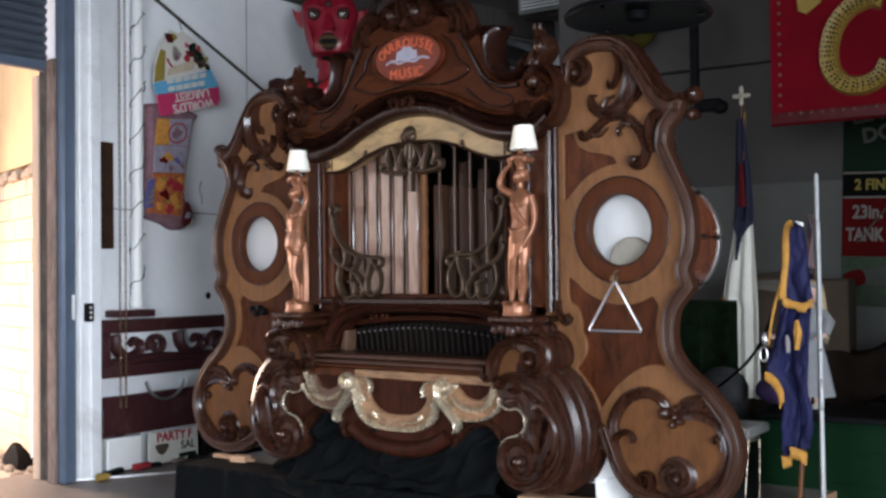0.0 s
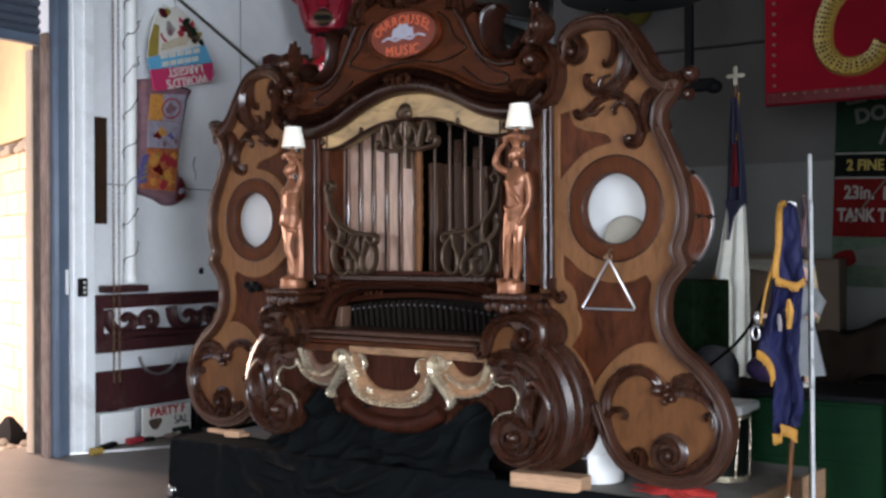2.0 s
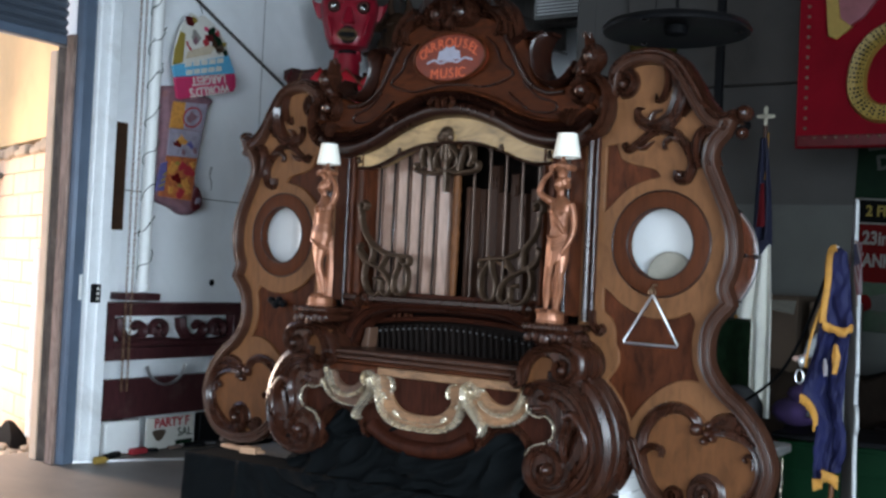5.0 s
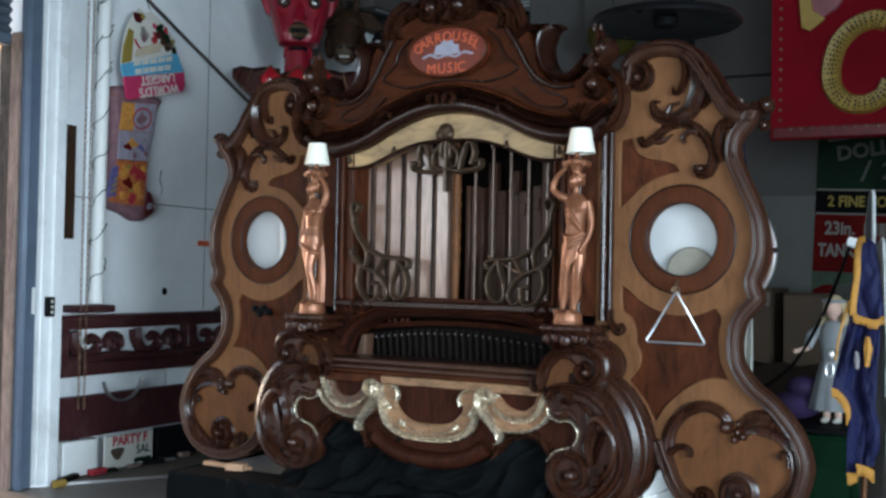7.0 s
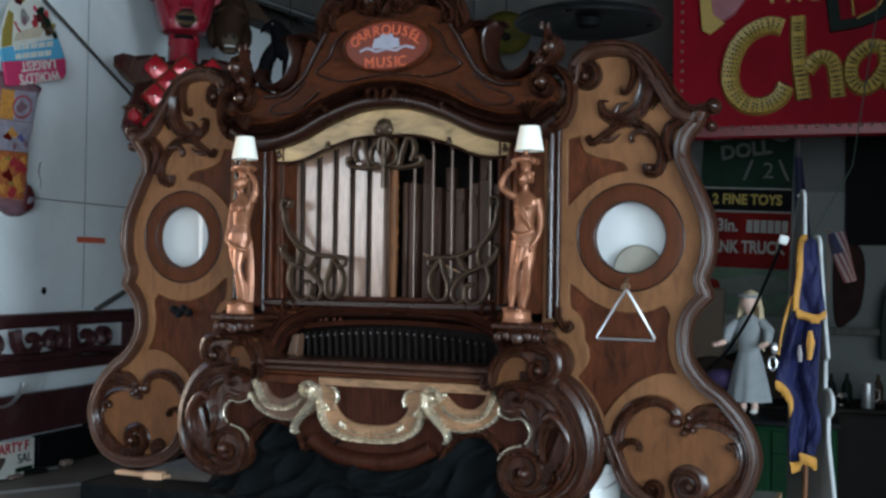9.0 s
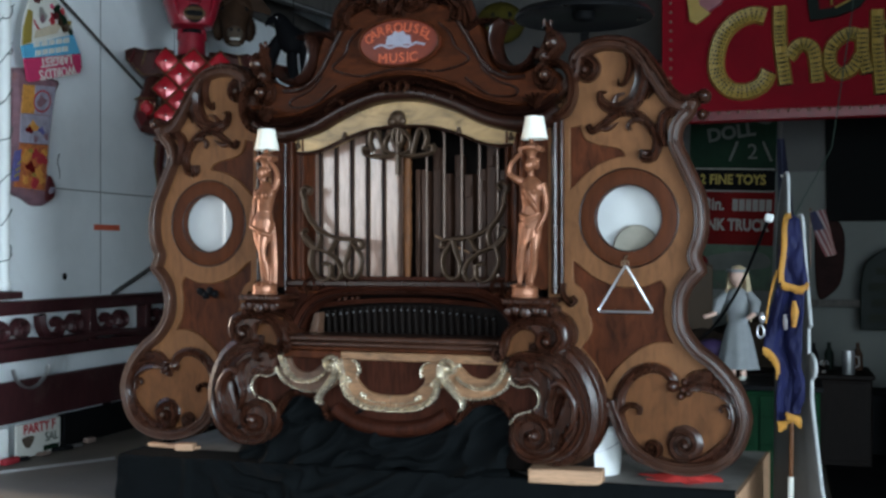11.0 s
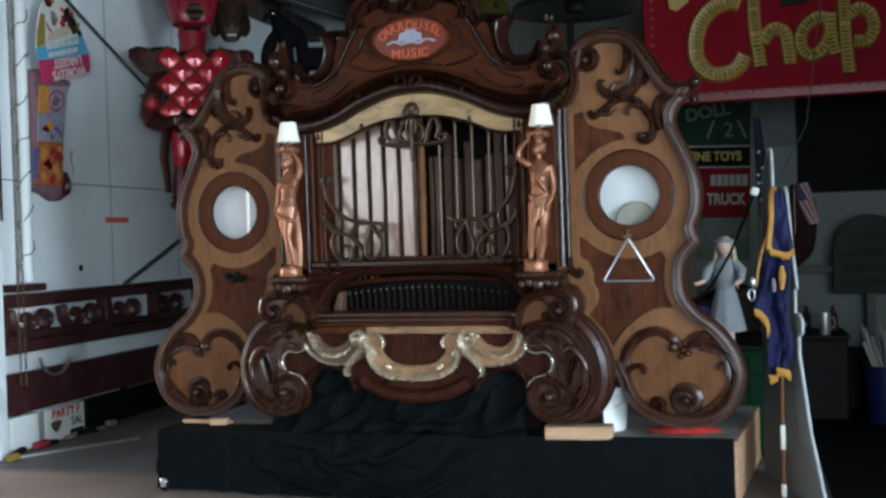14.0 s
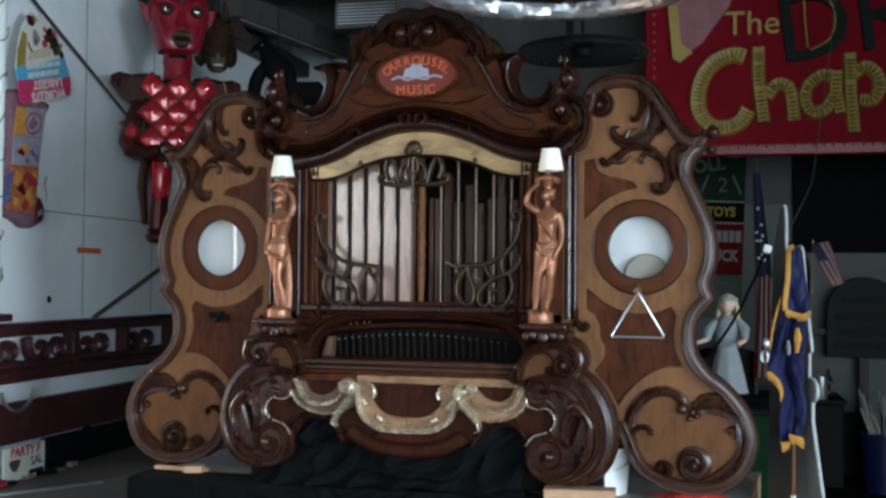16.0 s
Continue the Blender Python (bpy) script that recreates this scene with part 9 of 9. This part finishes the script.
# things at the far side
blk = thing("black_cabinet", "dark brown-black cabinet with bottles and a steel mug on top", "cabinet", pose(-1.46, 8.36, 0))
part("body", Shape().box(-0.46, 0.48, -0.28, 0.40, 0.0, 0.675, 0.012), W_BLACK, blk)
part("top", Shape().box(-0.48, 0.50, -0.30, 0.42, 0.676, 0.71, 0.006), W_BLACK, blk)
for x in (-0.22, 0.24):
    part("door", Shape().box(x - 0.215, x + 0.215, -0.292, -0.281, 0.05, 0.65, 0.006), W_BLACK, blk)
mg = thing("steel_mug", "dull steel mug on the black cabinet", "mug", pose(-1.15, 8.14, 0.71) @ Matrix.Scale(1.2, 4))
part("cup", Shape().lathe([(0.036, 0), (0.038, 0.004), (0.038, 0.15), (0.034, 0.15), (0.034, 0.01), (0.005, 0.008)], 20), STEEL, mg)
part("handle", Shape().tube([(0.037, 0, 0.12), (0.065, 0, 0.11), (0.065, 0, 0.06), (0.037, 0, 0.04)], 0.005, 6), STEEL, mg)
solid("chrome_ball", Shape().lathe([(0.015, 0), (0.02, 0.01), (0.012, 0.03), (0.03, 0.045), (0.042, 0.075), (0.03, 0.105), (0.008, 0.115)], 18), CHROME, "small bright chrome ball knob on the cabinet", "knob", pose(-1.33, 8.12, 0.71))
for i, (x, y) in enumerate(((-1.40, 8.4), (-1.28, 8.5), (-1.06, 8.5))):
    solid("bottle", Shape().lathe([(0.035, 0), (0.038, 0.01), (0.038, 0.13), (0.014, 0.18), (0.014, 0.22)], 14), (BLACK_BOX, BLACK_GREEN, BROWN_MASK)[i], "small dark bottle on the black cabinet", "bottle", pose(x, y, 0.71), group="bottles on the cabinet")
bb = thing("blue_bin", "dark blue plastic bin stuffed with pale brushes", "bin", pose(-0.67, 8.0, 0) @ Matrix.Diagonal((1, 1, 0.82, 1)))
part("bin", Shape().lathe([(0.16, 0), (0.17, 0.01), (0.20, 0.55), (0.212, 0.56), (0.212, 0.58), (0.195, 0.58), (0.165, 0.02), (0.01, 0.02)], 24), BLUE_PLASTIC, bb)
random.seed(31)
for i in range(40):
    a, r = random.uniform(0, math.tau), random.uniform(0.02, 0.15)
    x, y = r * math.cos(a), r * math.sin(a)
    k = random.uniform(1.3, 2.0)
    h = random.uniform(0.7, 0.98)
    part("brush", Shape().tube([(x * 0.5, y * 0.5, 0.1), (x, y, 0.58), (x * k, y * k, h)], [0.008, 0.012, random.uniform(0.006, 0.02)], 6), CAST_GREY if i % 3 else BEATER, bb)
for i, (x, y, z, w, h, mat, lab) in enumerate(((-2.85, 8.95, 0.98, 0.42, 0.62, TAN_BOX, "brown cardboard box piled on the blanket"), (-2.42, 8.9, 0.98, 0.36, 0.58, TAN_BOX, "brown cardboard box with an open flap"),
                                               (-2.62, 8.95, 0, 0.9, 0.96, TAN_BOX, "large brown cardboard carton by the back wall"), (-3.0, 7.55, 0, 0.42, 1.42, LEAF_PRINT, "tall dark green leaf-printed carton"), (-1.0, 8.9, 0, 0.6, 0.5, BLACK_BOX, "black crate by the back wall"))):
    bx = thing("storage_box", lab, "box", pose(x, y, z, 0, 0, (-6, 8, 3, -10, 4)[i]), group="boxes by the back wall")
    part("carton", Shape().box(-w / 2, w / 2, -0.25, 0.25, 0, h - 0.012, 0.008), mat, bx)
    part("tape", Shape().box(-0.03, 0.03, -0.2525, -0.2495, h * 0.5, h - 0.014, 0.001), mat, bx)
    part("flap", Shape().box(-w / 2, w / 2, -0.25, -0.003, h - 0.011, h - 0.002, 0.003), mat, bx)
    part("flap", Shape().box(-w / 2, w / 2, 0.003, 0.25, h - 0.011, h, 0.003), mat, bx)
def flap(u, v):
    return -0.17 + 0.34 * u, -0.26 - 0.16 * v, 0.575 - 0.10 * v * (0.4 + 0.6 * u)


solid("carton_flap", cloth_sheet(flap, 6, 6, 0.006), BEATER, "pale open flap of a cardboard box", "flap", pose(-2.88, 8.9, 0.98, 0, 0, 8), smooth=30)
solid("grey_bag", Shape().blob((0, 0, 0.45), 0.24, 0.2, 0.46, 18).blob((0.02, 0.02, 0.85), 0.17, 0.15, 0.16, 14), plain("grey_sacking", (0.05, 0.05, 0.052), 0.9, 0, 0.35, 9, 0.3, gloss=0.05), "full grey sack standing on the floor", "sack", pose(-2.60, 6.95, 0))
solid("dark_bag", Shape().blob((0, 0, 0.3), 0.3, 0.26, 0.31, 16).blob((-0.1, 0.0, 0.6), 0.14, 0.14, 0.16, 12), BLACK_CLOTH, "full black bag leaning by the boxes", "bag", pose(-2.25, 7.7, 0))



def heap(u, v):
    # a blanket thrown over stacked boxes
    x = -3.35 + u * 1.72
    n1, n2 = noise.noise((x * 2.2, v * 2.0, 3.7)), noise.noise((x * 5.5, v * 5.0, 9.1))
    top = 0.99 + 0.10 * math.exp(-((x + 1.85) / 0.2) ** 2) + 0.03 * n1
    t = max(0.0, (v - 0.3) / 0.7)
    z = top * (1 - t) + 0.012 + (0.05 * n2 if v < 0.95 else 0.0)
    y = (9.22 - 0.66 * v / 0.3) if v < 0.3 else 8.56 - 0.16 * t + 0.05 * n1 + 0.05 * n2
    return x, y, max(0.012, z)


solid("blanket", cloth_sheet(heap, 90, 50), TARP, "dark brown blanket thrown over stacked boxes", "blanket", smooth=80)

# black sheet added to turn this stretch of floor near-black
solid("floor_mat", Shape().box(-1.32, 0.50, 4.9, 9.55, 0.001, 0.010, 0.003), BLACK_BOX, "thin black sheet added to darken the concrete floor", "mat")

# ---- overhead ----
dk = thing("dark_disc", "wide black dish-shaped lamp hung under the ceiling", "hanging dish", pose(-2.93, 6.5, 3.27))
part("dish", Shape().lathe([(0.02, 0.10), (0.30, 0.075), (0.45, 0.035), (0.475, 0.0), (0.465, -0.015), (0.42, 0.0), (0.25, 0.03), (0.02, 0.04)], 48), plain("black_gloss", (0.010, 0.010, 0.011), 0.32, 0, 0.3, 5, 0.1, None, 0.5, 30, 0.1), dk)
part("hub", Shape().lathe([(0.03, -0.03), (0.07, -0.02), (0.08, 0.03), (0.03, 0.05)], 20), BLACK_BOX, dk)
part("rod", Shape().tube([(0, 0, 0.08), (0, 0, 1.71)], 0.012, 8), BLACK_BOX, dk)
for k in range(3):
    a = math.tau * k / 3 + 0.4
    part("clip", Shape().blob((0.40 * math.cos(a), 0.40 * math.sin(a), -0.005), 0.03, 0.015, 0.012, 8), CHROME, dk)
cd = thing("silver_hoop", "big silver tinsel hoop with a mirrored dish hung overhead", "hanging hoop", pose(-2.84, 4.28, 3.20))
hoop = Shape()
random.seed(2)
rings = []
for i in range(160):
    t = math.tau * i / 160
    ring_ = []
    for j in range(12):
        q = math.tau * j / 12
        r = 0.045 + random.uniform(-0.008, 0.009)
        R = 0.725 + r * math.cos(q)
        ring_.append((R * math.cos(t), R * math.sin(t), r * 0.9 * math.sin(q)))
    rings.append(ring_)
hoop.loft(rings, loop=True)
part("tinsel_hoop", hoop, plain("silver_tinsel", (0.6, 0.6, 0.6), 0.3, 0.9, 0.3, 40, 0.3), cd, smooth=25)
part("mirror_dish", Shape().lathe([(0.69, 0.02), (0.52, 0.09), (0.3, 0.14), (0.02, 0.16)], 48, caps=False), CHROME, cd)
for k in range(3):
    a = math.tau * k / 3
    part("cable", Shape().tube([(0.72 * math.cos(a), 0.72 * math.sin(a), 0.02), (0.05 * math.cos(a), 0.05 * math.sin(a), 1.79)], 0.004, 5), WIRE, cd)
solid("iron_bracket", Shape().box(-0.03, 0.03, -0.03, 0.03, -0.42, 1.55, 0.006).box(-0.06, 0.22, -0.035, 0.035, -0.56, -0.46, 0.02).box(-0.035, 0.04, -0.03, 0.03, -0.6, -0.40, 0.01).blob((0.2, 0, -0.53), 0.07, 0.05, 0.055, 10), BLACK_BOX, "black iron hanging bracket by the organ's wing", "bracket", pose(-3.22, 8.2, 3.43))
ym = Shape().loft([[(r * 1.15 * math.cos(a), -d, r * math.sin(a)) for a in [math.tau * j / 24 for j in range(24)]] for r, d in ((0.20, 0.0), (0.195, 0.04), (0.15, 0.09), (0.08, 0.12), (0.02, 0.13))])
for x in (-0.07, 0.08):
    ym.blob((x, -0.10, 0.05), 0.03, 0.025, 0.04, 10, 1)
ym.blob((0.0, -0.13, -0.06), 0.05, 0.04, 0.04, 10, 1).tube([(0, 0.0, 0.19), (0, 0.0, 0.98)], 0.005, 5, mi=1)
solid("yellow_mask", ym, [plain("mottled_yellow_paint", (0.06, 0.048, 0.008), 0.7, 0, 0.6, 9, 0.2, (0.008, 0.008, 0.004), 0.48, gloss=0.08), BLACK_BOX], "mottled yellow and black animal mask hung high by the back wall", "mask", pose(-4.21, 9.25, 3.86, 0, 0, 15))
solid("ceiling_cable", Shape().tube([(-1.0, 7.6, 4.99), (-1.15, 7.5, 3.4), (-1.3, 7.3, 2.4), (-1.62, 6.6, 1.79)], 0.005, 6), WIRE, "thin slack cable hanging from the ceiling", "cable")

# ---- blocks of the yard wall ----
block = dress(Shape().box(0, 0.392, 0, 0.022, 0, 0.192, 0.006).mesh("block", 30), BLOCK)
half_block = dress(Shape().box(0, 0.192, 0, 0.022, 0, 0.192, 0.006).mesh("block", 30), BLOCK)
random.seed(14)
for course in range(13):
    z = -0.01 + course * 0.2
    x = -13.1 + (0.2 if course % 2 else 0.0)
    if course % 2:
        part("block", half_block, None, yard, m=Matrix.Translation((-13.1, 5.998 + random.uniform(-0.003, 0.003), z)))
    while x < -8.3:
        part("block", block, None, yard, m=Matrix.Translation((x, 5.998 + random.uniform(-0.003, 0.003), z)))
        x += 0.4
